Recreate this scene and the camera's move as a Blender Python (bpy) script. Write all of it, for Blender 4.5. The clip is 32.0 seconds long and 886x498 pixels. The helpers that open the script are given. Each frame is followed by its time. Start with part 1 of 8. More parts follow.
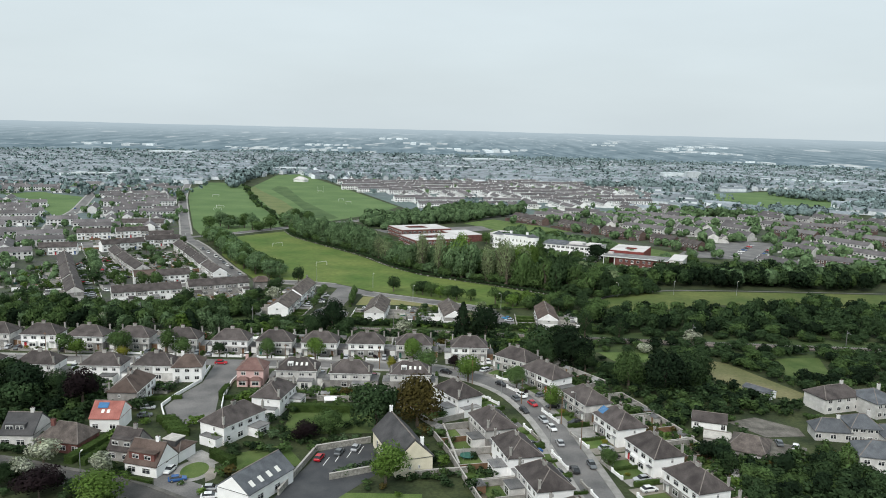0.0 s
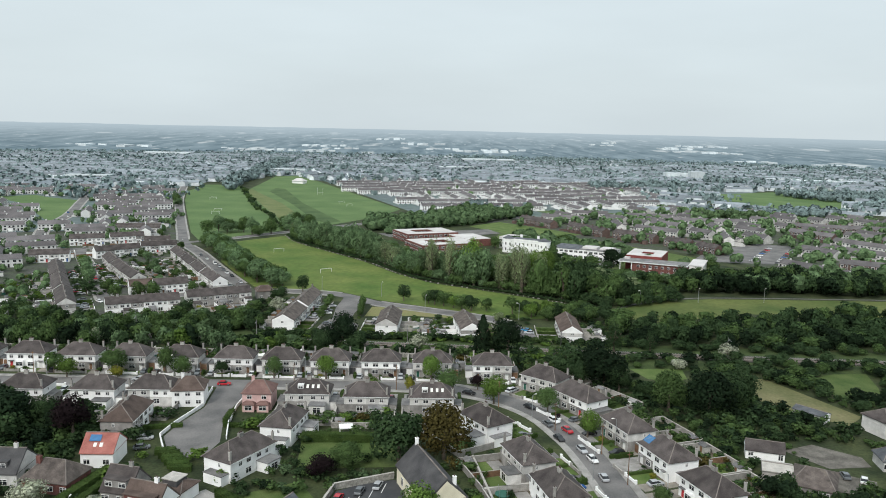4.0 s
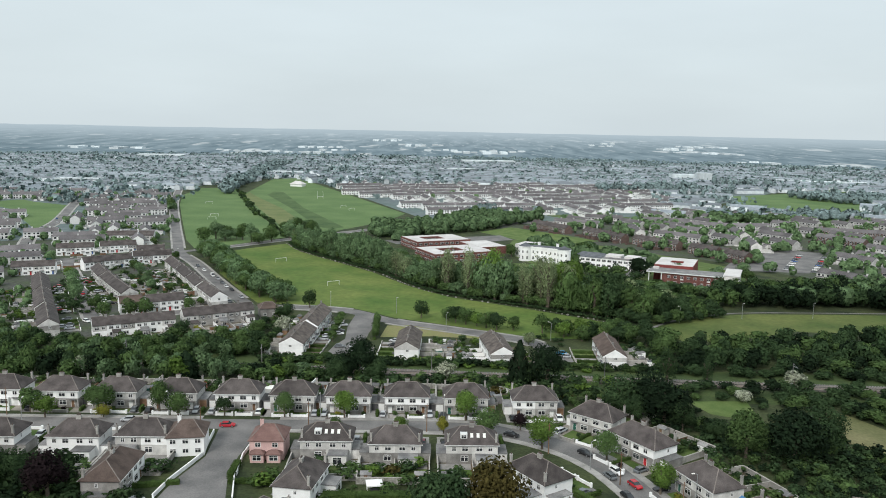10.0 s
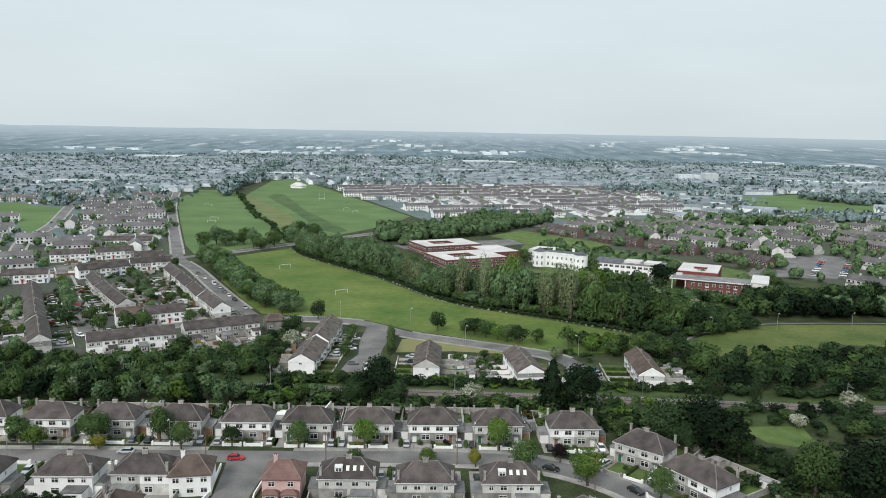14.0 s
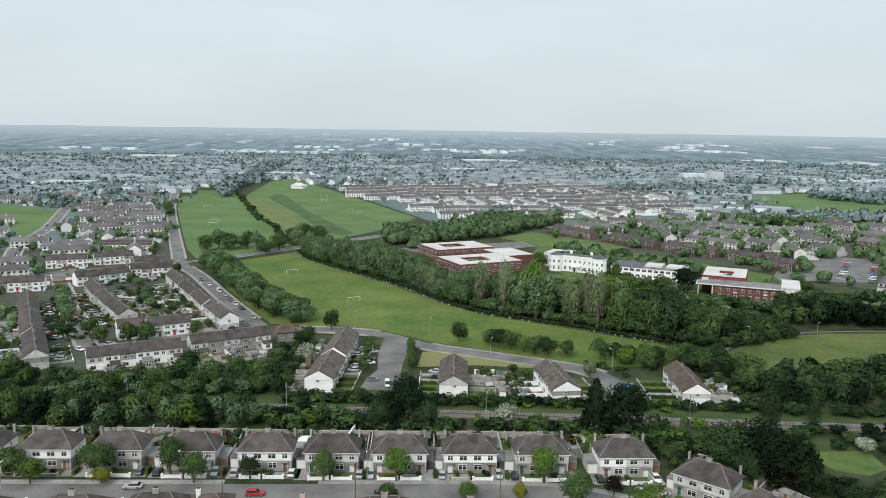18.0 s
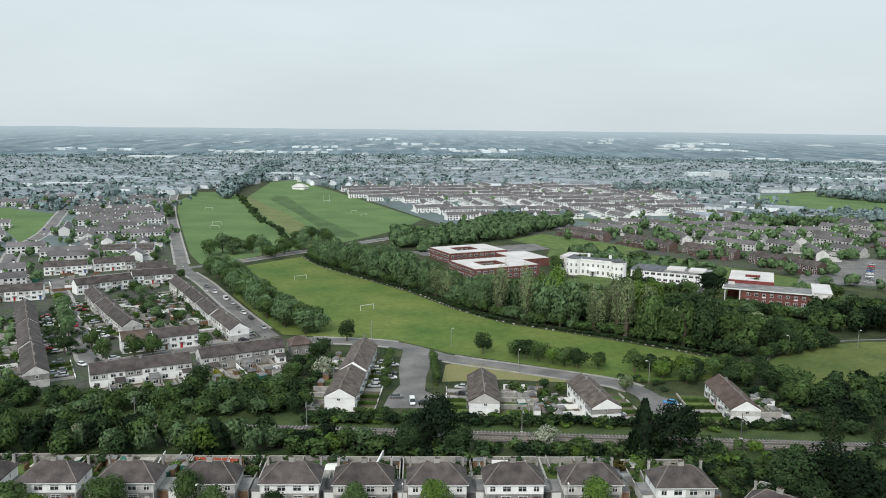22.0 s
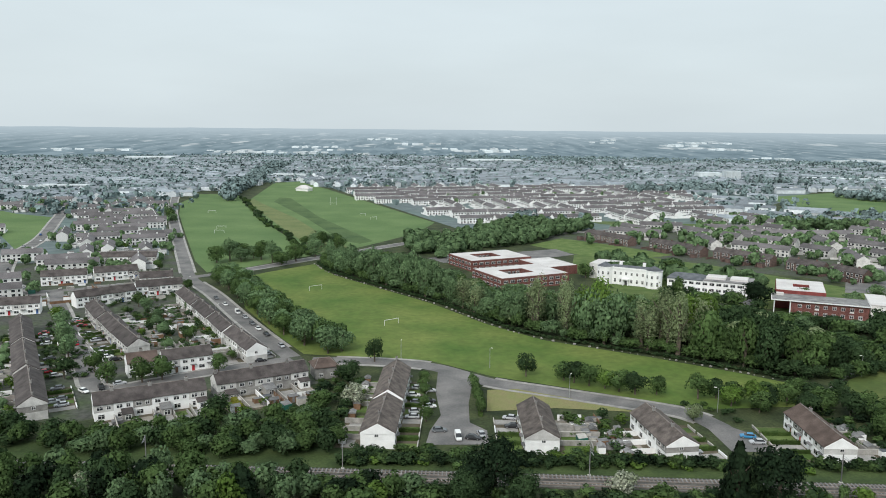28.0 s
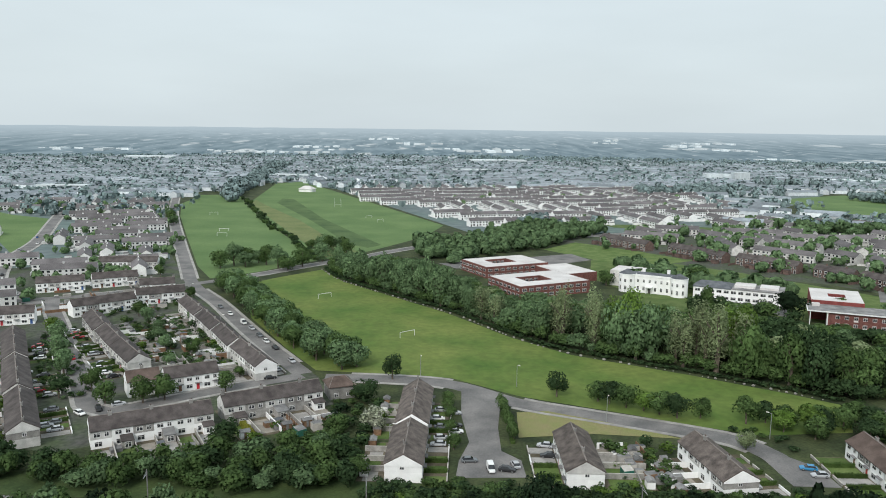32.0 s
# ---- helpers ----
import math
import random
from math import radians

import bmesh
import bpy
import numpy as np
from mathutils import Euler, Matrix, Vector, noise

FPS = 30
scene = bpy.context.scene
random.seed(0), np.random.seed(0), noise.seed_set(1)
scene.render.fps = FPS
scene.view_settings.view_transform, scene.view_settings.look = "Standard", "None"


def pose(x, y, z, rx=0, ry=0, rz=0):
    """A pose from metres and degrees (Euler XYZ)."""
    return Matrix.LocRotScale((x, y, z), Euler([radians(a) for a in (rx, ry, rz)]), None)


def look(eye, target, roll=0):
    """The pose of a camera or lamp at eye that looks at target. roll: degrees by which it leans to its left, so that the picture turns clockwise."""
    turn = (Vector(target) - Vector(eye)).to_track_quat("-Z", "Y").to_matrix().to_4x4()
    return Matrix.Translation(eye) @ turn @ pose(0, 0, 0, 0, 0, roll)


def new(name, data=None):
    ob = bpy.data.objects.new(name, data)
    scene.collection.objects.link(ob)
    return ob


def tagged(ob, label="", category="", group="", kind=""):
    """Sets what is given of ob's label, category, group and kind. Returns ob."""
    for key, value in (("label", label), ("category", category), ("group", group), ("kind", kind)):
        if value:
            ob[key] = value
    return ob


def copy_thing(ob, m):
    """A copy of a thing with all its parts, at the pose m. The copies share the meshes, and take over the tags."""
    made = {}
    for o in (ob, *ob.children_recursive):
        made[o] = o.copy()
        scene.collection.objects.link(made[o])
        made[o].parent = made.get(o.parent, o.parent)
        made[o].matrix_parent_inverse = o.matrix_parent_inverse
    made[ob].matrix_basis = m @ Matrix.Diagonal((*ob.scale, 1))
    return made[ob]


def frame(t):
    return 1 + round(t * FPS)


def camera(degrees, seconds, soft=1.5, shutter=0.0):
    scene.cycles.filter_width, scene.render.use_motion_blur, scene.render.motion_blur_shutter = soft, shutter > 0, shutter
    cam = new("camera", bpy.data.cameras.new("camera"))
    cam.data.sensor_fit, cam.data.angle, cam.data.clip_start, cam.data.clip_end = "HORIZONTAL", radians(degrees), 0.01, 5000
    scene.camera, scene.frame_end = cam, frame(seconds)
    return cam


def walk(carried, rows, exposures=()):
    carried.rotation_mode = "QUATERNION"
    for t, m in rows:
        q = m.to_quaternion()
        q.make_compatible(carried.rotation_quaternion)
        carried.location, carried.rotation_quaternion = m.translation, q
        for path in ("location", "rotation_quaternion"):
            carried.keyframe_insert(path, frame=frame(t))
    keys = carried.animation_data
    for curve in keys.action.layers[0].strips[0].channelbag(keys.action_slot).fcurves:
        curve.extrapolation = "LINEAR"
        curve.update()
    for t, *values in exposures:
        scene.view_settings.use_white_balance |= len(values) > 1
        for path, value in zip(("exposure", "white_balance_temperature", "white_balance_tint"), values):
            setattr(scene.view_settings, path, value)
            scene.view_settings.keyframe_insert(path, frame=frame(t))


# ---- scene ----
cam = camera(58.9, 32.0, soft=0.95)
PATH = [
    (0, (21.893, -105.676, 84.573), (21.911, -103.7, 84.266), 1.4),
    (1, (19.928, -100.558, 84.575), (19.949, -98.582, 84.268), 1.3),
    (2, (17.883, -95.229, 84.562), (17.905, -93.252, 84.255), 1.2),
    (3, (15.766, -89.672, 84.527), (15.792, -87.695, 84.22), 1.2),
    (5.5, (10.587, -75.254, 84.269), (10.618, -73.278, 83.964), 1.2),
    (6.5, (8.69, -69.479, 84.219), (8.724, -67.503, 83.915), 1.1),
    (8, (5.96, -60.888, 84.126), (5.996, -58.911, 83.823), 1.2),
    (9.5, (3.189, -52.119, 84.068), (3.229, -50.143, 83.764), 1.1),
    (11, (0.285, -43.432, 83.985), (0.328, -41.456, 83.682), 1.1),
    (12.5, (-2.769, -35.242, 83.925), (-2.722, -33.266, 83.622), 1.0),
    (14, (-5.995, -27.337, 83.895), (-5.947, -25.361, 83.592), 1.0),
    (14.5, (-7.173, -24.755, 83.888), (-7.123, -22.779, 83.584), 1.0),
    (16.5, (-12.058, -14.588, 83.905), (-12.003, -12.612, 83.599), 0.9),
    (17.5, (-14.553, -9.836, 83.887), (-14.496, -7.861, 83.581), 0.9),
    (19, (-18.294, -3.213, 83.891), (-18.234, -1.237, 83.584), 0.7),
    (20.5, (-21.835, 3.252, 83.937), (-21.771, 5.227, 83.629), 0.7),
    (22, (-25.191, 9.694, 83.917), (-25.124, 11.669, 83.609), 0.6),
    (23.5, (-28.654, 16.511, 83.866), (-28.585, 18.486, 83.557), 0.6),
    (25, (-32.052, 23.766, 83.868), (-31.981, 25.74, 83.559), 0.6),
    (27.5, (-37.751, 35.984, 83.708), (-37.677, 37.959, 83.399), 0.5),
    (28.5, (-39.648, 40.747, 83.718), (-39.573, 42.722, 83.41), 0.6),
    (29.5, (-41.423, 45.822, 83.765), (-41.348, 47.797, 83.457), 0.7),
    (30.5, (-43.494, 51.174, 83.839), (-43.416, 53.148, 83.53), 0.6),
    (31.5, (-45.358, 56.173, 83.874), (-45.279, 58.148, 83.564), 0.6),
    (32, (-46.14, 58.528, 83.865), (-46.064, 60.502, 83.556), 0.7),
]
walk(cam, [(t, look(e, g, r)) for t, e, g, r in PATH])


# ---- light ----
world = bpy.data.worlds.new("overcast_sky")
scene.world = world
world.use_nodes = True
wn, wl = world.node_tree.nodes, world.node_tree.links
wn.clear()
w_out = wn.new("ShaderNodeOutputWorld")
w_sky = wn.new("ShaderNodeTexSky")
w_sky.sky_type, w_sky.sun_disc = "NISHITA", False
w_sky.sun_elevation, w_sky.sun_rotation = radians(40), radians(-153)
w_sky.air_density, w_sky.dust_density = 1.0, 3.0
w_bg = wn.new("ShaderNodeBackground")
w_bg.inputs["Strength"].default_value = 0.1
w_tc = wn.new("ShaderNodeTexCoord")
w_sep = wn.new("ShaderNodeSeparateXYZ")
wl.new(w_tc.outputs["Generated"], w_sep.inputs[0])
w_ramp = wn.new("ShaderNodeValToRGB")
w_ramp.color_ramp.elements[0].position = 0.0
w_ramp.color_ramp.elements[0].color = (6.9, 7.8, 8.2, 1)
w_ramp.color_ramp.elements[1].position = 0.35
w_ramp.color_ramp.elements[1].color = (8.2, 9.3, 9.7, 1)
wl.new(w_sep.outputs["Z"], w_ramp.inputs[0])
w_noise = wn.new("ShaderNodeTexNoise")
w_map = wn.new("ShaderNodeMapping")
w_map.inputs["Scale"].default_value = (2.0, 2.0, 9.0)
wl.new(w_tc.outputs["Generated"], w_map.inputs[0])
wl.new(w_map.outputs[0], w_noise.inputs["Vector"])
w_noise.inputs["Scale"].default_value, w_noise.inputs["Detail"].default_value = 1.4, 5
w_mr = wn.new("ShaderNodeMapRange")
w_mr.inputs["To Min"].default_value, w_mr.inputs["To Max"].default_value = 0.9, 1.1
wl.new(w_noise.outputs["Fac"], w_mr.inputs["Value"])
w_mul = wn.new("ShaderNodeMix")
w_mul.data_type, w_mul.blend_type = "RGBA", "MULTIPLY"
w_mul.inputs["Factor"].default_value = 1
wl.new(w_ramp.outputs["Color"], w_mul.inputs["A"])
wl.new(w_mr.outputs[0], w_mul.inputs["B"])
w_mix = wn.new("ShaderNodeMix")
w_mix.data_type = "RGBA"
w_mix.inputs["Factor"].default_value = 0.9
wl.new(w_sky.outputs[0], w_mix.inputs["A"])
wl.new(w_mul.outputs["Result"], w_mix.inputs["B"])
wl.new(w_mix.outputs["Result"], w_bg.inputs[0])
wl.new(w_bg.outputs[0], w_out.inputs[0])

sun_data = bpy.data.lights.new("sun", "SUN")
sun_data.energy, sun_data.angle, sun_data.color = 2.35, radians(20), (1.0, 0.97, 0.92)
sun = new("sun", sun_data)
sun.matrix_world = look((-50, -100, 95), (0, 0, 0))

# ---- materials ----


def material(name, color, rough=0.85, vary=0.25, scale=0.6, fine=8.0, bump=0.3, second=None, metal=0.0, per_object=0.0, island=0.0, spec=0.3):
    """Two scales of noise over a base colour, with bump; second: a colour that stains and wear take."""
    m = bpy.data.materials.new(name)
    m.use_nodes = True
    n, l = m.node_tree.nodes, m.node_tree.links
    b = n["Principled BSDF"]
    b.inputs["Roughness"].default_value, b.inputs["Metallic"].default_value = rough, metal
    b.inputs["Specular IOR Level"].default_value = spec
    geo = n.new("ShaderNodeNewGeometry")
    big, small = n.new("ShaderNodeTexNoise"), n.new("ShaderNodeTexNoise")
    big.inputs["Scale"].default_value, big.inputs["Detail"].default_value = scale, 4
    small.inputs["Scale"].default_value, small.inputs["Detail"].default_value = fine, 3
    l.new(geo.outputs["Position"], big.inputs["Vector"])
    l.new(geo.outputs["Position"], small.inputs["Vector"])
    r1 = n.new("ShaderNodeMapRange")
    r1.inputs["From Min"].default_value, r1.inputs["From Max"].default_value = 0.32, 0.68
    l.new(big.outputs["Fac"], r1.inputs["Value"])
    mix = n.new("ShaderNodeMix")
    mix.data_type = "RGBA"
    a = tuple(c * (1 - vary) for c in color)
    z = second or tuple(min(1, c * (1 + vary)) for c in color)
    mix.inputs["A"].default_value, mix.inputs["B"].default_value = (*a, 1), (*z, 1)
    l.new(r1.outputs[0], mix.inputs["Factor"])
    r2 = n.new("ShaderNodeMapRange")
    r2.inputs["From Min"].default_value, r2.inputs["From Max"].default_value = 0.3, 0.7
    r2.inputs["To Min"].default_value, r2.inputs["To Max"].default_value = 1 - vary * 0.8, 1 + vary * 0.8
    l.new(small.outputs["Fac"], r2.inputs["Value"])
    last = r2.outputs[0]
    for amount, node, out in ((per_object, "ShaderNodeObjectInfo", "Random"), (island, "ShaderNodeNewGeometry", "Random Per Island")):
        if amount:
            info, r3, mu = n.new(node), n.new("ShaderNodeMapRange"), n.new("ShaderNodeMath")
            r3.inputs["To Min"].default_value, r3.inputs["To Max"].default_value = 1 - amount, 1 + amount
            l.new(info.outputs[out], r3.inputs["Value"])
            mu.operation = "MULTIPLY"
            l.new(last, mu.inputs[0])
            l.new(r3.outputs[0], mu.inputs[1])
            last = mu.outputs[0]
    mul = n.new("ShaderNodeMix")
    mul.data_type, mul.blend_type = "RGBA", "MULTIPLY"
    mul.inputs["Factor"].default_value = 1
    l.new(mix.outputs["Result"], mul.inputs["A"])
    l.new(last, mul.inputs["B"])
    l.new(mul.outputs["Result"], b.inputs["Base Color"])
    if bump:
        bp = n.new("ShaderNodeBump")
        bp.inputs["Strength"].default_value, bp.inputs["Distance"].default_value = bump, 0.05
        l.new(small.outputs["Fac"], bp.inputs["Height"])
        l.new(bp.outputs[0], b.inputs["Normal"])
    return m


def foliage(name, color, second, island=0.28, rough=0.9):
    m = material(name, color, rough, 0.2, 0.35, 3.0, 0.0, second, per_object=0.22, island=island, spec=0.06)
    n, l = m.node_tree.nodes, m.node_tree.links
    b = n["Principled BSDF"]
    src = b.inputs["Base Color"].links[0].from_socket
    tr, add, out = n.new("ShaderNodeBsdfTranslucent"), n.new("ShaderNodeMixShader"), n["Material Output"]
    l.new(src, tr.inputs["Color"])
    add.inputs[0].default_value = 0.35
    l.new(b.outputs[0], add.inputs[1])
    l.new(tr.outputs[0], add.inputs[2])
    l.new(add.outputs[0], out.inputs["Surface"])
    return m


M = {}
M["grass"] = material("rough_grass", (0.030, 0.048, 0.018), 0.95, 0.4, 0.11, 1.2, 0.5, (0.058, 0.072, 0.028))
M["lawn"] = material("lawn", (0.075, 0.135, 0.028), 0.95, 0.25, 0.15, 3.0, 0.3, (0.115, 0.155, 0.048), per_object=0.2)
M["pitch"] = material("pitch_turf", (0.080, 0.150, 0.026), 0.95, 0.2, 0.035, 0.4, 0.2, (0.138, 0.174, 0.043))
# eastern field, darker than the pitch: its shading is put into the colour
M["field"] = material("shade_darkened_field_grass", (0.072, 0.112, 0.025), 0.95, 0.2, 0.04, 0.5, 0.3, (0.12, 0.14, 0.04))
M["park"] = material("park_turf", (0.090, 0.160, 0.052), 0.95, 0.14, 0.025, 1.0, 0.2, (0.12, 0.185, 0.066))
M["meadow"] = material("uncut_meadow", (0.125, 0.165, 0.055), 0.95, 0.2, 0.04, 1.0, 0.4, (0.16, 0.18, 0.072))
M["hay"] = material("cut_hay", (0.14, 0.15, 0.062), 0.95, 0.2, 0.08, 1.0, 0.4, (0.19, 0.175, 0.088))
M["rough_strip"] = material("dark_sedge", (0.055, 0.105, 0.034), 0.95, 0.2, 0.06, 1.2, 0.4, (0.08, 0.128, 0.043))
M["dry"] = material("dry_yellow_grass", (0.31, 0.275, 0.135), 0.95, 0.3, 0.25, 3.0, 0.3, (0.185, 0.195, 0.075))
M["bank"] = material("railway_bank_grass", (0.038, 0.068, 0.02), 0.95, 0.3, 0.12, 1.5, 0.6, (0.062, 0.09, 0.028))
M["earth"] = material("garden_earth", (0.09, 0.075, 0.05), 0.95, 0.3, 0.3, 3.0, 0.5, (0.14, 0.12, 0.085))
M["asphalt"] = material("worn_asphalt", (0.14, 0.137, 0.137), 0.85, 0.2, 0.12, 2.5, 0.2, (0.205, 0.195, 0.19))
M["lane"] = material("dark_lane_asphalt", (0.075, 0.072, 0.07), 0.85, 0.2, 0.12, 2.5, 0.2, (0.115, 0.108, 0.103))
M["lane_edge"] = material("dark_lane_pavement", (0.10, 0.097, 0.09), 0.9, 0.2, 0.3, 3.0, 0.2, (0.15, 0.142, 0.132))
M["newasphalt"] = material("dark_car_park_asphalt", (0.055, 0.057, 0.065), 0.8, 0.15, 0.2, 3.0, 0.2, (0.075, 0.077, 0.08))
M["pave"] = material("concrete_pavement", (0.27, 0.26, 0.245), 0.9, 0.15, 0.3, 3.0, 0.2, (0.36, 0.345, 0.33), per_object=0.1)
M["gravel"] = material("pale_gravel", (0.24, 0.22, 0.19), 0.95, 0.2, 0.3, 6.0, 0.4, (0.33, 0.30, 0.26))
M["yard"] = material("worn_yard_gravel", (0.125, 0.115, 0.10), 0.95, 0.3, 0.3, 3.0, 0.5, (0.19, 0.175, 0.155))
M["ballast"] = material("rail_ballast", (0.085, 0.08, 0.072), 0.95, 0.3, 0.3, 4.0, 0.8, (0.14, 0.13, 0.118))
M["roof"] = material("brown_grey_concrete_tiles", (0.060, 0.050, 0.049), 0.85, 0.26, 0.35, 5.0, 0.6, (0.10, 0.086, 0.082), per_object=0.2)
# tiles of the estates farther off, lightened in colour to imitate haze
M["roof_hazed"] = material("haze_lightened_grey_tiles", (0.125, 0.116, 0.12), 0.85, 0.22, 0.1, 2.0, 0.3, (0.17, 0.158, 0.162), per_object=0.22, island=0.15)
M["roof_stained"] = material("stained_brown_tiles", (0.085, 0.070, 0.064), 0.85, 0.3, 0.5, 5.0, 0.6, (0.15, 0.125, 0.112), per_object=0.12)
M["roof_brown"] = material("brown_concrete_tiles", (0.085, 0.060, 0.051), 0.85, 0.25, 0.35, 5.0, 0.6, (0.12, 0.088, 0.075), per_object=0.12)
M["roof_dark"] = material("dark_slate_tiles", (0.06, 0.058, 0.062), 0.75, 0.2, 0.4, 5.0, 0.5, (0.09, 0.088, 0.09), per_object=0.12)
M["roof_blue"] = material("blue_grey_slates", (0.085, 0.092, 0.105), 0.7, 0.2, 0.4, 5.0, 0.5, (0.125, 0.133, 0.145), per_object=0.15)
M["roof_red"] = material("red_clay_tiles", (0.33, 0.115, 0.095), 0.8, 0.2, 0.4, 5.0, 0.5, (0.40, 0.16, 0.135))
M["roof_pink"] = material("faded_red_tiles", (0.17, 0.095, 0.085), 0.8, 0.2, 0.4, 5.0, 0.5, (0.21, 0.125, 0.11))
M["ridge"] = material("ridge_tiles", (0.19, 0.165, 0.15), 0.85, 0.25, 0.6, 5.0, 0.4)
M["flat"] = material("grey_felt_roof", (0.15, 0.15, 0.155), 0.8, 0.25, 0.3, 4.0, 0.3, (0.24, 0.235, 0.23), per_object=0.3)
M["membrane"] = material("pale_roof_membrane", (0.56, 0.53, 0.52), 0.8, 0.1, 0.1, 2.0, 0.1, (0.64, 0.62, 0.61))
M["white"] = material("white_painted_render", (0.82, 0.82, 0.815), 0.85, 0.06, 0.4, 6.0, 0.3, (0.88, 0.88, 0.875), per_object=0.06)
M["cream"] = material("cream_render", (0.66, 0.61, 0.47), 0.85, 0.08, 0.4, 6.0, 0.3, (0.74, 0.69, 0.55))
M["offwhite"] = material("weathered_white_dash", (0.52, 0.51, 0.495), 0.9, 0.15, 0.5, 7.0, 0.6, (0.64, 0.63, 0.61), per_object=0.15)
M["dash"] = material("grey_pebbledash", (0.235, 0.225, 0.215), 0.95, 0.2, 0.5, 8.0, 0.8, (0.32, 0.31, 0.295), per_object=0.18)
M["pink"] = material("pink_painted_render", (0.55, 0.36, 0.34), 0.85, 0.1, 0.5, 6.0, 0.3, (0.62, 0.43, 0.41))
M["brick"] = material("red_brown_brick", (0.155, 0.062, 0.055), 0.9, 0.25, 1.0, 9.0, 0.6, (0.20, 0.088, 0.075))
M["brick_red"] = material("red_cladding", (0.19, 0.045, 0.042), 0.8, 0.2, 0.6, 6.0, 0.3, (0.24, 0.062, 0.056))
M["brick_brown"] = material("brown_brick", (0.115, 0.075, 0.066), 0.9, 0.25, 1.0, 9.0, 0.6, (0.16, 0.11, 0.095), per_object=0.2)
M["stone"] = material("grey_rubble_stone", (0.25, 0.24, 0.215), 0.95, 0.3, 1.2, 5.0, 0.9, (0.36, 0.35, 0.32))
M["block"] = material("grey_block_wall", (0.28, 0.27, 0.25), 0.95, 0.2, 0.6, 6.0, 0.5, (0.37, 0.355, 0.335), per_object=0.2)
M["frame"] = material("white_window_frame", (0.72, 0.72, 0.71), 0.5, 0.05, 1.0, 9.0, 0.0)
M["pane"] = material("dark_window_glass", (0.025, 0.028, 0.032), 0.06, 0.3, 0.8, 2.0, 0.0, spec=0.6, per_object=0.5)
M["wood"] = material("brown_timber", (0.17, 0.10, 0.06), 0.8, 0.25, 1.0, 9.0, 0.4, per_object=0.2)
M["fence_red"] = material("red_stained_fence", (0.42, 0.10, 0.06), 0.8, 0.2, 1.0, 9.0, 0.4)
M["red"] = material("red_gloss_paint", (0.5, 0.03, 0.04), 0.35, 0.05, 1.0, 9.0, 0.0, spec=0.5)
M["blue"] = material("blue_gloss_paint", (0.05, 0.13, 0.36), 0.4, 0.05, 1.0, 9.0, 0.0, spec=0.5)
M["green"] = material("dark_green_paint", (0.03, 0.12, 0.09), 0.5, 0.1, 1.0, 9.0, 0.0)
M["solar"] = material("blue_solar_glass", (0.05, 0.16, 0.33), 0.12, 0.1, 1.5, 4.0, 0.0, spec=0.6)
M["steel"] = material("galvanised_steel", (0.42, 0.43, 0.44), 0.5, 0.12, 1.0, 9.0, 0.0, metal=0.7)
M["rust"] = material("rusty_rail_steel", (0.34, 0.29, 0.26), 0.45, 0.15, 1.0, 9.0, 0.0, metal=0.4)
M["concrete"] = material("weathered_concrete", (0.42, 0.40, 0.37), 0.9, 0.15, 0.8, 6.0, 0.4, per_object=0.1)
M["tyre"] = material("tyre_rubber", (0.02, 0.02, 0.02), 0.8, 0.1, 1.0, 9.0, 0.0)
M["lampglass"] = material("lamp_glass", (0.75, 0.74, 0.70), 0.3, 0.05, 1.0, 9.0, 0.0)
M["tail"] = material("red_lamp_glass", (0.35, 0.02, 0.02), 0.3, 0.05, 1.0, 9.0, 0.0)
M["bark"] = material("grey_brown_bark", (0.11, 0.09, 0.07), 0.95, 0.3, 1.0, 8.0, 0.6)
M["leaf"] = foliage("mid_green_leaves", (0.074, 0.126, 0.046), (0.110, 0.176, 0.062))
M["leaf_bright"] = foliage("bright_green_leaves", (0.115, 0.20, 0.040), (0.155, 0.245, 0.062))
M["leaf_dark"] = foliage("dark_green_leaves", (0.036, 0.066, 0.030), (0.056, 0.094, 0.041))
M["leaf_needle"] = foliage("conifer_needles", (0.015, 0.029, 0.016), (0.025, 0.045, 0.022))
M["leaf_grey"] = foliage("silvery_poplar_leaves", (0.200, 0.252, 0.130), (0.255, 0.310, 0.168))
M["leaf_copper"] = foliage("bronze_leaves", (0.098, 0.085, 0.03), (0.13, 0.108, 0.036))
M["leaf_purple"] = foliage("purple_black_leaves", (0.022, 0.015, 0.018), (0.035, 0.024, 0.026))
M["leaf_yellow"] = foliage("yellow_green_leaves", (0.22, 0.23, 0.04), (0.28, 0.27, 0.05))
# leaf green with haze put into its colour: lighter and greyer
M["leaf_hazed"] = foliage("haze_paled_green_leaves", (0.120, 0.196, 0.096), (0.168, 0.255, 0.125))
M["blossom"] = foliage("white_hawthorn_blossom", (0.30, 0.34, 0.22), (0.50, 0.52, 0.42), island=0.6)
M["hedge"] = foliage("clipped_hedge_leaves", (0.06, 0.105, 0.03), (0.09, 0.14, 0.042))
PAINT = {}
for k, c in dict(silver=(0.42, 0.43, 0.45), white=(0.74, 0.74, 0.74), black=(0.02, 0.02, 0.022), red=(0.42, 0.02, 0.03), blue=(0.03, 0.10, 0.28), grey=(0.13, 0.14, 0.15), teal=(0.04, 0.22, 0.42), maroon=(0.2, 0.03, 0.05)).items():
    PAINT[k] = material(k + "_car_paint", c, 0.25, 0.04, 0.8, 9.0, 0.0, spec=0.6)

# ---- builders ----


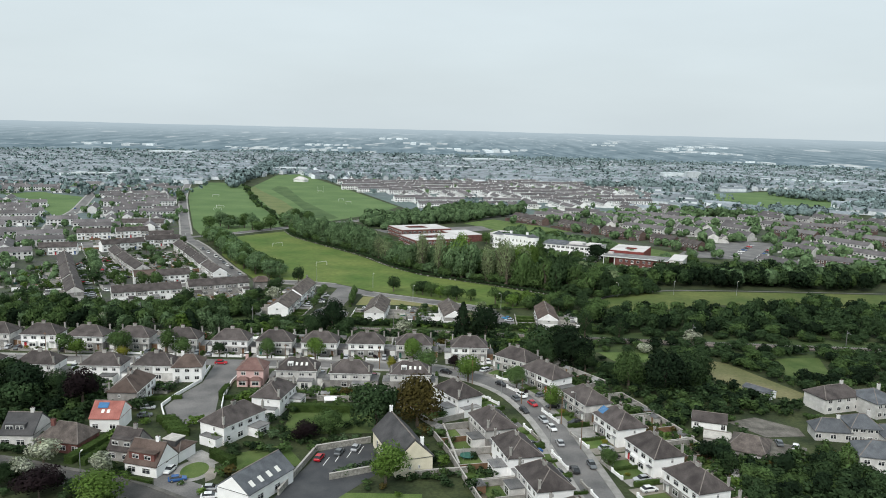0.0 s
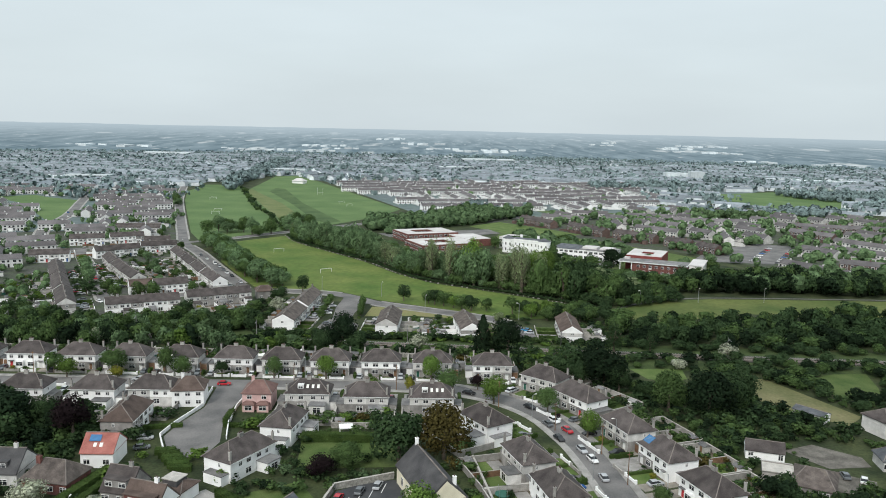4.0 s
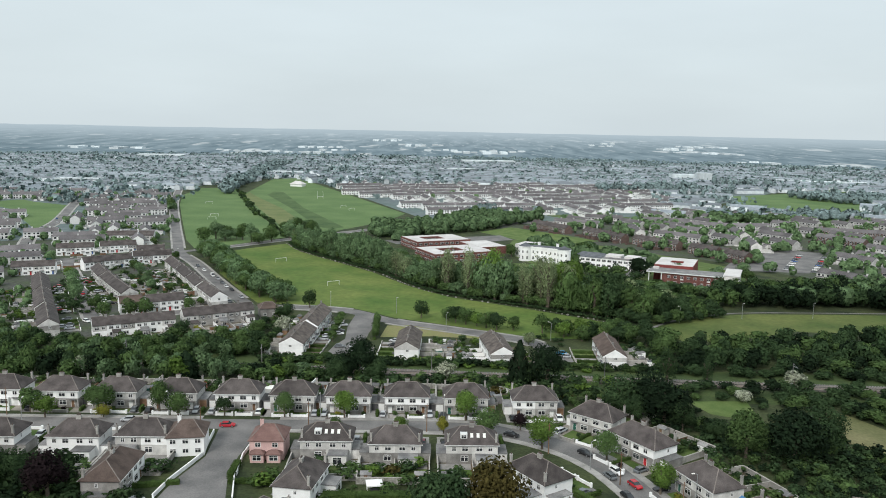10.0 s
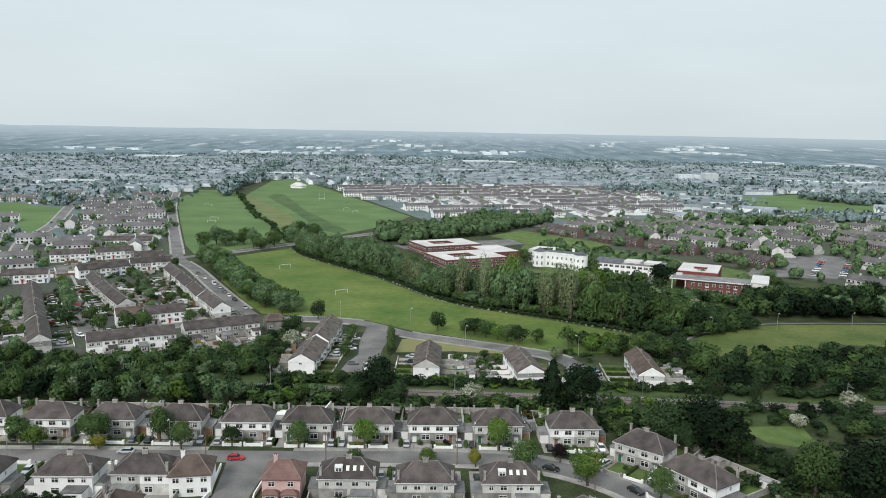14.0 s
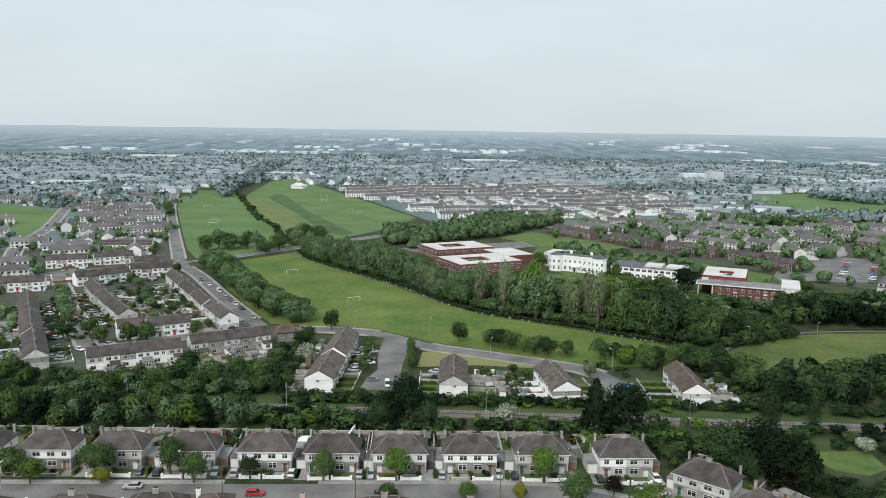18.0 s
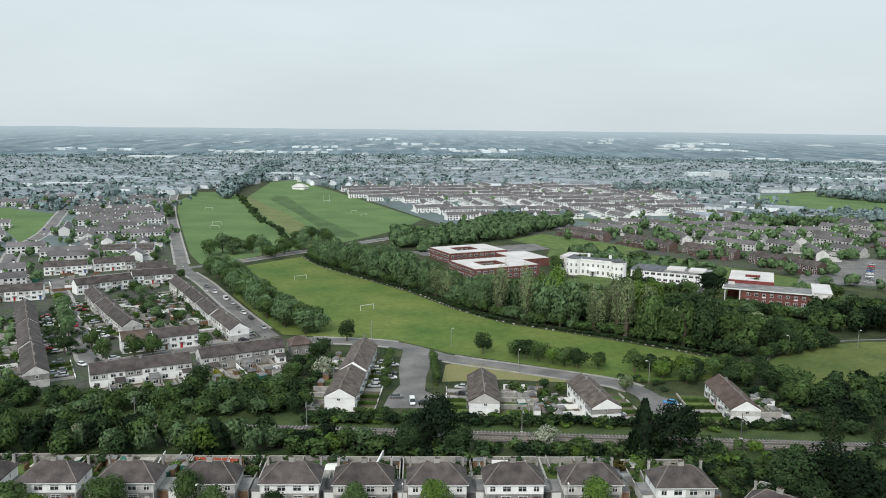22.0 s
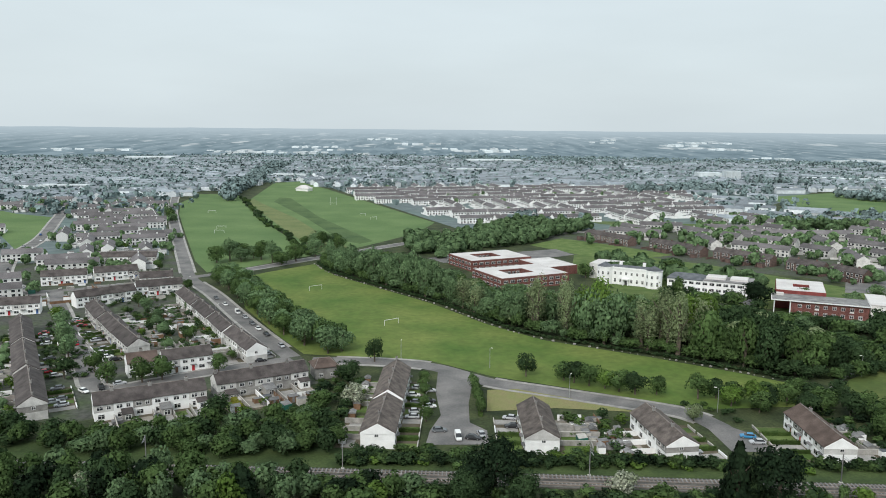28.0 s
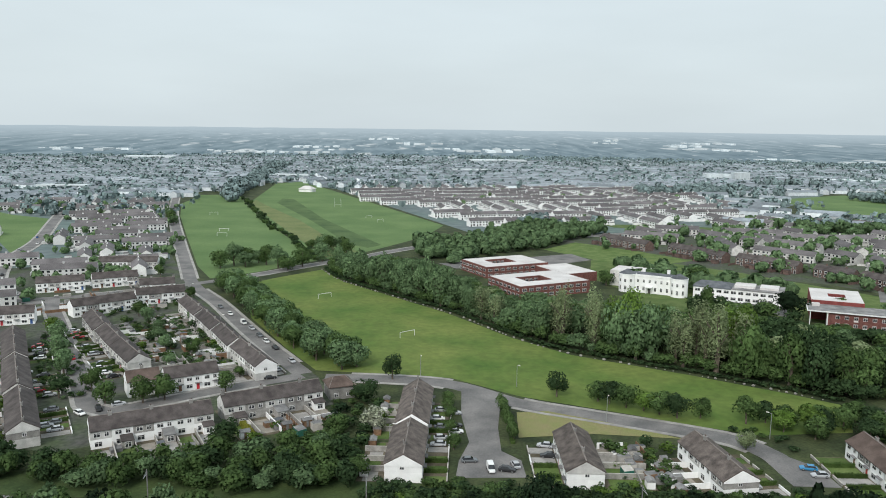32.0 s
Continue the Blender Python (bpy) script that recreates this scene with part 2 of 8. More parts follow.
class Mesh:
    """Gathers corners and faces of one part."""

    def __init__(self):
        self.v, self.f, self.k, self.n = [], [], [], []

    def face(self, pts, k=0):
        i = len(self.v)
        self.v += [tuple(p) for p in pts]
        self.f.append(tuple(range(i, i + len(pts))))
        self.k.append(k)

    def box(self, x0, y0, z0, x1, y1, z1, k=0, taper=0.0):
        i, t = len(self.v), taper
        self.v += [(x0, y0, z0), (x1, y0, z0), (x1, y1, z0), (x0, y1, z0), (x0 + t, y0 + t, z1), (x1 - t, y0 + t, z1), (x1 - t, y1 - t, z1), (x0 + t, y1 - t, z1)]
        self.f += [tuple(i + j for j in q) for q in ((3, 2, 1, 0), (4, 5, 6, 7), (0, 1, 5, 4), (1, 2, 6, 5), (2, 3, 7, 6), (3, 0, 4, 7))]
        self.k += [k] * 6

    def bar(self, a, b, w, h, k=0):
        """A beam from a to b, w wide and h deep."""
        a, b = Vector(a), Vector(b)
        d = (b - a).normalized()
        s = d.cross(Vector((0, 0, 1)))
        s = s.normalized() * (w / 2) if s.length > 1e-4 else Vector((w / 2, 0, 0))
        u = s.cross(d).normalized() * (h / 2)
        i = len(self.v)
        self.v += [tuple(p + q) for p in (a, b) for q in (-s - u, s - u, s + u, -s + u)]
        self.f += [tuple(i + j for j in q) for q in ((0, 1, 2, 3), (7, 6, 5, 4), (0, 4, 5, 1), (1, 5, 6, 2), (2, 6, 7, 3), (3, 7, 4, 0))]
        self.k += [k] * 6

    def tube(self, a, b, r0, r1, n=8, k=0):
        a, b = Vector(a), Vector(b)
        d = (b - a).normalized()
        s = d.orthogonal().normalized()
        u = d.cross(s)
        i = len(self.v)
        for p, r in ((a, r0), (b, r1)):
            self.v += [tuple(p + (s * math.cos(2 * math.pi * j / n) + u * math.sin(2 * math.pi * j / n)) * r) for j in range(n)]
        self.f += [(i + j, i + (j + 1) % n, i + n + (j + 1) % n, i + n + j) for j in range(n)]
        self.f += [tuple(i + n + j for j in range(n)), tuple(i + n - 1 - j for j in range(n))]
        self.k += [k] * (n + 2)

    def hip(self, x0, y0, x1, y1, z, rise, run, thick=0.18, k=0):
        """A hipped roof (run: how far the ridge stops short of each end; 0 makes gables), ridge along x."""
        ym = (y0 + y1) / 2
        a, b = (x0 + run, ym, z + rise), (x1 - run, ym, z + rise)
        e = [(x0, y0, z), (x1, y0, z), (x1, y1, z), (x0, y1, z)]
        lo = [(p[0], p[1], z - thick) for p in e]
        self.face((e[0], e[1], b, a), k)
        self.face((e[2], e[3], a, b), k)
        self.face((e[1], e[2], b), k)
        self.face((e[3], e[0], a), k)
        for j in range(4):
            self.face((lo[j], lo[(j + 1) % 4], e[(j + 1) % 4], e[j]), k)
        self.face(lo[::-1], k)
        return a, b, e

    def data(self, name, mats):
        me = bpy.data.meshes.new(name)
        me.from_pydata(self.v, [], self.f)
        for m in mats:
            me.materials.append(m)
        if len(mats) > 1:
            me.polygons.foreach_set("material_index", self.k)
        me.update()
        if len(self.n) == len(self.v):
            me.normals_split_custom_set_from_vertices(self.n)
        return me


def part(name, mb, mats, parent, label="", at=None):
    """One mesh under a thing or a part. mb: a Mesh, or mesh data to share."""
    mats = mats if isinstance(mats, (list, tuple)) else [mats]
    ob = new(name, mb.data(name, mats) if isinstance(mb, Mesh) else mb)
    ob.parent = parent
    if at:
        ob.matrix_basis = at
    return tagged(ob, label)


def thing(name, label, category, m=None, group="", kind=""):
    ob = new(name)
    ob.empty_display_size = 0.5
    if m:
        ob.matrix_basis = m
    return tagged(ob, label, category, group, kind)


def solid(name, mb, mats, label, category, m=None, group="", kind=""):
    mats = mats if isinstance(mats, (list, tuple)) else [mats]
    ob = new(name, mb.data(name, mats) if isinstance(mb, Mesh) else mb)
    if m:
        ob.matrix_basis = m
    return tagged(ob, label, category, group, kind)


def gz(x, y):
    """Height of the ground: level in the south, lower north of the railway."""
    d = y - (217 - 0.075 * x)
    s = min(1.0, max(0.0, (d + 12) / 26))
    return -1.5 * s * s * (3 - 2 * s)


def patch(name, pts, z, mat, label, category, kind="structure"):
    mb = Mesh()
    up = [(x, y, z) for x, y in pts]
    area = sum(a[0] * b[1] - b[0] * a[1] for a, b in zip(up, up[1:] + up[:1]))
    mb.face(up if area > 0 else up[::-1])
    return solid(name, mb, mat, label, category, kind=kind)


def curve_points(pts, step=4.0):
    """A smooth line through the points."""
    out, p = [], [Vector(q) for q in pts]
    p = [2 * p[0] - p[1]] + p + [2 * p[-1] - p[-2]]
    for i in range(1, len(p) - 2):
        a, b, c, d = p[i - 1 : i + 3]
        n = max(1, int((c - b).length / step))
        for j in range(n):
            t = j / n
            out.append(0.5 * (2 * b + (c - a) * t + (2 * a - 5 * b + 4 * c - d) * t * t + (3 * b - a - 3 * c + d) * t**3))
    return out + [p[-2]]


def ribbon_mesh(pts, w0, w1, z0, z1=None, step=4.0):
    """A strip from w0 to w1 beside a line (left positive); z1: its top, when it is a raised slab."""
    line = curve_points(pts, step)
    mb, top = Mesh(), z0 if z1 is None else z1
    prev = None
    for i, p in enumerate(line):
        d = (line[min(i + 1, len(line) - 1)] - line[max(i - 1, 0)]).normalized()
        nrm = Vector((-d.y, d.x))
        a, b = p + nrm * w0, p + nrm * w1
        ga, gb = gz(a.x, a.y), gz(b.x, b.y)
        q = ((a.x, a.y, ga + top), (b.x, b.y, gb + top), (a.x, a.y, ga + z0 - 0.1), (b.x, b.y, gb + z0 - 0.1))
        if prev:
            mb.face((prev[0], q[0], q[1], prev[1]) if w0 < w1 else (prev[1], q[1], q[0], prev[0]))
            if z1 is not None:
                mb.face((prev[2], q[2], q[0], prev[0]))
                mb.face((prev[1], q[1], q[3], prev[3]))
        prev = q
    return mb


def along(pts, step):
    """Places and headings at even steps on a line."""
    line, out, left = curve_points(pts, 1.0), [], 0.0
    for a, b in zip(line, line[1:]):
        left -= (b - a).length
        if left <= 0:
            out.append((a.x, a.y, math.degrees(math.atan2(b.y - a.y, b.x - a.x))))
            left = step
    return out


def inside(x, y, poly):
    hit = False
    for (x0, y0), (x1, y1) in zip(poly, poly[1:] + poly[:1]):
        if (y0 > y) != (y1 > y) and x < (x1 - x0) * (y - y0) / (y1 - y0) + x0:
            hit = not hit
    return hit

# ---- ground ----
STREET = [(-260, 163), (-160, 164), (-55, 164.3), (5, 164), (24, 160.5), (38, 152), (47.5, 140), (53, 125), (56.8, 108), (61, 71), (66, 20)]
SOUTH_LANE = [(-140, 90), (-100, 81), (-84, 77.5), (-67, 72), (-51, 67), (-41, 61.5), (-30, 55), (-5, 43)]
PARK_ROAD = [(-76, 318), (-62, 317.2), (-34, 311), (-13, 292.5), (7, 282), (32, 269.5), (44, 262), (49.5, 252), (51, 238)]
AVENUE = [(-84, 322), (-97, 346), (-116, 383), (-140, 432), (-163, 474), (-182, 528), (-222, 648), (-268, 790), (-300, 900), (-330, 1010)]
CROSS = [(-250, 430), (-205, 448), (-163, 478), (-137, 502), (-104, 541), (-80, 563), (-62, 590), (-10, 640), (60, 660), (150, 700)]
WEST_ROAD = [(-222, 428), (-240, 441), (-263.7, 470), (-284, 512), (-298, 552), (-317, 630), (-354, 737), (-384, 824)]
ESTATE_ROAD = [(-84, 320), (-104, 308), (-117, 299), (-129, 290.5), (-137, 285.5), (-143.5, 289), (-149.5, 300), (-158.5, 317), (-168.5, 336.5), (-182, 361), (-196, 388), (-211, 416), (-222, 440)]
RAIL = [(-420, 250), (-200, 231.5), (-106, 223), (-56, 219.1), (5, 214.1), (65, 208.6), (129, 203.4), (260, 196), (420, 188)]

mb = Mesh()
xs = [-5000, -2500, -1200, -700] + list(range(-420, 431, 25)) + [700, 1200, 2500, 5000]
ys = [-2000, -600, -200, 0, 100, 170, 190] + list(range(196, 261, 4)) + [300, 500, 900, 1600, 2600, 5200]
for y in ys:
    for x in xs:
        mb.v.append((x, y, gz(x, y)))
nx = len(xs)
mb.f = [(j * nx + i, j * nx + i + 1, (j + 1) * nx + i + 1, (j + 1) * nx + i) for j in range(len(ys) - 1) for i in range(nx - 1)]
solid("ground", mb, M["grass"], "rough green ground reaching the horizon", "ground", kind="structure")


def road(name, pts, half, pave=2.0, lift=0.05, gaps=(), top="asphalt", edge="pave"):
    """A road with raised pavements; gaps: x, y, radius of the junctions where the kerbs stop."""
    solid(name, ribbon_mesh(pts, -half, half, lift), M[top], "worn grey asphalt road", "road", kind="structure")
    for s in (-1, 1):
        lo, hi = sorted((s * half, s * (half + pave)))
        run = []
        for p in curve_points(pts, 4.0) + [None]:
            if p is not None and all(math.hypot(p.x - gx, p.y - gy) > r for gx, gy, r in gaps):
                run.append((p.x, p.y))
                continue
            if len(run) > 2:
                solid("pavement", ribbon_mesh(run, lo, hi, lift - 0.03, lift + 0.12), M[edge], "%s concrete pavement with a raised kerb" % ("pale" if edge == "pave" else "dark-toned"), "pavement", kind="structure")
            run = []


road("road_street", STREET, 3.7, 2.1, gaps=[(-50, 164, 9)])
road("road_lane", SOUTH_LANE, 3.0, 1.3, top="lane", edge="lane_edge")
road("road_park", PARK_ROAD, 3.9, 1.4, 0.075, [(-84, 320, 16), (51, 240, 14), (-24, 302, 12)])
road("road_avenue", AVENUE, 3.5, 1.4, 0.09, [(-84, 320, 14), (-163, 476, 12)])
road("road_cross", CROSS, 3.6, 1.4, 0.105, [(-163, 476, 12), (-222, 440, 12)])
road("road_west", WEST_ROAD, 4.0, 1.6, 0.135, [(-222, 435, 12)])
road("road_estate", ESTATE_ROAD, 3.2, 1.4, 0.12, [(-84, 320, 14), (-222, 440, 10)])
patch("road_close", [(-55, 161.5), (-53.5, 142), (-57, 128), (-58, 119), (-54, 110), (-48, 106), (-43.5, 107.5), (-42, 116), (-45, 131), (-45.2, 142), (-43.5, 161.5)], 0.07, M["asphalt"], "worn grey asphalt turning head of the close", "road")
patch("road_court", [(-35.4, 240), (-17.8, 240), (-17.8, 250), (-22.3, 256), (-21.5, 272), (-19, 290), (-17, 299), (-30, 306), (-31.5, 282), (-30.5, 262), (-34, 250)], -1.43, M["asphalt"], "worn grey asphalt parking court", "road")
patch("road_court", [(46, 252), (46.5, 234.5), (58, 233.5), (58, 245), (53, 252)], -1.43, M["asphalt"], "worn grey asphalt parking court", "road")
patch("driveway", [(-42, 65.5), (-44.5, 72), (-40, 80), (-36, 80.5), (-38, 72), (-31, 68), (-26, 69), (-25, 62), (-33, 58.5)], 0.045, M["asphalt"], "asphalt driveway beside the dormer house", "driveway")
patch("gravel_path", [(-38.5, 77), (-34, 79.5), (-30.5, 77), (-29.8, 72), (-31.5, 70), (-32.5, 73), (-34, 76.6), (-37.5, 75)], 0.055, M["gravel"], "pale curved gravel path round the oval lawn", "path")
patch("car_park", [(-14, 62), (-11.5, 72), (-8.6, 82), (-7.6, 88.5), (-1, 93), (6, 95), (8.5, 88), (8.5, 76), (0, 62)], 0.06, M["newasphalt"], "dark asphalt car park with white bays", "car park")
patch("pitch", [(-136, 476), (-124, 494), (-100.5, 521), (-84, 484), (-31, 413), (-6, 370), (14, 345), (50.5, 321), (77, 301), (92, 288), (80, 268), (52, 266), (34, 274.6), (19, 283), (-12, 299), (-33, 317.5), (-66, 323.5), (-80, 326), (-94, 352), (-118, 402)], -1.44, M["pitch"], "mown green football pitch with faint dry patches", "pitch")
patch("park_west", [(-159, 492), (-176, 530), (-216, 650), (-262, 790), (-294, 905), (-302, 1014), (-258, 1019), (-214, 868), (-172, 738), (-131, 627), (-107, 553), (-137, 512)], -1.42, M["park"], "broad mown green park", "park")
patch("park_east", [(-225, 915), (-246, 1212), (-215, 1250), (-152, 1093), (-20, 736), (-37, 665), (-72, 599), (-88, 572), (-104, 556), (-131, 634), (-168, 735)], -1.42, M["park"], "broad mown green park", "park")
patch("meadow", [(-206, 905), (-150, 770), (-96, 612), (-84, 590), (-103, 565), (-128, 636), (-166, 745), (-222, 915), (-226, 960)], -1.38, M["meadow"], "paler uncut meadow strip", "meadow")
patch("sedge", [(-198, 975), (-184, 968), (-128, 776), (-69, 620), (-78, 606), (-92, 622), (-140, 770), (-196, 925)], -1.35, M["rough_strip"], "darker rough grass strip beside the stream", "grass")
patch("green_west", [(-297, 556), (-315, 612), (-366, 762), (-416, 792), (-440, 815), (-470, 780), (-404, 720)], -1.42, M["park"], "triangular green among the houses", "green")
patch("green_east", [(405, 1018), (526, 1088), (640, 1080), (600, 960), (463, 780), (410, 706), (374, 737), (388, 896)], -1.42, M["park"], "distant green field", "field")
patch("green_far", [(560, 1200), (700, 1330), (900, 1350), (800, 1180), (640, 1130)], -1.42, M["park"], "distant green field", "field")
patch("green_terraces", [(122, 752), (169, 751), (212, 736), (256, 718), (242, 690), (196, 694), (165, 716), (128, 730)], -1.4, M["lawn"], "green between the brick terraces", "green")
patch("dry_grass", [(-14.5, 284.5), (-5, 285.5), (10, 277), (29.5, 263.8), (5, 267.5), (-16.5, 265)], -1.4, M["dry"], "parched yellow grass triangle", "grass")
patch("field_east", [(103, 284), (112, 294), (128, 306), (142, 311.5), (160, 316), (205, 317), (330, 318), (330, 270), (186, 280), (165, 284), (150, 276), (126, 266), (110, 262)], -1.42, M["field"], "green field edged by trees", "field")
patch("paddock", [(85.5, 187.5), (104.6, 188.5), (103, 177), (96, 173), (89, 176.5)], 0.05, M["lawn"], "small green paddock", "paddock")
patch("hay_strip", [(113, 166), (126.6, 179.5), (131, 177), (145.5, 142.5), (137, 134.5), (124, 149)], 0.07, M["hay"], "pale dry hay strip", "meadow")
patch("orchard", [(146.5, 160), (150, 181), (158, 185), (170.5, 186), (166, 170), (160.5, 157), (152, 156)], 0.05, M["lawn"], "bright green garden field", "field")
patch("yard", [(109.6, 116.1), (119.5, 120.7), (129, 112.3), (128.3, 106.3), (116.6, 105)], 0.05, M["yard"], "grey gravel courtyard with planters", "yard")
patch("yard", [(115.4, 103.5), (124.8, 97.7), (120.8, 89.7), (112.2, 91.9)], 0.06, M["yard"], "worn gravel yard", "yard")
patch("retail_car_park", [(190, 438), (203, 436), (242, 430), (272, 470), (292, 514), (272, 530), (236, 500), (208, 470)], -1.4, M["asphalt"], "large grey asphalt car park", "car park")
patch("school_field", [(46, 604), (76, 640), (112, 598), (138, 560), (104, 540), (76, 556)], -1.44, M["lawn"], "rough green field with young trees behind the school", "field")
patch("school_yard", [(-30, 545), (20, 566), (62, 585), (70, 560), (40, 540), (-20, 527)], -1.4, M["asphalt"], "grey asphalt school car park", "car park")
patch("mansion_lawn", [(58, 452), (66, 424), (90, 412), (108, 418), (98, 436), (72, 449)], -1.4, M["lawn"], "lawn before the white mansion", "lawn")
patch("institution_grounds", [(56, 500), (70, 450), (92, 432), (126, 404), (180, 372), (196, 400), (206, 440), (186, 468), (150, 520), (110, 560), (70, 560)], -1.46, M["lawn"], "worn lawns and drives round the institutions", "grounds")
patch("front_estate_yard", [(92, 440), (112, 424), (128, 404), (134, 420), (146, 436), (112, 446)], -1.42, M["asphalt"], "asphalt forecourt", "yard")
solid("path", ribbon_mesh([(100, 284), (112, 297), (127, 308), (141, 313.8), (158, 318.5), (200, 320.5), (300, 321.5)], -0.8, 0.8, 0.1), M["asphalt"], "pale tarmac footpath", "path", kind="structure")
solid("verge", ribbon_mesh(RAIL, -19, -5.5, 0.04), M["bank"], "green grassy railway bank", "grass", kind="structure")
solid("verge", ribbon_mesh(RAIL, 5.5, 19, 0.04), M["bank"], "green grassy railway bank", "grass", kind="structure")
solid("ballast", ribbon_mesh(RAIL, -4.1, 4.1, 0.06, 0.35), M["ballast"], "grey stone railway ballast", "railway", kind="structure")

# railway tracks: two lines of rails on concrete sleepers
track = thing("railway_track", "two parallel steel railway tracks on concrete sleepers", "railway", kind="structure")
for off in (-2.0, 2.0):
    for g in (-0.8, 0.8):
        part("rail", ribbon_mesh(RAIL, off + g - 0.06, off + g + 0.06, 0.4, 0.6), M["rust"], track)
mb = Mesh()
for x, y, a in along([p for p in RAIL if -260 <= p[0] <= 280], 0.75):
    n = Vector((-math.sin(radians(a)), math.cos(radians(a))))
    for off in (-2.0, 2.0):
        p, q, z = Vector((x, y)) + n * (off - 1.3), Vector((x, y)) + n * (off + 1.3), gz(x, y) + 0.42
        mb.bar((p.x, p.y, z), (q.x, q.y, z), 0.28, 0.14)
tagged(part("sleepers", mb, M["flat"], track), kind="stuff")


def rail_mast(x, y):
    z = gz(x, y)
    t = thing("railway_mast", "grey steel overhead line mast beside the tracks", "mast", pose(x, y, z), "railway masts")
    mb = Mesh()
    mb.box(-0.1, -0.1, -0.2, 0.1, 0.1, 7.4)
    part("mast", mb, M["flat"], t)
    mb = Mesh()
    mb.bar((0, 0, 6.4), (0.2, -3.0, 6.6), 0.1, 0.1)
    mb.bar((0, 0, 7.2), (0.2, -2.8, 6.6), 0.06, 0.06)
    part("arm", mb, M["steel"], t)
    mb = Mesh()
    mb.box(-0.4, -0.4, -0.3, 0.4, 0.4, 0.25)
    part("footing", mb, M["concrete"], t)


for x in (-160, -106, -56.3, 4.6, 65, 128.7, 190):
    rail_mast(x, 218.6 - 0.083 * (x - 5) + 0.4)

# ---- houses ----
WINDOW = {}


def window_data(w, h):
    if (w, h) not in WINDOW:
        fr, pa = Mesh(), Mesh()
        gx, gy = (-w / 2, -w / 2 + 0.1, -0.05, 0.05, w / 2 - 0.1, w / 2), (0, 0.1, h * 0.66, h * 0.66 + 0.08, h - 0.1, h)
        for j in range(6):
            fr.v += [(u, -0.08, gy[j]) for u in gx]
        for j in range(5):
            for i in range(5):
                if not (i % 2 and j % 2):
                    fr.f.append((j * 6 + i, j * 6 + i + 1, j * 6 + i + 7, j * 6 + i + 6))
        fr.v += [(-w / 2, 0.05, 0), (w / 2, 0.05, 0), (w / 2, 0.05, h), (-w / 2, 0.05, h)]
        for e, edge in enumerate([list(range(0, 6)), [5, 11, 17, 23, 29, 35], list(range(35, 29, -1)), [30, 24, 18, 12, 6, 0]]):
            fr.f.append(tuple(edge[::-1]) + (36 + e, 36 + (e + 1) % 4))
        pa.box(-w / 2 + 0.05, -0.03, 0.03, w / 2 - 0.05, 0.04, h - 0.05)
        WINDOW[w, h] = fr.data("window", [M["frame"]]), pa.data("pane", [M["pane"]])
    return WINDOW[w, h]


def window(parent, x, y, z, w, h, turn=0, joined=False):
    fr, pa = window_data(w, h)
    if joined:
        if (w, h, 1) not in WINDOW:
            gx, gy = (-w / 2, -w / 2 + 0.1, -0.05, 0.05, w / 2 - 0.1, w / 2), (0, 0.1, h * 0.66, h * 0.66 + 0.08, h - 0.1, h)
            mb = Mesh()
            for j in range(6):
                mb.v += [(u, -0.06, gy[j]) for u in gx]
            for j in range(5):
                for i in range(5):
                    mb.f.append((j * 6 + i, j * 6 + i + 1, j * 6 + i + 7, j * 6 + i + 6))
                    mb.k.append(1 if i % 2 and j % 2 else 0)
            mb.v += [(-w / 2, 0.05, 0), (w / 2, 0.05, 0), (w / 2, 0.05, h), (-w / 2, 0.05, h)]
            ring = [list(range(0, 6)), [5, 11, 17, 23, 29, 35], list(range(35, 29, -1)), [30, 24, 18, 12, 6, 0]]
            for e, edge in enumerate(ring):
                mb.f.append(tuple(edge[::-1]) + (36 + e, 36 + (e + 1) % 4))
                mb.k.append(0)
            WINDOW[w, h, 1] = mb.data("window", [M["frame"], M["pane"]])
        part("window", WINDOW[w, h, 1], None, parent, at=pose(x, y, z, 0, 0, turn))
        return
    f = part("window", fr, None, parent, at=pose(x, y, z, 0, 0, turn))
    part("pane", pa, None, f)


def door(parent, x, y, mat, turn=0, w=0.95, h=2.05, z=0.15):
    mb = Mesh()
    mb.box(-w / 2 - 0.08, -0.06, 0, -w / 2, 0.05, h + 0.1, 1)
    mb.box(w / 2, -0.06, 0, w / 2 + 0.08, 0.05, h + 0.1, 1)
    mb.box(-w / 2, -0.06, h, w / 2, 0.05, h + 0.1, 1)
    mb.box(-w / 2, -0.03, 0, w / 2, 0.04, h, 0)
    mb.box(w * 0.3, -0.07, 1.0, w * 0.38, -0.03, 1.1, 1)
    part("door", mb, [mat, M["frame"]], parent, at=pose(x, y, z, 0, 0, turn))


def chimney(parent, x, y, z0, z1, w=0.9, d=0.6, pots=3, mat=None):
    mb = Mesh()
    mb.box(x - w / 2, y - d / 2, z0, x + w / 2, y + d / 2, z1)
    mb.box(x - w / 2 - 0.07, y - d / 2 - 0.07, z1, x + w / 2 + 0.07, y + d / 2 + 0.07, z1 + 0.14)
    for i in range(pots):
        px = x + (i - (pots - 1) / 2) * w / max(1, pots) * 0.9
        mb.tube((px, y, z1 + 0.12), (px, y, z1 + 0.55), 0.13, 0.1, 7, 1)
    part("chimney", mb, [mat or M["dash"], M["roof_brown"]], parent)


def ridge_lines(parent, a, b, e):
    mb = Mesh()
    mb.bar(a, b, 0.28, 0.12)
    for p, q in ((a, e[0]), (a, e[3]), (b, e[1]), (b, e[2])):
        mb.bar(p, q, 0.2, 0.1)
    part("ridge_tiles", mb, M["ridge"], parent, "paler ridge and hip tiles")


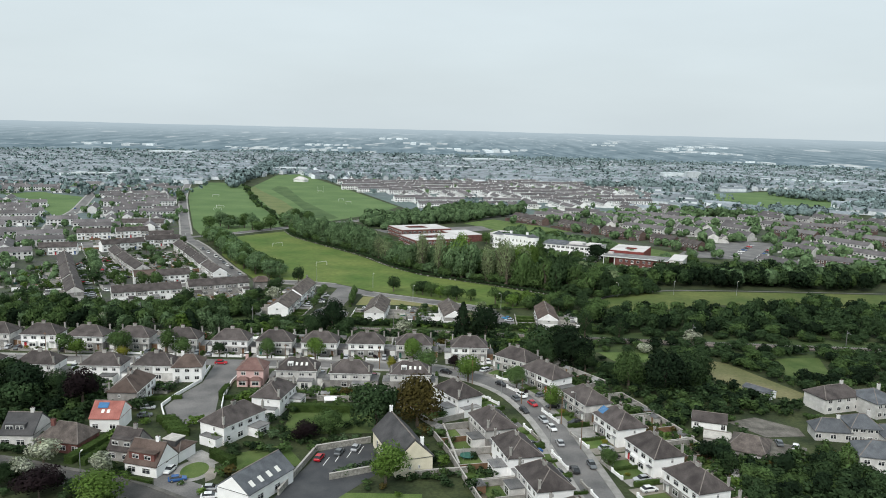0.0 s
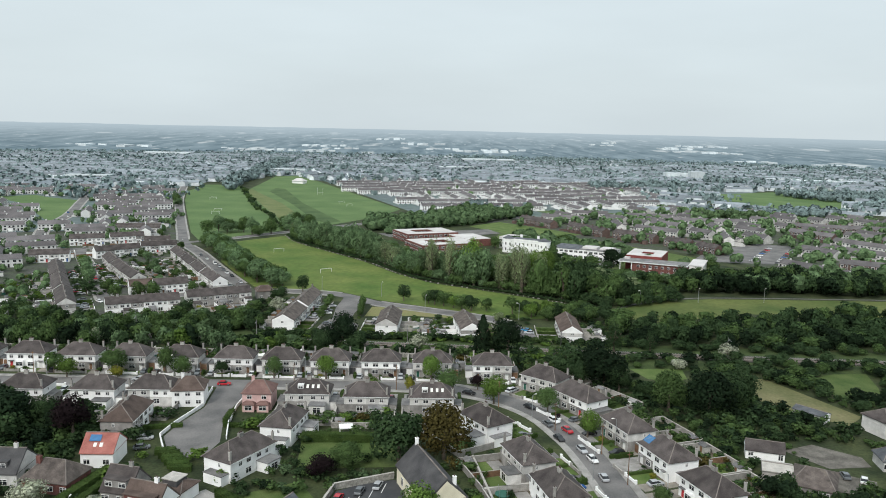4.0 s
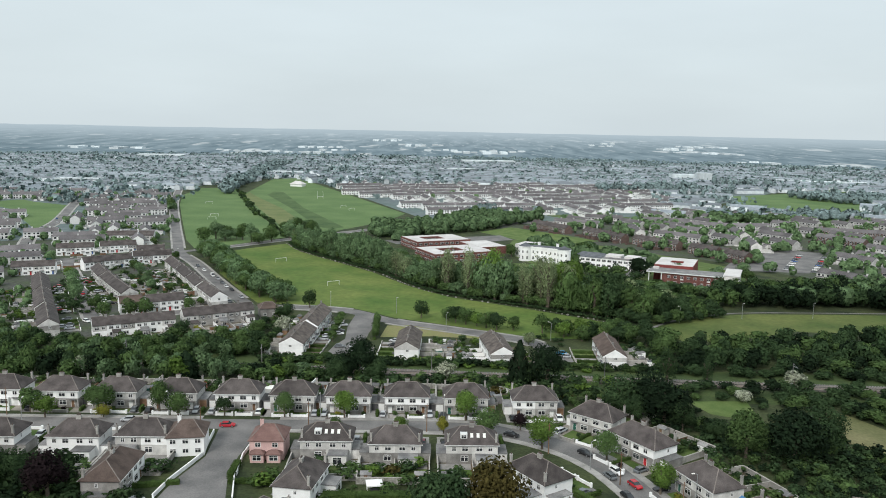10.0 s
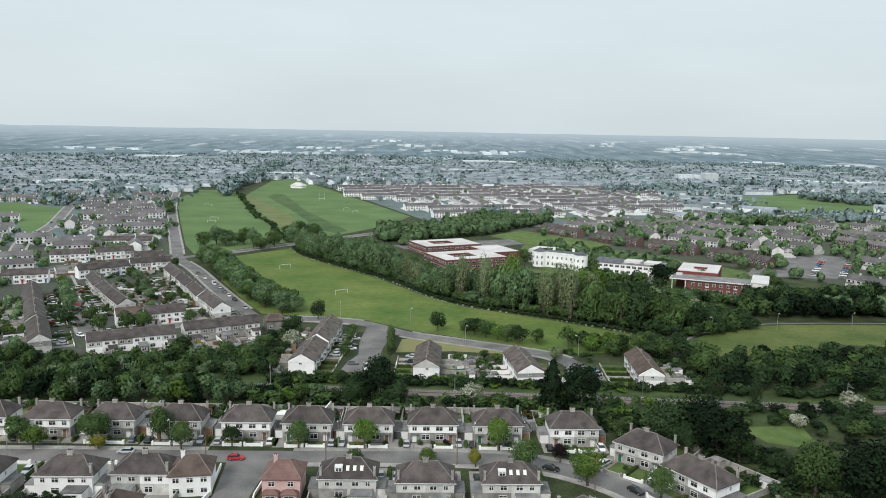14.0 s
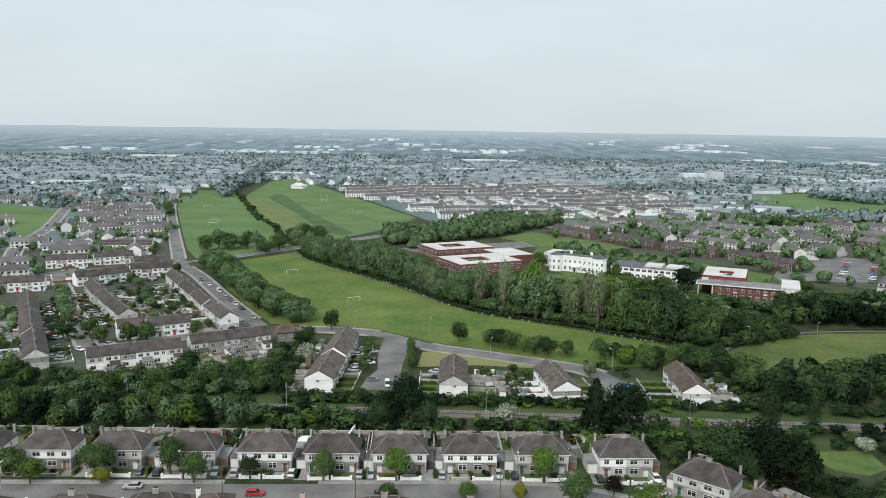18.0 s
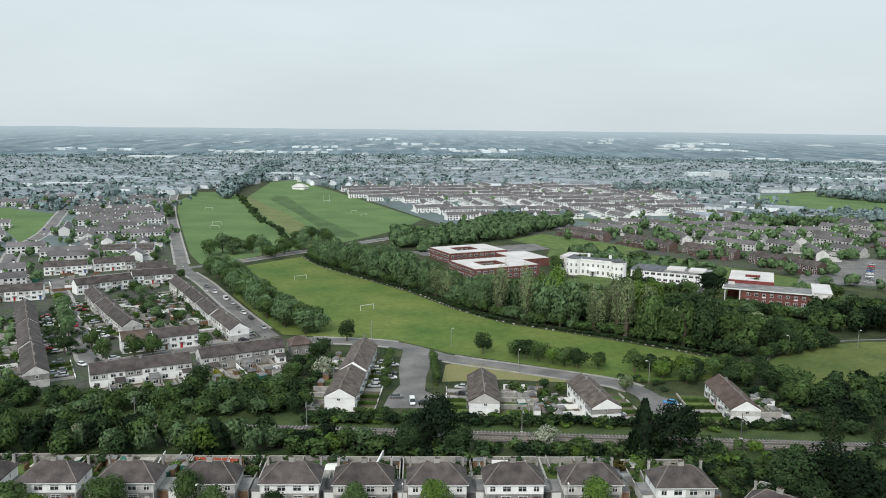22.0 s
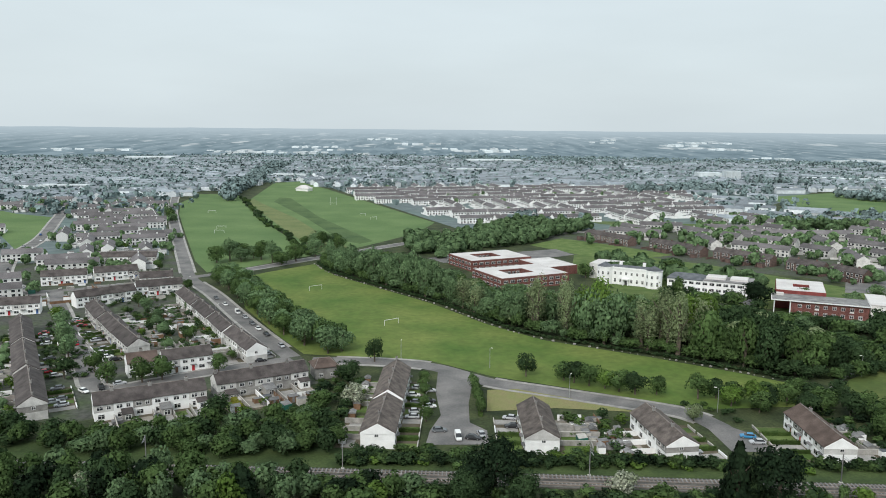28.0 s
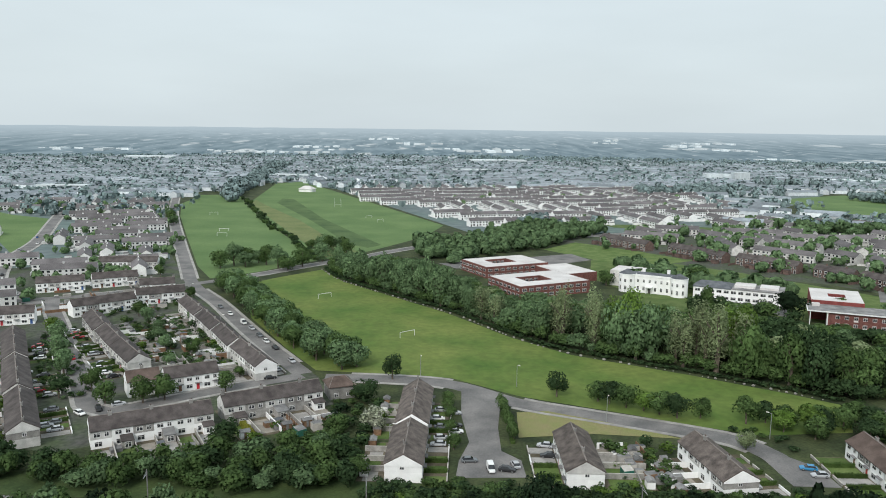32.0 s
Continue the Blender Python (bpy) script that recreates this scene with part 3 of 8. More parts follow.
def semi(label, lower, upper, roof=None, w=13.0, d=8.6, eave=5.2, rise=3.3, run=4.2, doors=("white", "wood"), extension="", garages=(1, 1), group="semi-detached houses", bay=False, solar=False, rooflights=0, dormer=False, sides="both"):
    """A pair of hipped semi-detached houses, its front towards -y. lower, upper: wall materials of the two halves."""
    t = thing("semi_detached_house", label, "house", None, group)
    hw, hd, mid, rf = w / 2, d / 2, 2.75, roof or M["roof"]
    for i, s in enumerate((-1, 1)):
        x0, x1 = sorted((0, s * hw))
        mb = Mesh()
        mb.box(x0, -hd, -0.4, x1, hd, mid)
        part("lower_wall", mb, lower[i], t)
        mb = Mesh()
        mb.box(x0 + (0.003 if s > 0 else -0.03), -hd - 0.03, mid, x1 + (0.03 if s > 0 else -0.003), hd + 0.03, eave - 0.1)
        part("upper_wall", mb, upper[i], t)
        for x, ww in ((s * 1.75, 1.9), (s * 4.9, 1.3)):
            if sides != "back":
                window(t, x, -hd - 0.04, 3.35, ww, 1.25)
        if sides == "back":
            pass
        elif bay:
            mb = Mesh()
            mb.box(s * 2.0 - 1.3, -hd - 0.75, -0.3, s * 2.0 + 1.3, -hd + 0.1, 2.7)
            part("bay", mb, lower[i], t)
            window(t, s * 2.0, -hd - 0.76, 0.85, 2.3, 1.45)
        else:
            window(t, s * 1.9, -hd - 0.01, 0.85, 2.1, 1.45)
        if sides != "back":
            door(t, s * 4.9, -hd - 0.01, M["frame"] if doors[i] == "white" else M[doors[i]])
            mb = Mesh()
            mb.box(s * 4.9 - 0.9, -hd - 0.8, 2.45, s * 4.9 + 0.9, -hd, 2.6)
            part("porch_hood", mb, M["flat"], t)
        if sides != "front":
            for x, ww in ((s * 1.8, 1.6), (s * 4.6, 1.1)):
                window(t, x, hd + 0.04, 3.4, ww, 1.15, 180)
            window(t, s * 1.9, hd + 0.01, 0.7, 1.9, 1.5, 180)
        window(t, s * (hw + 0.035), 0.8, 3.5, 0.7, 1.0, 90 * s)
        if garages[i]:
            g = Mesh()
            g.box(s * hw, -hd + 2.2, -0.4, s * (hw + 2.5), hd - 0.6, 2.45) if s > 0 else g.box(-hw - 2.5, -hd + 2.2, -0.4, -hw, hd - 0.6, 2.45)
            ga = part("garage", g, lower[i], t)
            g = Mesh()
            x0, x1 = sorted((s * (hw + 0.02), s * (hw + 2.6)))
            g.box(x0, -hd + 2.1, 2.45, x1, hd - 0.5, 2.62)
            part("garage_roof", g, M["flat"], ga)
            g = Mesh()
            x0, x1 = sorted((s * (hw + 0.25), s * (hw + 2.3)))
            g.box(x0, -hd + 2.15, 0.02, x1, -hd + 2.22, 2.1)
            for k in range(4):
                g.box(x0, -hd + 2.13, 0.1 + k * 0.52, x1, -hd + 2.2, 0.55 + k * 0.52)
            part("garage_door", g, M[("frame", "roof_dark", "frame", "wood")[(len(label) + i) % 4]], ga)
    mb = Mesh()
    a, b, e = mb.hip(-hw - 0.45, -hd - 0.45, hw + 0.45, hd + 0.45, eave, rise, run)
    r = part("roof", mb, rf, t)
    ridge_lines(r, a, b, e)
    for y0 in (-hd - 0.55, hd + 0.44):
        mb = Mesh()
        mb.box(-hw - 0.52, y0, eave - 0.2, hw + 0.52, y0 + 0.11, eave - 0.06)
        part("gutter", mb, M["frame"], r)
    chimney(t, 0, 0.1, eave + rise - 0.7, eave + rise + 0.65, 1.3, 0.7, 4, M["block"])
    for s in (-1, 1):
        chimney(t, s * (hw - 0.4), hd - 0.5, eave - 0.6, eave + rise - 0.8, 0.5, 0.55, 1, M["block"])
    for s in (-1, 1):
        mb = Mesh()
        mb.tube((s * hw * 0.995 - s * 0.1, -hd - 0.1, 0.1), (s * hw * 0.995 - s * 0.1, -hd - 0.1, eave - 0.15), 0.05, 0.05, 6)
        part("downpipe", mb, M["frame"], t)
    sl = rise / (hd + 0.45)
    if rooflights or solar:
        for i in range(rooflights or 1):
            mb = Mesh()
            wv, x = (1.9, -4.0) if solar else (0.45, -3 + i * 1.6)
            y0, y1 = (-hd + 0.7, -hd + 2.6) if solar else (hd - 2.4, hd - 1.3)
            f = lambda y: eave + sl * (hd + 0.45 - abs(y)) + 0.07
            mb.face(((x - wv, y0, f(y0)), (x + wv * 0.4, y0, f(y0)), (x + wv * 0.4, y1, f(y1)), (x - wv, y1, f(y1))))
            mb.bar((x - wv, y0, f(y0)), (x - wv, y1, f(y1)), 0.1, 0.1)
            mb.bar((x + wv * 0.4, y0, f(y0)), (x + wv * 0.4, y1, f(y1)), 0.1, 0.1)
            part("solar_panel" if solar else "rooflight", mb, M["solar"] if solar else M["lampglass"], r)
    if dormer:
        mb = Mesh()
        mb.box(1.2, hd - 3.0, eave + 0.9, 3.0, hd - 1.2, eave + 2.25)
        dm = part("dormer", mb, M["frame"], r)
        window(dm, 2.1, hd - 1.19, eave + 1.05, 1.4, 1.0, 180)
    if extension:
        ex = Mesh()
        s = 1 if extension == "right" else -1
        x0, x1 = sorted((s * 1.0, s * 5.6))
        ex.box(x0, hd - 0.1, -0.4, x1, hd + 3.6, 2.6)
        e = part("extension", ex, upper[0 if s < 0 else 1], t)
        ex = Mesh()
        ex.box(x0 - 0.2, hd - 0.05, 2.6, x1 + 0.2, hd + 3.8, 2.8)
        part("extension_roof", ex, M["flat"], e)
        window(e, (x0 + x1) / 2, hd + 3.61, 0.3, 2.3, 1.9, 180)
    return t


W_, D_, O_ = M["white"], M["dash"], M["offwhite"]
SEMI_KINDS = [
    dict(label="grey pebbledash semi-detached pair with white upper storey and brown hipped roof", lower=(D_, D_), upper=(W_, W_), doors=("white", "wood")),
    dict(label="grey pebbledash semi-detached pair with pale upper walls and brown hipped roof", lower=(D_, D_), upper=(O_, O_), doors=("green", "white"), extension="left"),
    dict(label="half white, half pale pebbledash semi-detached pair with hipped tiled roof", lower=(O_, D_), upper=(W_, O_), doors=("wood", "white"), extension="right"),
    dict(label="white rendered semi-detached pair with grey-brown hipped tiled roof", lower=(W_, W_), upper=(W_, W_), doors=("red", "white"), bay=True, extension="left"),
    dict(label="pale weathered semi-detached pair with rooflights, dormer and hipped roof", lower=(O_, D_), upper=(O_, O_), doors=("blue", "wood"), rooflights=3, dormer=True, extension="left"),
    dict(label="white-fronted semi-detached pair with blue solar panel on its hipped roof", lower=(D_, W_), upper=(W_, W_), doors=("white", "white"), solar=True),
    dict(label="long grey and white semi-detached pair with brown hipped roof", lower=(D_, D_), upper=(O_, W_), doors=("white", "red"), w=15.4),
    dict(label="white and grey semi-detached pair with brown tiled hipped roof", lower=(D_, W_), upper=(D_, W_), doors=("white", "wood"), w=15.4, roof=M["roof_brown"]),
    dict(label="long white semi-detached pair with sunrooms and brown-grey hipped roof", lower=(W_, W_), upper=(W_, W_), doors=("white", "wood"), w=15.6, extension="left"),
]
SEMI = {}


def place_semi(kind, x, y, turn):
    """turn 0: front to the south."""
    ny = -math.cos(radians(turn))
    sides = "front" if ny < -0.5 else "back" if ny > 0.5 else "both"
    if (kind, sides) not in SEMI:
        SEMI[kind, sides] = semi(sides=sides, **SEMI_KINDS[kind])
        SEMI[kind, sides].matrix_basis = pose(x, y, gz(x, y), 0, 0, turn)
        return SEMI[kind, sides]
    return copy_thing(SEMI[kind, sides], pose(x, y, gz(x, y), 0, 0, turn))


# north side of the street, fronts to the south
NORTH_ROW = [(-178, 183, 2), (-160, 182.5, 0), (-142, 182, 1), (-124.5, 181.5, 3), (-107, 180.5, 0), (-89.9, 180.3, 1), (-71.9, 179.8, 2), (-53.3, 179.5, 0), (-36.9, 178.8, 1), (-20.3, 178.6, 0), (-3, 178.6, 0), (14.6, 178.2, 1), (35, 176.5, 2)]
# outer side of the bend, fronts to the west and south-west
EAST_ROW = [(51.5, 162.6, 1, -41), (59.6, 145.6, 6, -57), (68.6, 121.4, 1, -70), (74.2, 103, 5, -72), (79, 84.5, 3, -72), (83.8, 66, 0, -71), (88, 48, 3, -70)]
# south side of the street, fronts to the north
SOUTH_ROW = [(-172, 146, 1, 180), (-150, 146, 3, 180), (-128, 145.5, 2, 180), (-108, 146, 0, 180), (-86.8, 146, 3, 180), (-70, 147, 2, 180), (-22.7, 145.2, 4, 180), (-5, 143.5, 1, 180), (14.5, 143.5, 4, 180)]
# inner side of the bend, fronts to the east
INNER_ROW = [(29.6, 124.5, 3, 123), (38.6, 100.6, 1, 108), (43.5, 82.8, 3, 104), (48.2, 65.2, 2, 105), (53, 47, 0, 106)]
for x, y, k in NORTH_ROW:
    place_semi(k, x, y, 0)
for x, y, k, a in EAST_ROW + SOUTH_ROW + INNER_ROW:
    place_semi(k, x, y, a)
place_semi(7, -69.7, 124.5, 90)  # brown-roofed pair at the close
place_semi(8, -32.6, 100.2, 240)  # white pair south of the close
place_semi(3, -25.7, 121, 260)


def hip_house(name, label, m, w, d, eave, rise, run, wall, roof, mat_door="white", storeys=2, front=(), back=(), stacks=1, gable=False, z0=-0.4):
    """A free-standing house, its front towards -y, with windows at the given places (x, z, w, h)."""
    t = thing(name, label, "house", m)
    mb = Mesh()
    mb.box(-w / 2, -d / 2, z0, w / 2, d / 2, eave - 0.05)
    if run == 0:
        for s in (-1, 1):
            mb.face([(s * (w / 2 + 0.16), -d / 2, eave - 0.05), (s * (w / 2 + 0.16), d / 2, eave - 0.05), (s * (w / 2 + 0.16), 0, eave + rise * 0.88)][:: s])
    part("wall", mb, wall, t)
    mb = Mesh()
    o = 0.15 if run == 0 else 0.4
    a, b, e = mb.hip(-w / 2 - o, -d / 2 - 0.4, w / 2 + o, d / 2 + 0.4, eave, rise, run, 0.2)
    r = part("roof", mb, roof, t)
    if run:
        ridge_lines(r, a, b, e)
    else:
        rb = Mesh()
        rb.bar(a, b, 0.3, 0.12)
        part("ridge_tiles", rb, M["ridge"], r)
    for x, z, ww, hh in front:
        window(t, x, -d / 2 - 0.01, z, ww, hh)
    for x, z, ww, hh in back:
        window(t, x, d / 2 + 0.01, z, ww, hh, 180)
    for i in range(stacks):
        x = (i + 0.5) / stacks * w - w / 2 if stacks > 1 else w * 0.22
        chimney(t, x, 0.1, eave + rise - 0.8, eave + rise + 0.9, 0.9, 0.6, 2, wall)
    return t


two = lambda w, n: [(-w / 2 + w * (i + 0.5) / n, z, 1.5, 1.2) for i in range(n) for z in (0.9, 3.4)]
# houses round the close and the lane
hip_house("detached_house", "white corner house with brown hipped roof and glazed porch", pose(-59.2, 146.8, 0, 0, 0, 188), 9.2, 9.5, 5.2, 3.0, 3.6, M["white"], M["roof_brown"], front=two(9.2, 2), back=two(9.2, 3))
h = hip_house("detached_house", "pink rendered house with faded red hipped roof", pose(-37.6, 144.8, 0, 0, 0, 180), 8.6, 8.8, 5.2, 2.9, 3.4, M["pink"], M["roof_pink"], front=two(8.6, 2), back=two(8.6, 2))
mb = Mesh()
for x in (-2.1, 2.1):
    mb.box(x - 1.7, 4.3, -0.3, x + 1.7, 6.3, 2.3)
bay_part = part("sunroom", mb, M["pink"], h)
mb = Mesh()
for x in (-2.1, 2.1):
    mb.hip(x - 1.95, 4.1, x + 1.95, 6.6, 2.35, 0.9, 1.2)
part("sunroom_roof", mb, M["roof_pink"], bay_part, "small red hipped roofs")
for x in (-2.1, 2.1):
    window(h, x, 6.31, 0.6, 2.2, 1.4, 180)
h = hip_house("detached_house", "white house with bright red tiled roof and solar panel", pose(-67.5, 103.5, 0, 0, 0, 1), 8.0, 9.0, 3.9, 3.6, 0, M["white"], M["roof_red"], front=[(-2.5, 1.0, 1.6, 1.3), (2.2, 1.0, 1.6, 1.3)], stacks=0)
mb = Mesh()
mb.face(((-2.6, -2.2, 6.1), (0.2, -2.2, 6.1), (0.2, -0.8, 7.15), (-2.6, -0.8, 7.15)))
mb.bar((-2.6, -2.25, 6.08), (0.2, -2.25, 6.08), 0.1, 0.1)
part("solar_panel", mb, M["solar"], h)
mb = Mesh()
for x in (-0.9, 0.6):
    mb.face(((x - 0.4, -3.4, 5.05), (x + 0.4, -3.4, 5.05), (x + 0.4, -2.5, 5.75), (x - 0.4, -2.5, 5.75)))
part("rooflight", mb, M["lampglass"], h)
h = hip_house("dormer_house", "white gabled house with dark slate roof and flat dormer", pose(-85.2, 92.5, 0, 0, 0, 0), 8.6, 10, 3.6, 4.3, 0, M["offwhite"], M["roof_dark"], front=[(-3, 0.8, 2.4, 1.4), (1, 0.8, 2.2, 1.4)], stacks=1)
mb = Mesh()
mb.box(-3.6, -4.0, 4.1, 1.8, -0.5, 6.0)
dm = part("dormer", mb, M["roof_dark"], h)
window(dm, -2.2, -4.01, 4.5, 2.0, 1.1), window(dm, 0.4, -4.01, 4.5, 2.0, 1.1)
h = hip_house("bungalow", "red brick bungalow with brown tiled hipped roof", pose(-72.7, 89.5, 0, 0, 0, -12), 11.5, 9, 3.0, 3.6, 3.5, M["brick"], M["roof_stained"], front=[(-3, 0.8, 1.8, 1.3), (1.5, 0.8, 1.8, 1.3), (5, 0.8, 1.6, 1.3)], stacks=0)
chimney(h, -3.5, -1.0, 3.5, 7.2, 1.1, 0.8, 2, M["brick"])
for x, y, a, wd, lab, wl_, rf in ((-54.7, 84.5, -14, 7.2, "grey dormer house with dark tiled roof and white gable", M["dash"], M["roof"]), (-46.6, 76.8, -17, 9.0, "white gabled dormer house with brown tiled roof", M["white"], M["roof_brown"])):
    h = hip_house("dormer_house", lab, pose(x, y, 0, 0, 0, a), wd, 8.4, 2.9, 4.6, 0, wl_, rf, front=[(-2.5, 0.7, 2.2, 1.4), (1.6, 0.7, 2.2, 1.4)], stacks=1)
    mb = Mesh()
    mb.box(-wd / 2 + 0.9, -3.7, 3.4, wd / 2 - 0.9, -0.2, 5.6)
    dm = part("dormer", mb, M["brick"] if "brown" in lab else M["dash"], h)
    window(dm, -1.7, -3.71, 4.0, 1.8, 1.1), window(dm, 1.7, -3.71, 4.0, 1.8, 1.1)
    mb = Mesh()
    mb.box(-wd / 2 + 0.6, -4.0, 5.6, wd / 2 - 0.6, 0.4, 5.8)
    part("dormer_roof", mb, rf, dm)
    mb = Mesh()
    mb.box(wd / 2, -0.5, 2.4, wd / 2 + 0.02, 0.5, 3.6)
    part("gable_window", mb, M["pane"], h)
h = hip_house("bungalow", "low house with flat grey roof lantern", pose(-43.2, 84.4, 0, 0, 0, -20), 7, 6.5, 3.2, 1.5, 2.2, M["white"], M["roof_brown"], front=[(0, 0.8, 2.0, 1.3)], stacks=0)
mb = Mesh()
mb.box(-1.9, -2.4, 3.6, 1.9, 1.2, 5.2)
dm = part("lantern", mb, M["roof_dark"], h)
mb = Mesh()
mb.box(-2.1, -2.6, 5.2, 2.1, 1.4, 5.4)
part("lantern_roof", mb, M["concrete"], dm)
h = hip_house("detached_house", "modern house with blue-grey slate roof and rooflights", pose(-18.5, 66, 0, 0, 0, 63), 16, 9, 3.6, 3.6, 0, M["white"], M["roof_blue"], front=[(-4, 0.8, 2.0, 1.4), (2, 0.8, 2.0, 1.4)], back=[(-4, 0.8, 2.0, 1.4), (2, 0.8, 2.0, 1.4)], stacks=0)
for i in range(4):
    mb, lift = Mesh(), 0.06
    a, b = (-6 + i * 3, -3.9, 3.6 + 3.6 * (4.9 - 3.9) / 4.9 + lift), (-4.8 + i * 3, -2.7, 3.6 + 3.6 * (4.9 - 2.7) / 4.9 + lift)
    mb.face(((a[0], a[1], a[2]), (b[0], a[1], a[2]), (b[0], b[1], b[2]), (a[0], b[1], b[2])))
    mb.bar((a[0], a[1], a[2]), (b[0], a[1], a[2]), 0.12, 0.12)
    mb.bar((a[0], b[1], b[2]), (b[0], b[1], b[2]), 0.12, 0.12)
    part("rooflight", mb, M["lampglass"], h)
h = hip_house("chapel_hall", "cream gabled hall with dark slate roof beside the car park", pose(14.3, 85.4, 0, 0, 0, -69.6), 20.5, 9.4, 4.6, 5.0, 0, M["cream"], M["roof_dark"], front=[(-6, 1.2, 1.2, 2.0), (-2, 1.2, 1.2, 2.0), (2, 1.2, 1.2, 2.0), (6, 1.2, 1.2, 2.0)], back=[(-5, 1.2, 1.2, 2.0), (0, 1.2, 1.2, 2.0), (5, 1.2, 1.2, 2.0)], stacks=0)
chimney(h, 9.2, 2.2, 6.0, 9.2, 0.7, 0.7, 1, M["white"])
chimney(h, -9.6, 0, 8.5, 10.9, 0.7, 0.7, 1, M["white"])
window(h, 10.27, -1.2, 1.8, 0.5, 0.9, 90), window(h, 10.27, 1.2, 1.8, 0.5, 0.9, 90), window(h, 10.27, 0.0, 4.4, 0.5, 0.7, 90)
# eastern cottages and large houses
hip_house("cottage", "small white cottage with brown tiled gable roof", pose(102.6, 112, 0, 0, 0, -18), 9.6, 5.0, 2.5, 2.1, 0, M["white"], M["roof"], front=[(-3.5, 0.9, 1.3, 1.1), (3.8, 0.5, 1.2, 1.6)], stacks=0)
hip_house("bungalow", "brown roofed bungalow beside a gravel yard", pose(107, 93.5, 0, 0, 0, -30), 9.5, 12.5, 2.8, 2.6, 3.0, M["dash"], M["roof_stained"], front=[(-3, 0.9, 1.5, 1.2), (3, 0.9, 1.5, 1.2)], stacks=0)
hip_house("outbuilding", "low building with pale grey-green metal roof", pose(100.5, 99.5, 0, 0, 0, -20), 7, 6, 2.8, 1.0, 0, M["block"], M["concrete"], stacks=0)
for x, y, a, w, d, rf, e in ((148, 131, 18, 14, 9, "roof", 4.8), (159, 128, 18, 9, 12, "roof_blue", 5.0), (135, 106.5, -8, 9.5, 7, "roof_blue", 2.9), (143.5, 106, -8, 8, 9, "roof_blue", 4.6), (150.5, 101, -8, 8.5, 10, "roof_blue", 3.8), (166, 108, 15, 12, 9, "roof_blue", 5.2), (137.5, 84, -15, 13, 10, "roof_blue", 5.4), (150, 82, -15, 10, 9, "roof_blue", 5.2), (168, 84, -15, 12, 9, "roof_blue", 5.2)):
    hip_house("detached_house", "large white house with blue-grey slate hipped roof" if rf == "roof_blue" else "large pale house with brown-grey hipped roof", pose(x, y, 0, 0, 0, a), w, d, e, 2.8, d * 0.4, M["offwhite"], M[rf], front=two(w, 4) if e > 4 else [(-4, 0.8, 1.6, 1.3), (0, 0.8, 1.6, 1.3), (4, 0.8, 1.6, 1.3)], stacks=1)
hip_house("stable_shed", "long white shed with grey metal roof", pose(129, 141, 0, 0, 0, -52), 9.5, 4.2, 2.4, 0.8, 0, M["white"], M["roof_blue"], front=[(-2, 0.8, 1.0, 0.9), (2, 0.8, 1.0, 0.9)], stacks=0)


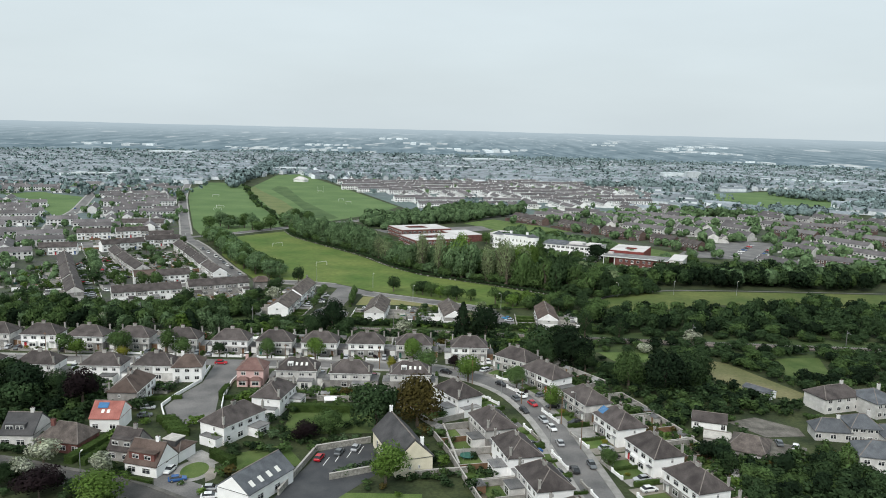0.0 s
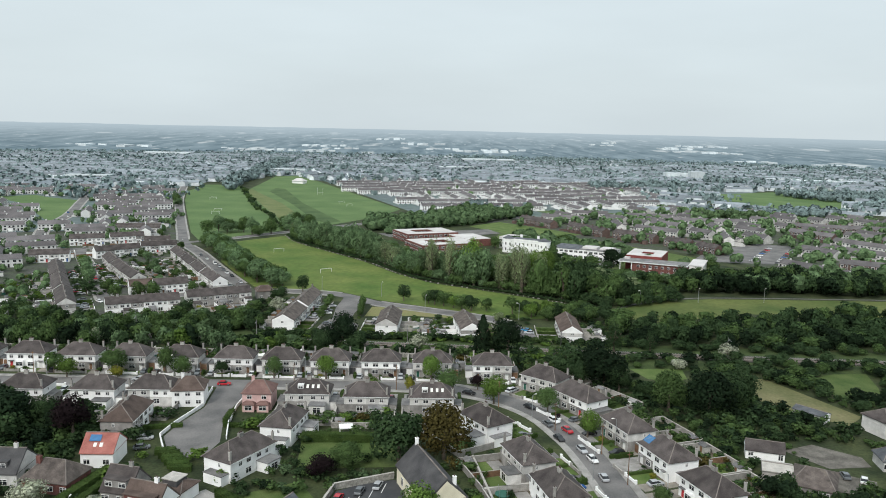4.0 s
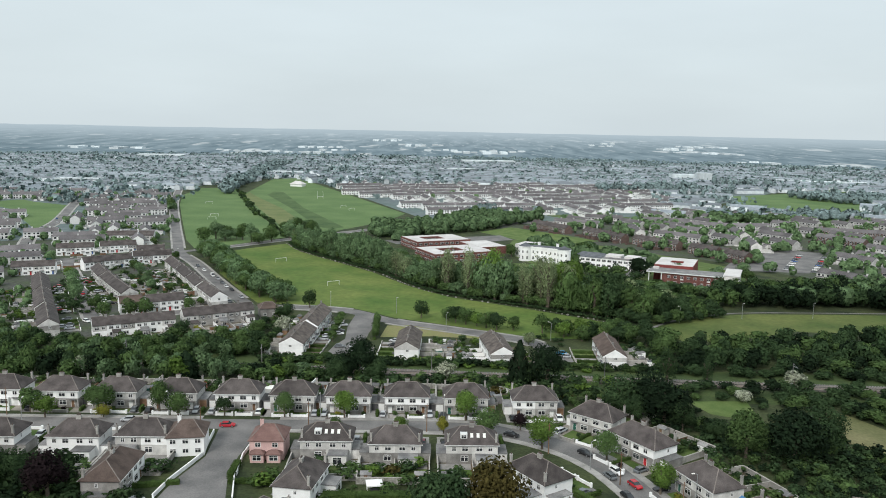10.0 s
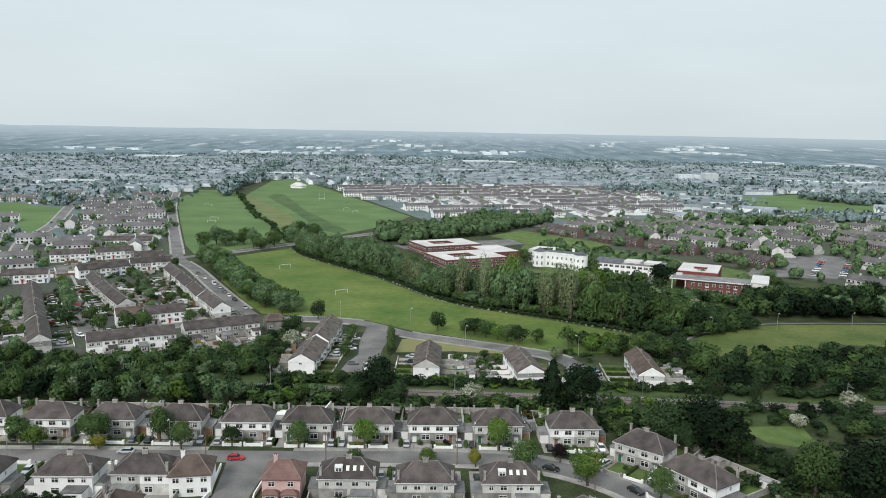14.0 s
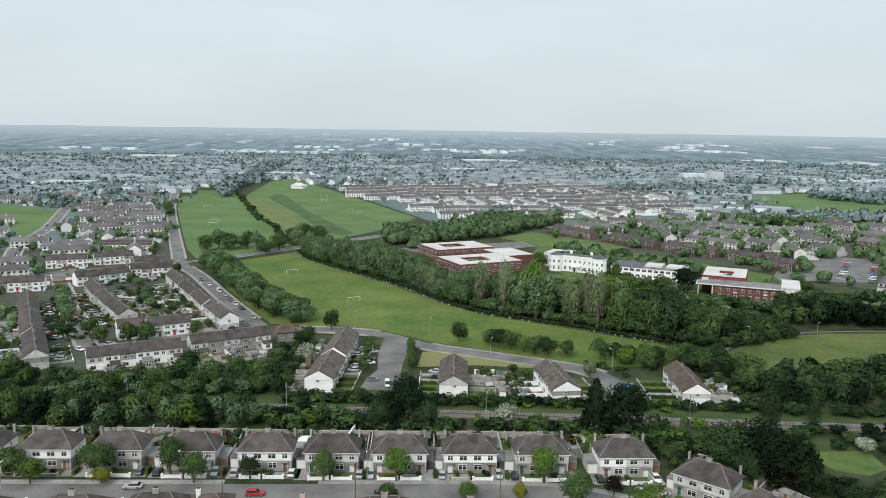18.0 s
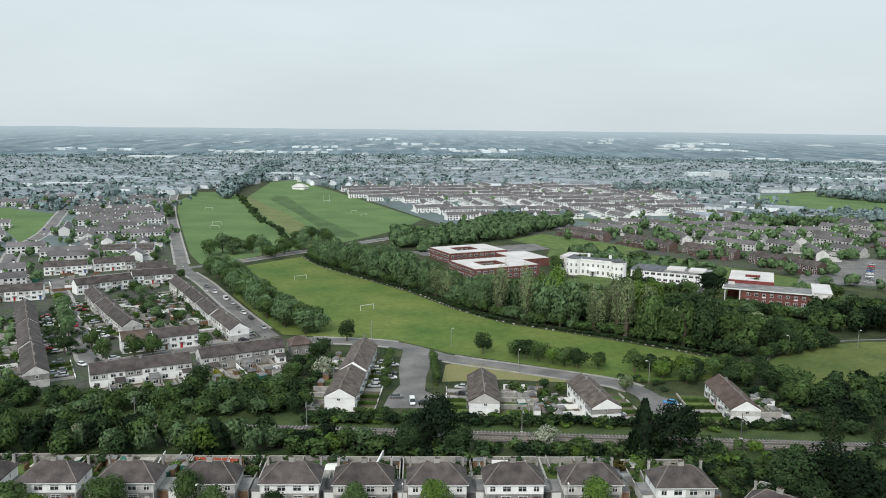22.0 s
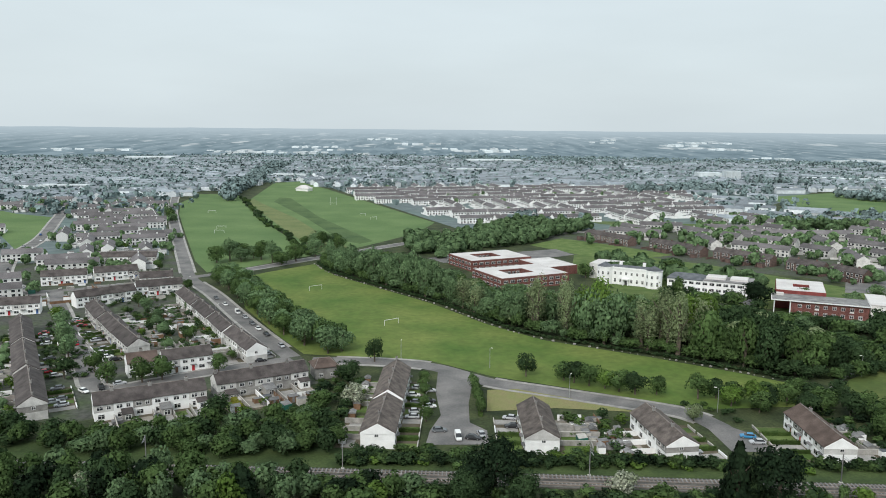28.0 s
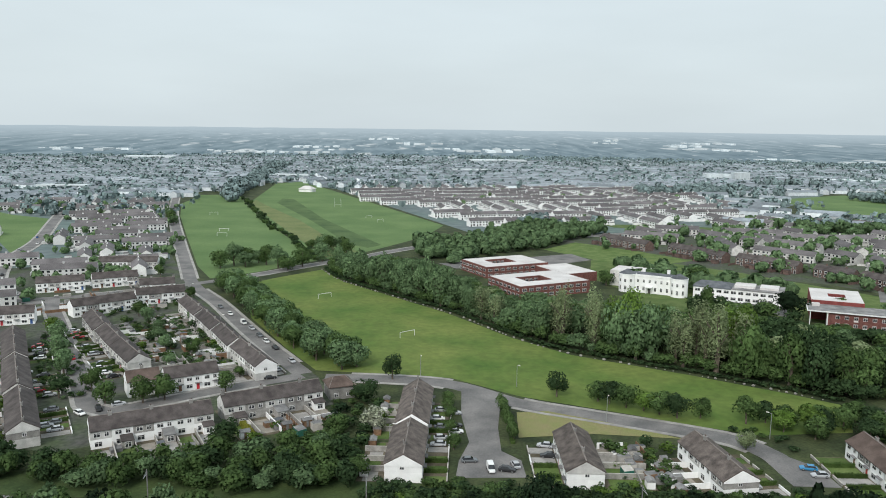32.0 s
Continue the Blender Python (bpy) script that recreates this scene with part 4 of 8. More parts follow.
# ---- terraces north of the railway ----
def terrace(label, x, y, turn, units, uw=5.6, d=8.0, eave=5.0, rise=2.7, wall=None, upper=None, roof=None, doors=("wood", "red", "white", "blue"), gable_window=True, stacks=True, plinth=None, backs=False):
    """A gabled terrace of so many houses, its front towards -y; backs: with kitchen extensions behind."""
    L, wall, upper, roof = units * uw, wall or M["white"], upper or M["white"], roof or M["roof"]
    ny, far = -math.cos(radians(turn)), y > 262
    t = thing("terraced_houses", label, "terrace", pose(x, y, gz(x, y), 0, 0, turn), "estate terraces")
    for i in range(units):
        x0 = -L / 2 + i * uw
        mb = Mesh()
        mb.box(x0 + 0.002, -d / 2, -0.4, x0 + uw - 0.002, d / 2, 2.6)
        part("lower_wall", mb, wall, t)
        mb = Mesh()
        mb.box(x0 + 0.002, -d / 2 - 0.02, 2.6, x0 + uw - 0.002, d / 2 + 0.02, eave)
        part("upper_wall", mb, (wall, upper, upper, M["offwhite"], M["dash"])[(i * 2 + int(abs(x))) % 5], t)
        for fx, ww in ((0.3, 1.7), (0.75, 1.2)):
            if ny < 0.6:
                window(t, x0 + uw * fx, -d / 2 - 0.03, 3.2, ww, 1.2, joined=far)
            if ny > -0.6:
                window(t, x0 + uw * (1 - fx), d / 2 + 0.03, 3.2, ww, 1.2, 180, joined=far)
        if backs and i % 2 == 0:
            mb, k = Mesh(), 2.6 + 0.8 * (i % 3)
            mb.box(x0 + 0.4, d / 2, -0.2, x0 + uw * 0.62, d / 2 + k, 2.4)
            ex = part("extension", mb, (M["white"], M["dash"], M["pave"])[i % 3], t)
            mb = Mesh()
            mb.face([(x0 + 0.2, d / 2 + k + 0.25, 2.4), (x0 + uw * 0.62 + 0.2, d / 2 + k + 0.25, 2.4), (x0 + uw * 0.62 + 0.2, d / 2 + 0.01, 3.0), (x0 + 0.2, d / 2 + 0.01, 3.0)][::-1])
            mb.box(x0 + 0.2, d / 2 + k + 0.05, 2.25, x0 + uw * 0.62 + 0.2, d / 2 + k + 0.25, 2.4)
            part("extension_roof", mb, (M["roof"], M["flat"])[i // 2 % 2], ex)
            window(ex, x0 + uw * 0.33, d / 2 + k + 0.03, 0.5, 1.7, 1.5, 180, joined=far)
        if ny > -0.6:
            window(t, x0 + uw * 0.65, d / 2 + 0.01, 0.6, 1.9, 1.4, 180, joined=far)
        if ny > 0.6:
            continue
        window(t, x0 + uw * 0.3, -d / 2 - 0.01, 0.8, 2.0, 1.3, joined=far)
        door(t, x0 + uw * 0.78, -d / 2 - 0.01, M["frame"] if doors[i % 4] == "white" else M[doors[i % 4]])
        mb = Mesh()
        mb.box(x0 + uw * 0.6, -d / 2 - 0.9, 2.35, x0 + uw * 0.97, -d / 2, 2.5)
        part("porch_hood", mb, M["flat"], t)
    for s in (-1, 1):
        mb, g, h = Mesh(), s * (L / 2 + 0.135), d / 2 + 0.02
        mb.face([(g, -h, eave - 0.5), (g, h, eave - 0.5), (g, h, eave - 0.02), (g, 0, eave + rise * 0.9), (g, -h, eave - 0.02)][::s])
        mb.face([(s * L / 2, -h, eave - 0.5), (s * L / 2, h, eave - 0.5), (g, h, eave - 0.5), (g, -h, eave - 0.5)][::s])
        part("gable", mb, upper, t)
    mb = Mesh()
    a, b, e = mb.hip(-L / 2 - 0.12, -d / 2 - 0.35, L / 2 + 0.12, d / 2 + 0.35, eave + 0.06, rise, 0)
    r = part("roof", mb, roof, t)
    mb = Mesh()
    mb.bar(a, b, 0.3, 0.12)
    part("ridge_tiles", mb, M["ridge"], r)
    if stacks:
        for i in range(0, units, 2):
            chimney(t, -L / 2 + (i + 1) * uw if i + 1 < units else L / 2 - 0.5, 0.2, eave + rise - 0.6, eave + rise + 0.75, 1.0, 0.55, 2)
    if gable_window:
        for s in (-1, 1):
            window(t, s * (L / 2 + 0.01), 0.3, 3.3, 1.1, 1.0, 90 * s, joined=far)
    if plinth:
        mb = Mesh()
        mb.box(-L / 2 - 0.03, -d / 2 - 0.0, -0.3, -L / 2, d / 2, 0.9)
        part("plinth", mb, plinth, t)
    return t


TA = "white and grey terraced houses with brown-grey gable roofs"
terrace(TA, -118, 268.2, 206, 6, 5.3, backs=True)
terrace(TA, -88.6, 286.6, 208.5, 5, 6.0, upper=M["offwhite"], wall=M["dash"], backs=True)
terrace(TA, -118.8, 308.8, 27, 3, 5.6)
terrace("low end house with brown tiled roof", -132.5, 303.5, 27, 2, 5.0, roof=M["roof_brown"])
hip_house("end_house", "small grey end house with brown hipped roof", pose(-69.5, 300.5, -1.5, 0, 0, 20), 8, 8, 4.2, 2.2, 2.5, M["dash"], M["roof_brown"], front=[(-2, 0.9, 1.4, 1.2), (2, 0.9, 1.4, 1.2)], stacks=0)
for (x0, y0), (x1, y1) in (((-95.8, 316.5), (-109, 340)), ((-110.8, 342), (-121.5, 363)), ((-123, 365), (-134.5, 387)), ((-136, 389), (-149.5, 414))):
    n = round(math.hypot(x1 - x0, y1 - y0) / 5.9)
    terrace(TA, (x0 + x1) / 2, (y0 + y1) / 2, math.degrees(math.atan2(y1 - y0, x1 - x0)), n, (math.hypot(x1 - x0, y1 - y0) + 1.6) / n, 7.6, wall=M["offwhite"])
for (x0, y0), (x1, y1) in (((-140, 322), (-152, 340)), ((-153.5, 342), (-166, 362)), ((-168, 364), (-181, 386)), ((-149, 260), (-163, 287)), ((-165.5, 291), (-181, 321)), ((-183, 325), (-200, 358))):
    n = round(math.hypot(x1 - x0, y1 - y0) / 6.2)
    terrace(TA, (x0 + x1) / 2, (y0 + y1) / 2, math.degrees(math.atan2(y1 - y0, x1 - x0)) + 180, n, (math.hypot(x1 - x0, y1 - y0) + 2.2) / n, 7.8, wall=M["offwhite"], upper=M["offwhite"])
for x, y, n, a in ((-187, 412.6, 5, 40), (-167.7, 433.5, 4, 25), (-226, 459, 4, 21), (-203.5, 471.8, 4, 27), (-219, 390.5, 4, 18), (-213, 520, 6, 4), (-176, 455, 3, 20)):
    terrace(TA, x, y, a, n, 5.6, 7.6, gable_window=False)
# the four blocks beside the railway, gable ends to the south
BLOCK = "white gabled terrace with stained brown-grey concrete tile roof"
terrace(BLOCK, -47.4, 249.6, 86, 4, 6.0, 9.2, 4.6, 2.8, upper=M["white"], roof=M["roof_stained"])
terrace(BLOCK, -45.2, 278.5, 86, 5, 6.0, 8.8, 4.9, 3.0, upper=M["white"], roof=M["roof_stained"])
terrace(BLOCK, -4.2, 245.5, -92.5, 4, 6.2, 9.0, 4.6, 2.8, wall=M["white"], upper=M["offwhite"], plinth=M["brick"], roof=M["roof_stained"])
terrace(BLOCK, 29.4, 240.0, 96.5, 4, 6.0, 9.0, 4.6, 2.8, upper=M["white"], plinth=M["brick"], roof=M["roof_stained"])
terrace(BLOCK, 72, 238.5, -93, 4, 6.2, 8.6, 4.6, 2.8, upper=M["white"], roof=M["roof_brown"])

# ---- school, mansion and the buildings beyond the wood ----


def ring_block(t, name, m, L, D, h, court, wall, z0=-6.0):
    """A flat-roofed block round a courtyard. court: x0, y0, x1, y1 of the hole."""
    c0, c1, c2, c3 = court
    mb = Mesh()
    for x0, y0, x1, y1 in ((0, 0, L, c1), (0, c3, L, D), (0, c1, c0, c3), (c2, c1, L, c3)):
        mb.box(x0, y0, z0, x1, y1, h)
    b = part(name, mb, wall, t, at=m)
    mb = Mesh()
    for x0, y0, x1, y1 in ((0.5, 0.5, L - 0.5, c1 - 0.5), (0.5, c3 + 0.5, L - 0.5, D - 0.5), (0.5, c1 - 0.5, c0 - 0.5, c3 + 0.5), (c2 + 0.5, c1 - 0.5, L - 0.5, c3 + 0.5)):
        mb.box(x0, y0, h, x1, y1, h + 0.12)
    part("roof_membrane", mb, M["membrane"], b)
    return b


school = thing("school", "red brick school blocks with pale flat roofs round courtyards", "school")
for cx, cy, L, D in ((7.5, 441.5, 43, 32), (-4.5, 496, 42, 30)):
    m = pose(cx, cy, 0, 0, 0, 24.5)
    b = ring_block(school, "block", m, L, D, 5.0, (11, 10, 26, 22), M["brick"])
    for i in range(10):
        for z in (-0.6, 2.3):
            window(b, 2.6 + i * 4.1, -0.02, z, 2.6, 1.5)
    for i in range(8):
        for z in (-0.6, 2.3):
            window(b, -0.02, 2.4 + i * 4.0, z, 2.6, 1.5, -90)
    for i in range(5):
        window(b, 12.4 + i * 2.8, 22 - 0.02, 2.3, 2.0, 1.6)
mb = Mesh()
mb.box(0, 0, -6, 22, 30, 3.6)
b = part("annexe", mb, M["brick"], school, at=pose(38, 483, 0, 0, 0, 24.5))
mb = Mesh()
mb.box(0.4, 0.4, 3.6, 21.6, 29.6, 3.75)
part("roof_membrane", mb, M["membrane"], b)

mansion = thing("mansion", "white two-storey period mansion with two bowed ends and grey roofs", "mansion", pose(68.0, 465.5, -1.5, 0, 0, -31))
mb = Mesh()
mb.box(0, -2, -2, 28, 9, 9.0)
part("wall", mb, M["white"], mansion)
for u in (0.5, 27.5):
    mb = Mesh()
    mb.tube((u, -1.2, -2), (u, -1.2, 9.6), 4.4, 4.4, 20)
    mb.tube((u, -1.2, 9.3), (u, -1.2, 9.7), 4.65, 4.65, 20)
    bow = part("bow", mb, M["white"], mansion, "white rounded bow")
    mb = Mesh()
    mb.tube((u, -1.2, 9.7), (u, -1.2, 12.0), 4.5, 0.2, 20)
    part("bow_roof", mb, M["roof_blue"], bow, "grey conical slate roof")
    for a in (-38, 0, 38):
        q = Matrix.Translation((u, -1.2, 0)) @ Matrix.Rotation(radians(a), 4, "Z")
        for z, hh in ((1.4, 2.2), (5.5, 1.7)):
            f = part("window", window_data(1.1, hh)[0], None, bow, at=q @ Matrix.Translation((0, -4.42, z)))
            part("pane", window_data(1.1, hh)[1], None, f)
mb = Mesh()
mb.hip(0.3, -1.6, 27.7, 8.7, 9.05, 1.2, 4)
part("roof", mb, M["roof_blue"], mansion)
mb = Mesh()
mb.box(4.6, -2.25, 8.7, 23.4, -1.85, 9.7)
part("parapet", mb, M["white"], mansion)
for i in range(6):
    window(mansion, 6.4 + i * 3.05, -2.02, 5.5, 1.1, 1.7)
    if i != 2:
        window(mansion, 6.4 + i * 3.05, -2.02, 1.3, 1.2, 2.1)
mb = Mesh()
for k in (-1, 1):
    mb.tube((12.5 + k * 1.3, -3.6, -0.2), (12.5 + k * 1.3, -3.6, 3.2), 0.22, 0.2, 10)
mb.box(10.6, -4.1, 3.2, 14.4, -1.9, 3.7)
part("portico", mb, M["white"], mansion)
door(mansion, 12.5, -2.01, M["roof_dark"], 0, 1.5, 2.6, 0.0)
for u in (7.5, 20.5):
    chimney(mansion, u, 5, 9.4, 12.0, 1.6, 0.8, 4, M["white"])
mb = Mesh()
mb.box(-12, 9.01, -2, 9, 25, 8.6)
wing = part("wing", mb, M["offwhite"], mansion)
mb = Mesh()
mb.box(-11.6, 9.4, 8.6, 8.6, 24.6, 8.75)
part("wing_roof", mb, M["membrane"], wing)
for i in range(3):
    for z in (1.4, 5.2):
        window(wing, -10 + i * 3.4, 8.99, z, 1.2, 1.8)

wing2 = thing("long_white_wing", "long white two-storey building with flat grey roof", "institution", pose(101.5, 455, -1.5, 0, 0, -28) @ Matrix.Scale(1.08, 4))
mb = Mesh()
mb.box(0, -9, -2, 39, 6, 6.0)
part("wall", mb, M["white"], wing2)
mb = Mesh()
mb.hip(-0.4, -9.4, 17, 6.4, 6.05, 1.9, 3, 0.2, 1)
mb.box(17.2, -9.4, 6.0, 39.4, 6.4, 6.45)
part("roof", mb, [M["flat"], M["roof_blue"]], wing2, "slate hipped and flat grey roof")
for i in range(11):
    for z in (0.9, 3.8):
        window(wing2, 2 + i * 3.2, -9.02, z, 2.3, 1.4)
mb = Mesh()
mb.box(18, -6, 6.45, 27, 2, 7.6)
mb.box(29, -6, 6.45, 37, 3, 7.4)
part("plant_room", mb, M["membrane"], wing2)

redb = thing("brick_centre", "long red brick centre with pale oversailing flat roof", "institution", pose(129.5, 391.5, -1.9, 0, 0, -24.5))
mb = Mesh()
mb.box(7.6, 0, -1, 40, 14, 7.1)
part("wall", mb, M["brick"], redb)
mb = Mesh()
mb.box(-1.0, -1.1, 7.1, 40.6, 14.4, 7.6)
mb.box(-0.6, -0.7, 7.6, 40.2, 14.0, 7.72, 1)
part("roof", mb, [M["frame"], M["flat"]], redb, "grey flat roof with pale oversailing edge")
for i in range(2, 10):
    for z in (1.2, 4.4):
        window(redb, 4.2 + i * 3.6, -0.02, z, 1.7, 1.5)
        if (i * 3 + int(z)) % 4 == 0:
            mb = Mesh()
            mb.box(3.3 + i * 3.6, -0.05, z - 0.75, 5.1 + i * 3.6, 0.02, z - 0.1)
            part("spandrel", mb, M["frame"], redb, "white panel under the window")
mb = Mesh()
mb.box(7.1, -0.5, -1, 7.58, 3.2, 7.05)
mb.box(0.2, -0.4, -1, 0.6, 0.0, 7.05)
part("end_pier", mb, M["frame"], redb, "white end pier")
mb = Mesh()
for x0, y0, x1, y1 in ((1, 14.02, 23, 24), (1, 32, 23, 43), (1, 24, 9, 32), (16, 24, 23, 32)):
    mb.box(x0, y0, -1, x1, y1, 9.4)
tower = part("rear_block", mb, M["brick_red"], redb, "brighter red clad block round a court")
mb = Mesh()
for x0, y0, x1, y1 in ((1.2, 14.2, 22.8, 23.8), (1.2, 32.2, 22.8, 42.8), (1.2, 23.8, 8.8, 32.2), (16.2, 23.8, 22.8, 32.2)):
    mb.box(x0, y0, 9.4, x1, y1, 9.6)
part("roof", mb, M["membrane"], tower)
mb = Mesh()
mb.box(1.2, 8.5, 7.72, 4.4, 11.5, 8.8)
part("roof_plant", mb, M["membrane"], redb)
hall = thing("white_hall", "white flat-roofed hall beside the brick centre", "institution", pose(129.5, 391.5, -1.9, 0, 0, -24.5) @ pose(40.8, 3.5, 0))
mb = Mesh()
mb.box(0, 0, -1, 8, 25, 7.6)
part("wall", mb, M["offwhite"], hall)
mb = Mesh()
mb.box(-0.4, -0.4, 7.6, 8.4, 25.4, 7.9)
part("roof", mb, M["membrane"], hall)
for i in range(2):
    window(hall, 2 + i * 3.6, -0.02, 4.2, 2.0, 1.4)
mb = Mesh()
mb.box(0.2, -4.2, 2.6, 7, -0.02, 2.9)
part("canopy", mb, M["frame"], hall)

pav = thing("pavilion", "small white pavilion at the top of the park", "pavilion", pose(-183, 1075, -1.5, 0, 0, -20))
mb = Mesh()
mb.box(-9, -6, 0, 9, 6, 3.4)
part("wall", mb, M["white"], pav)
mb = Mesh()
mb.hip(-10, -7, 10, 7, 3.5, 4.2, 6)
part("roof", mb, M["membrane"], pav)


def goal(x, y, turn, w=7.32, h=2.44, tall=0.0):
    t = thing("goal", "tall white goalposts with netted crossbar" if tall else "white football goal frame", "goal", pose(x, y, gz(x, y), 0, 0, turn), "goals")
    for s in (-1, 1):
        mb = Mesh()
        mb.tube((s * w / 2, 0, -0.05), (s * w / 2, 0, tall or h), 0.09, 0.09, 8)
        part("post", mb, M["frame"], t)
    mb = Mesh()
    mb.bar((-w / 2, 0, h), (w / 2, 0, h), 0.16, 0.16)
    part("crossbar", mb, M["frame"], t)


for x, y, a in ((-48.3, 370.6, 37), (-90, 443, 36), (-235, 805.6, 5), (-197.5, 687.3, 5), (-193, 661.7, 5), (-87.5, 786.6, 45), (-75.8, 758, 45)):
    goal(x, y, a)
goal(-126, 889, 5, 6.5, 2.5, 9.0)


def street_lamp(x, y, turn, h=7.5):
    t = thing("street_lamp", "grey steel street lamp on a tall pole", "street lamp", pose(x, y, gz(x, y), 0, 0, turn), "street lamps")
    mb = Mesh()
    mb.tube((0, 0, 0), (0, 0, h), 0.11, 0.07, 8)
    part("pole", mb, M["steel"], t)
    mb = Mesh()
    mb.bar((0, 0, h), (0.9, 0, h + 0.25), 0.07, 0.07)
    part("arm", mb, M["steel"], t)
    mb = Mesh()
    mb.box(0.7, -0.14, h + 0.2, 1.5, 0.14, h + 0.36, taper=0.03)
    part("lamp_head", mb, M["lampglass"], t)


for x, y, a in ((11, 276.8, 60), (53.8, 263.5, 150), (-11.5, 308, -60), (-43.3, 319, -80), (-110, 162, 90), (-72, 170.3, -90), (-28, 170.3, -90), (8, 170, -90), (44, 136, 30), (54, 96, 10), (64.5, 118, 190), (68.5, 84, 190), (-60, 68, 90), (-125, 376, 20), (-155, 440, 20), (-52, 256, 0), (118, 297.5, 200), (150, 306, -90), (185, 309, -90)):
    street_lamp(x, y, a)

# ---- trees ----


def crown_points(rng, shape, n, lobes=9):
    """Places and outward directions of leaf clumps on the lobes of a crown one metre in radius and about two high."""
    out = []
    if shape == "conifer":
        for _ in range(n):
            h = rng.random() ** 1.15
            a, r = rng.random() * 6.283, (1 - h) ** 0.6 * (0.7 + 0.4 * rng.random()) * (0.85 + 0.15 * math.sin(h * 25))
            out.append((Vector((math.cos(a) * r, math.sin(a) * r, h * 2 - 1)), Vector((math.cos(a), math.sin(a), 0.35))))
        return out
    cores = []
    for i in range(lobes):
        a, e = rng.random() * 6.283, rng.uniform(-0.7, 1.0)
        k = rng.uniform(0.35, 0.62)
        flat = math.sqrt(max(0.1, 1 - e * e))
        cores.append((Vector((math.cos(a) * k * flat, math.sin(a) * k * flat, e * 0.55)), rng.uniform(0.34, 0.55)))
    cores.append((Vector((0, 0, 0)), 0.62))
    for _ in range(n):
        c, r = cores[int(rng.random() * len(cores))]
        d = Vector((rng.gauss(0, 1), rng.gauss(0, 1), rng.gauss(0.25, 1))).normalized()
        p = c + d * r * rng.uniform(0.78, 1.08)
        if shape == "column":
            p = Vector((p.x * 0.9, p.y * 0.9, p.z * 1.05))
        out.append((p, (p * 0.6 + d).normalized()))
    return out


def crown_data(seed, shape="round", n=420, leaf=0.13, lobes=9, blades=2):
    rng = random.Random(seed)
    mb = Mesh()
    for p, d in crown_points(rng, shape, n, lobes):
        for _ in range(blades):
            q = (d + Vector((rng.gauss(0, 0.38), rng.gauss(0, 0.38), rng.gauss(0, 0.38)))).normalized()
            s = q.orthogonal().normalized()
            s.rotate(Matrix.Rotation(rng.random() * 6.283, 3, q))
            u = q.cross(s)
            o = p + Vector((rng.gauss(0, 0.03), rng.gauss(0, 0.03), rng.gauss(0, 0.03)))
            k, squash = leaf * rng.uniform(0.6, 1.25), Vector((1, 1, 0.42 if shape == "column" else 1))
            s, u, q = s * squash, u * squash, q * squash
            mb.face([o + s * k, o + (s * 0.25 + u * 0.8) * k, o - s * k * rng.uniform(0.7, 1.1) + u * k * 0.2 - q * k * 0.25, o - (u * 0.8 - s * 0.2) * k - q * k * 0.1])
            mb.n += [tuple((p.normalized() * 0.7 + d * 0.6 + q * 0.45).normalized())] * 4
    return mb.data("crown", [M["leaf"]])


CROWN = {"round": [crown_data(i, "round", 1250, 0.088, 11, 1) for i in range(5)], "column": [crown_data(20 + i, "column", 1250, 0.085, 13, 1) for i in range(3)], "conifer": [crown_data(30 + i, "conifer", 1300, 0.10, 9, 1) for i in range(2)], "fine": [crown_data(50 + i, "round", 3400, 0.055, 13, 1) for i in range(4)], "shrub": [crown_data(40 + i, "round", 330, 0.15, 7, 1) for i in range(4)]}
mb = Mesh()
mb.tube((0, 0, -0.3), (0.03, 0, 0.55), 0.05, 0.036, 8)
mb.tube((0.03, 0, 0.52), (-0.06, 0.05, 1.0), 0.036, 0.014, 7)
for a in range(5):
    c, s = math.cos(a * 1.3), math.sin(a * 1.3)
    mb.tube((0.02, 0, 0.42 + 0.05 * a), (0.2 * c, 0.2 * s, 0.72 + 0.05 * a), 0.02, 0.006, 6)
TRUNK = mb.data("trunk", [M["bark"]])
LEAF_WORDS = dict(leaf="green leafy", leaf_bright="bright green leafy", leaf_dark="dark green leafy", leaf_needle="dark evergreen", leaf_grey="silvery grey-green", leaf_copper="bronze-leaved", leaf_purple="purple-black leaved", leaf_yellow="yellow-green leafy", leaf_hazed="haze-paled green leafy", blossom="white blossoming hawthorn")
trng = random.Random(7)


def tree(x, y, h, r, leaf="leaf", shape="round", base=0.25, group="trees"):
    """A tree of height h and crown radius r; base: the share of its height below the crown. North of the park road haze
    is put into the leaf colours: each kind takes a paler one.
    """
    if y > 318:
        leaf = {"leaf": "leaf_hazed", "leaf_dark": "leaf"}.get(leaf, leaf)
    z = gz(x, y)
    t = thing("tree", LEAF_WORDS[leaf] + (" poplar" if shape == "column" else " conifer" if shape == "conifer" else " tree" if leaf != "blossom" else "") + " with uneven crown", "tree", pose(x, y, z, 0, 0, trng.random() * 360), group)
    tr = part("trunk", TRUNK, None, t)
    tr.matrix_basis = Matrix.Diagonal((h * 0.8, h * 0.8, h * 0.8, 1))
    cr = part("crown", trng.choice(CROWN[shape]), None, t)
    hz = h * (1 - base) / 2
    cr.matrix_basis = Matrix.Translation((0, 0, h * base + hz)) @ Matrix.Diagonal((r * 1.08, r * trng.uniform(0.95, 1.1), hz * 1.12, 1))
    cr.material_slots[0].link = "OBJECT"
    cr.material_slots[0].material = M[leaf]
    return t


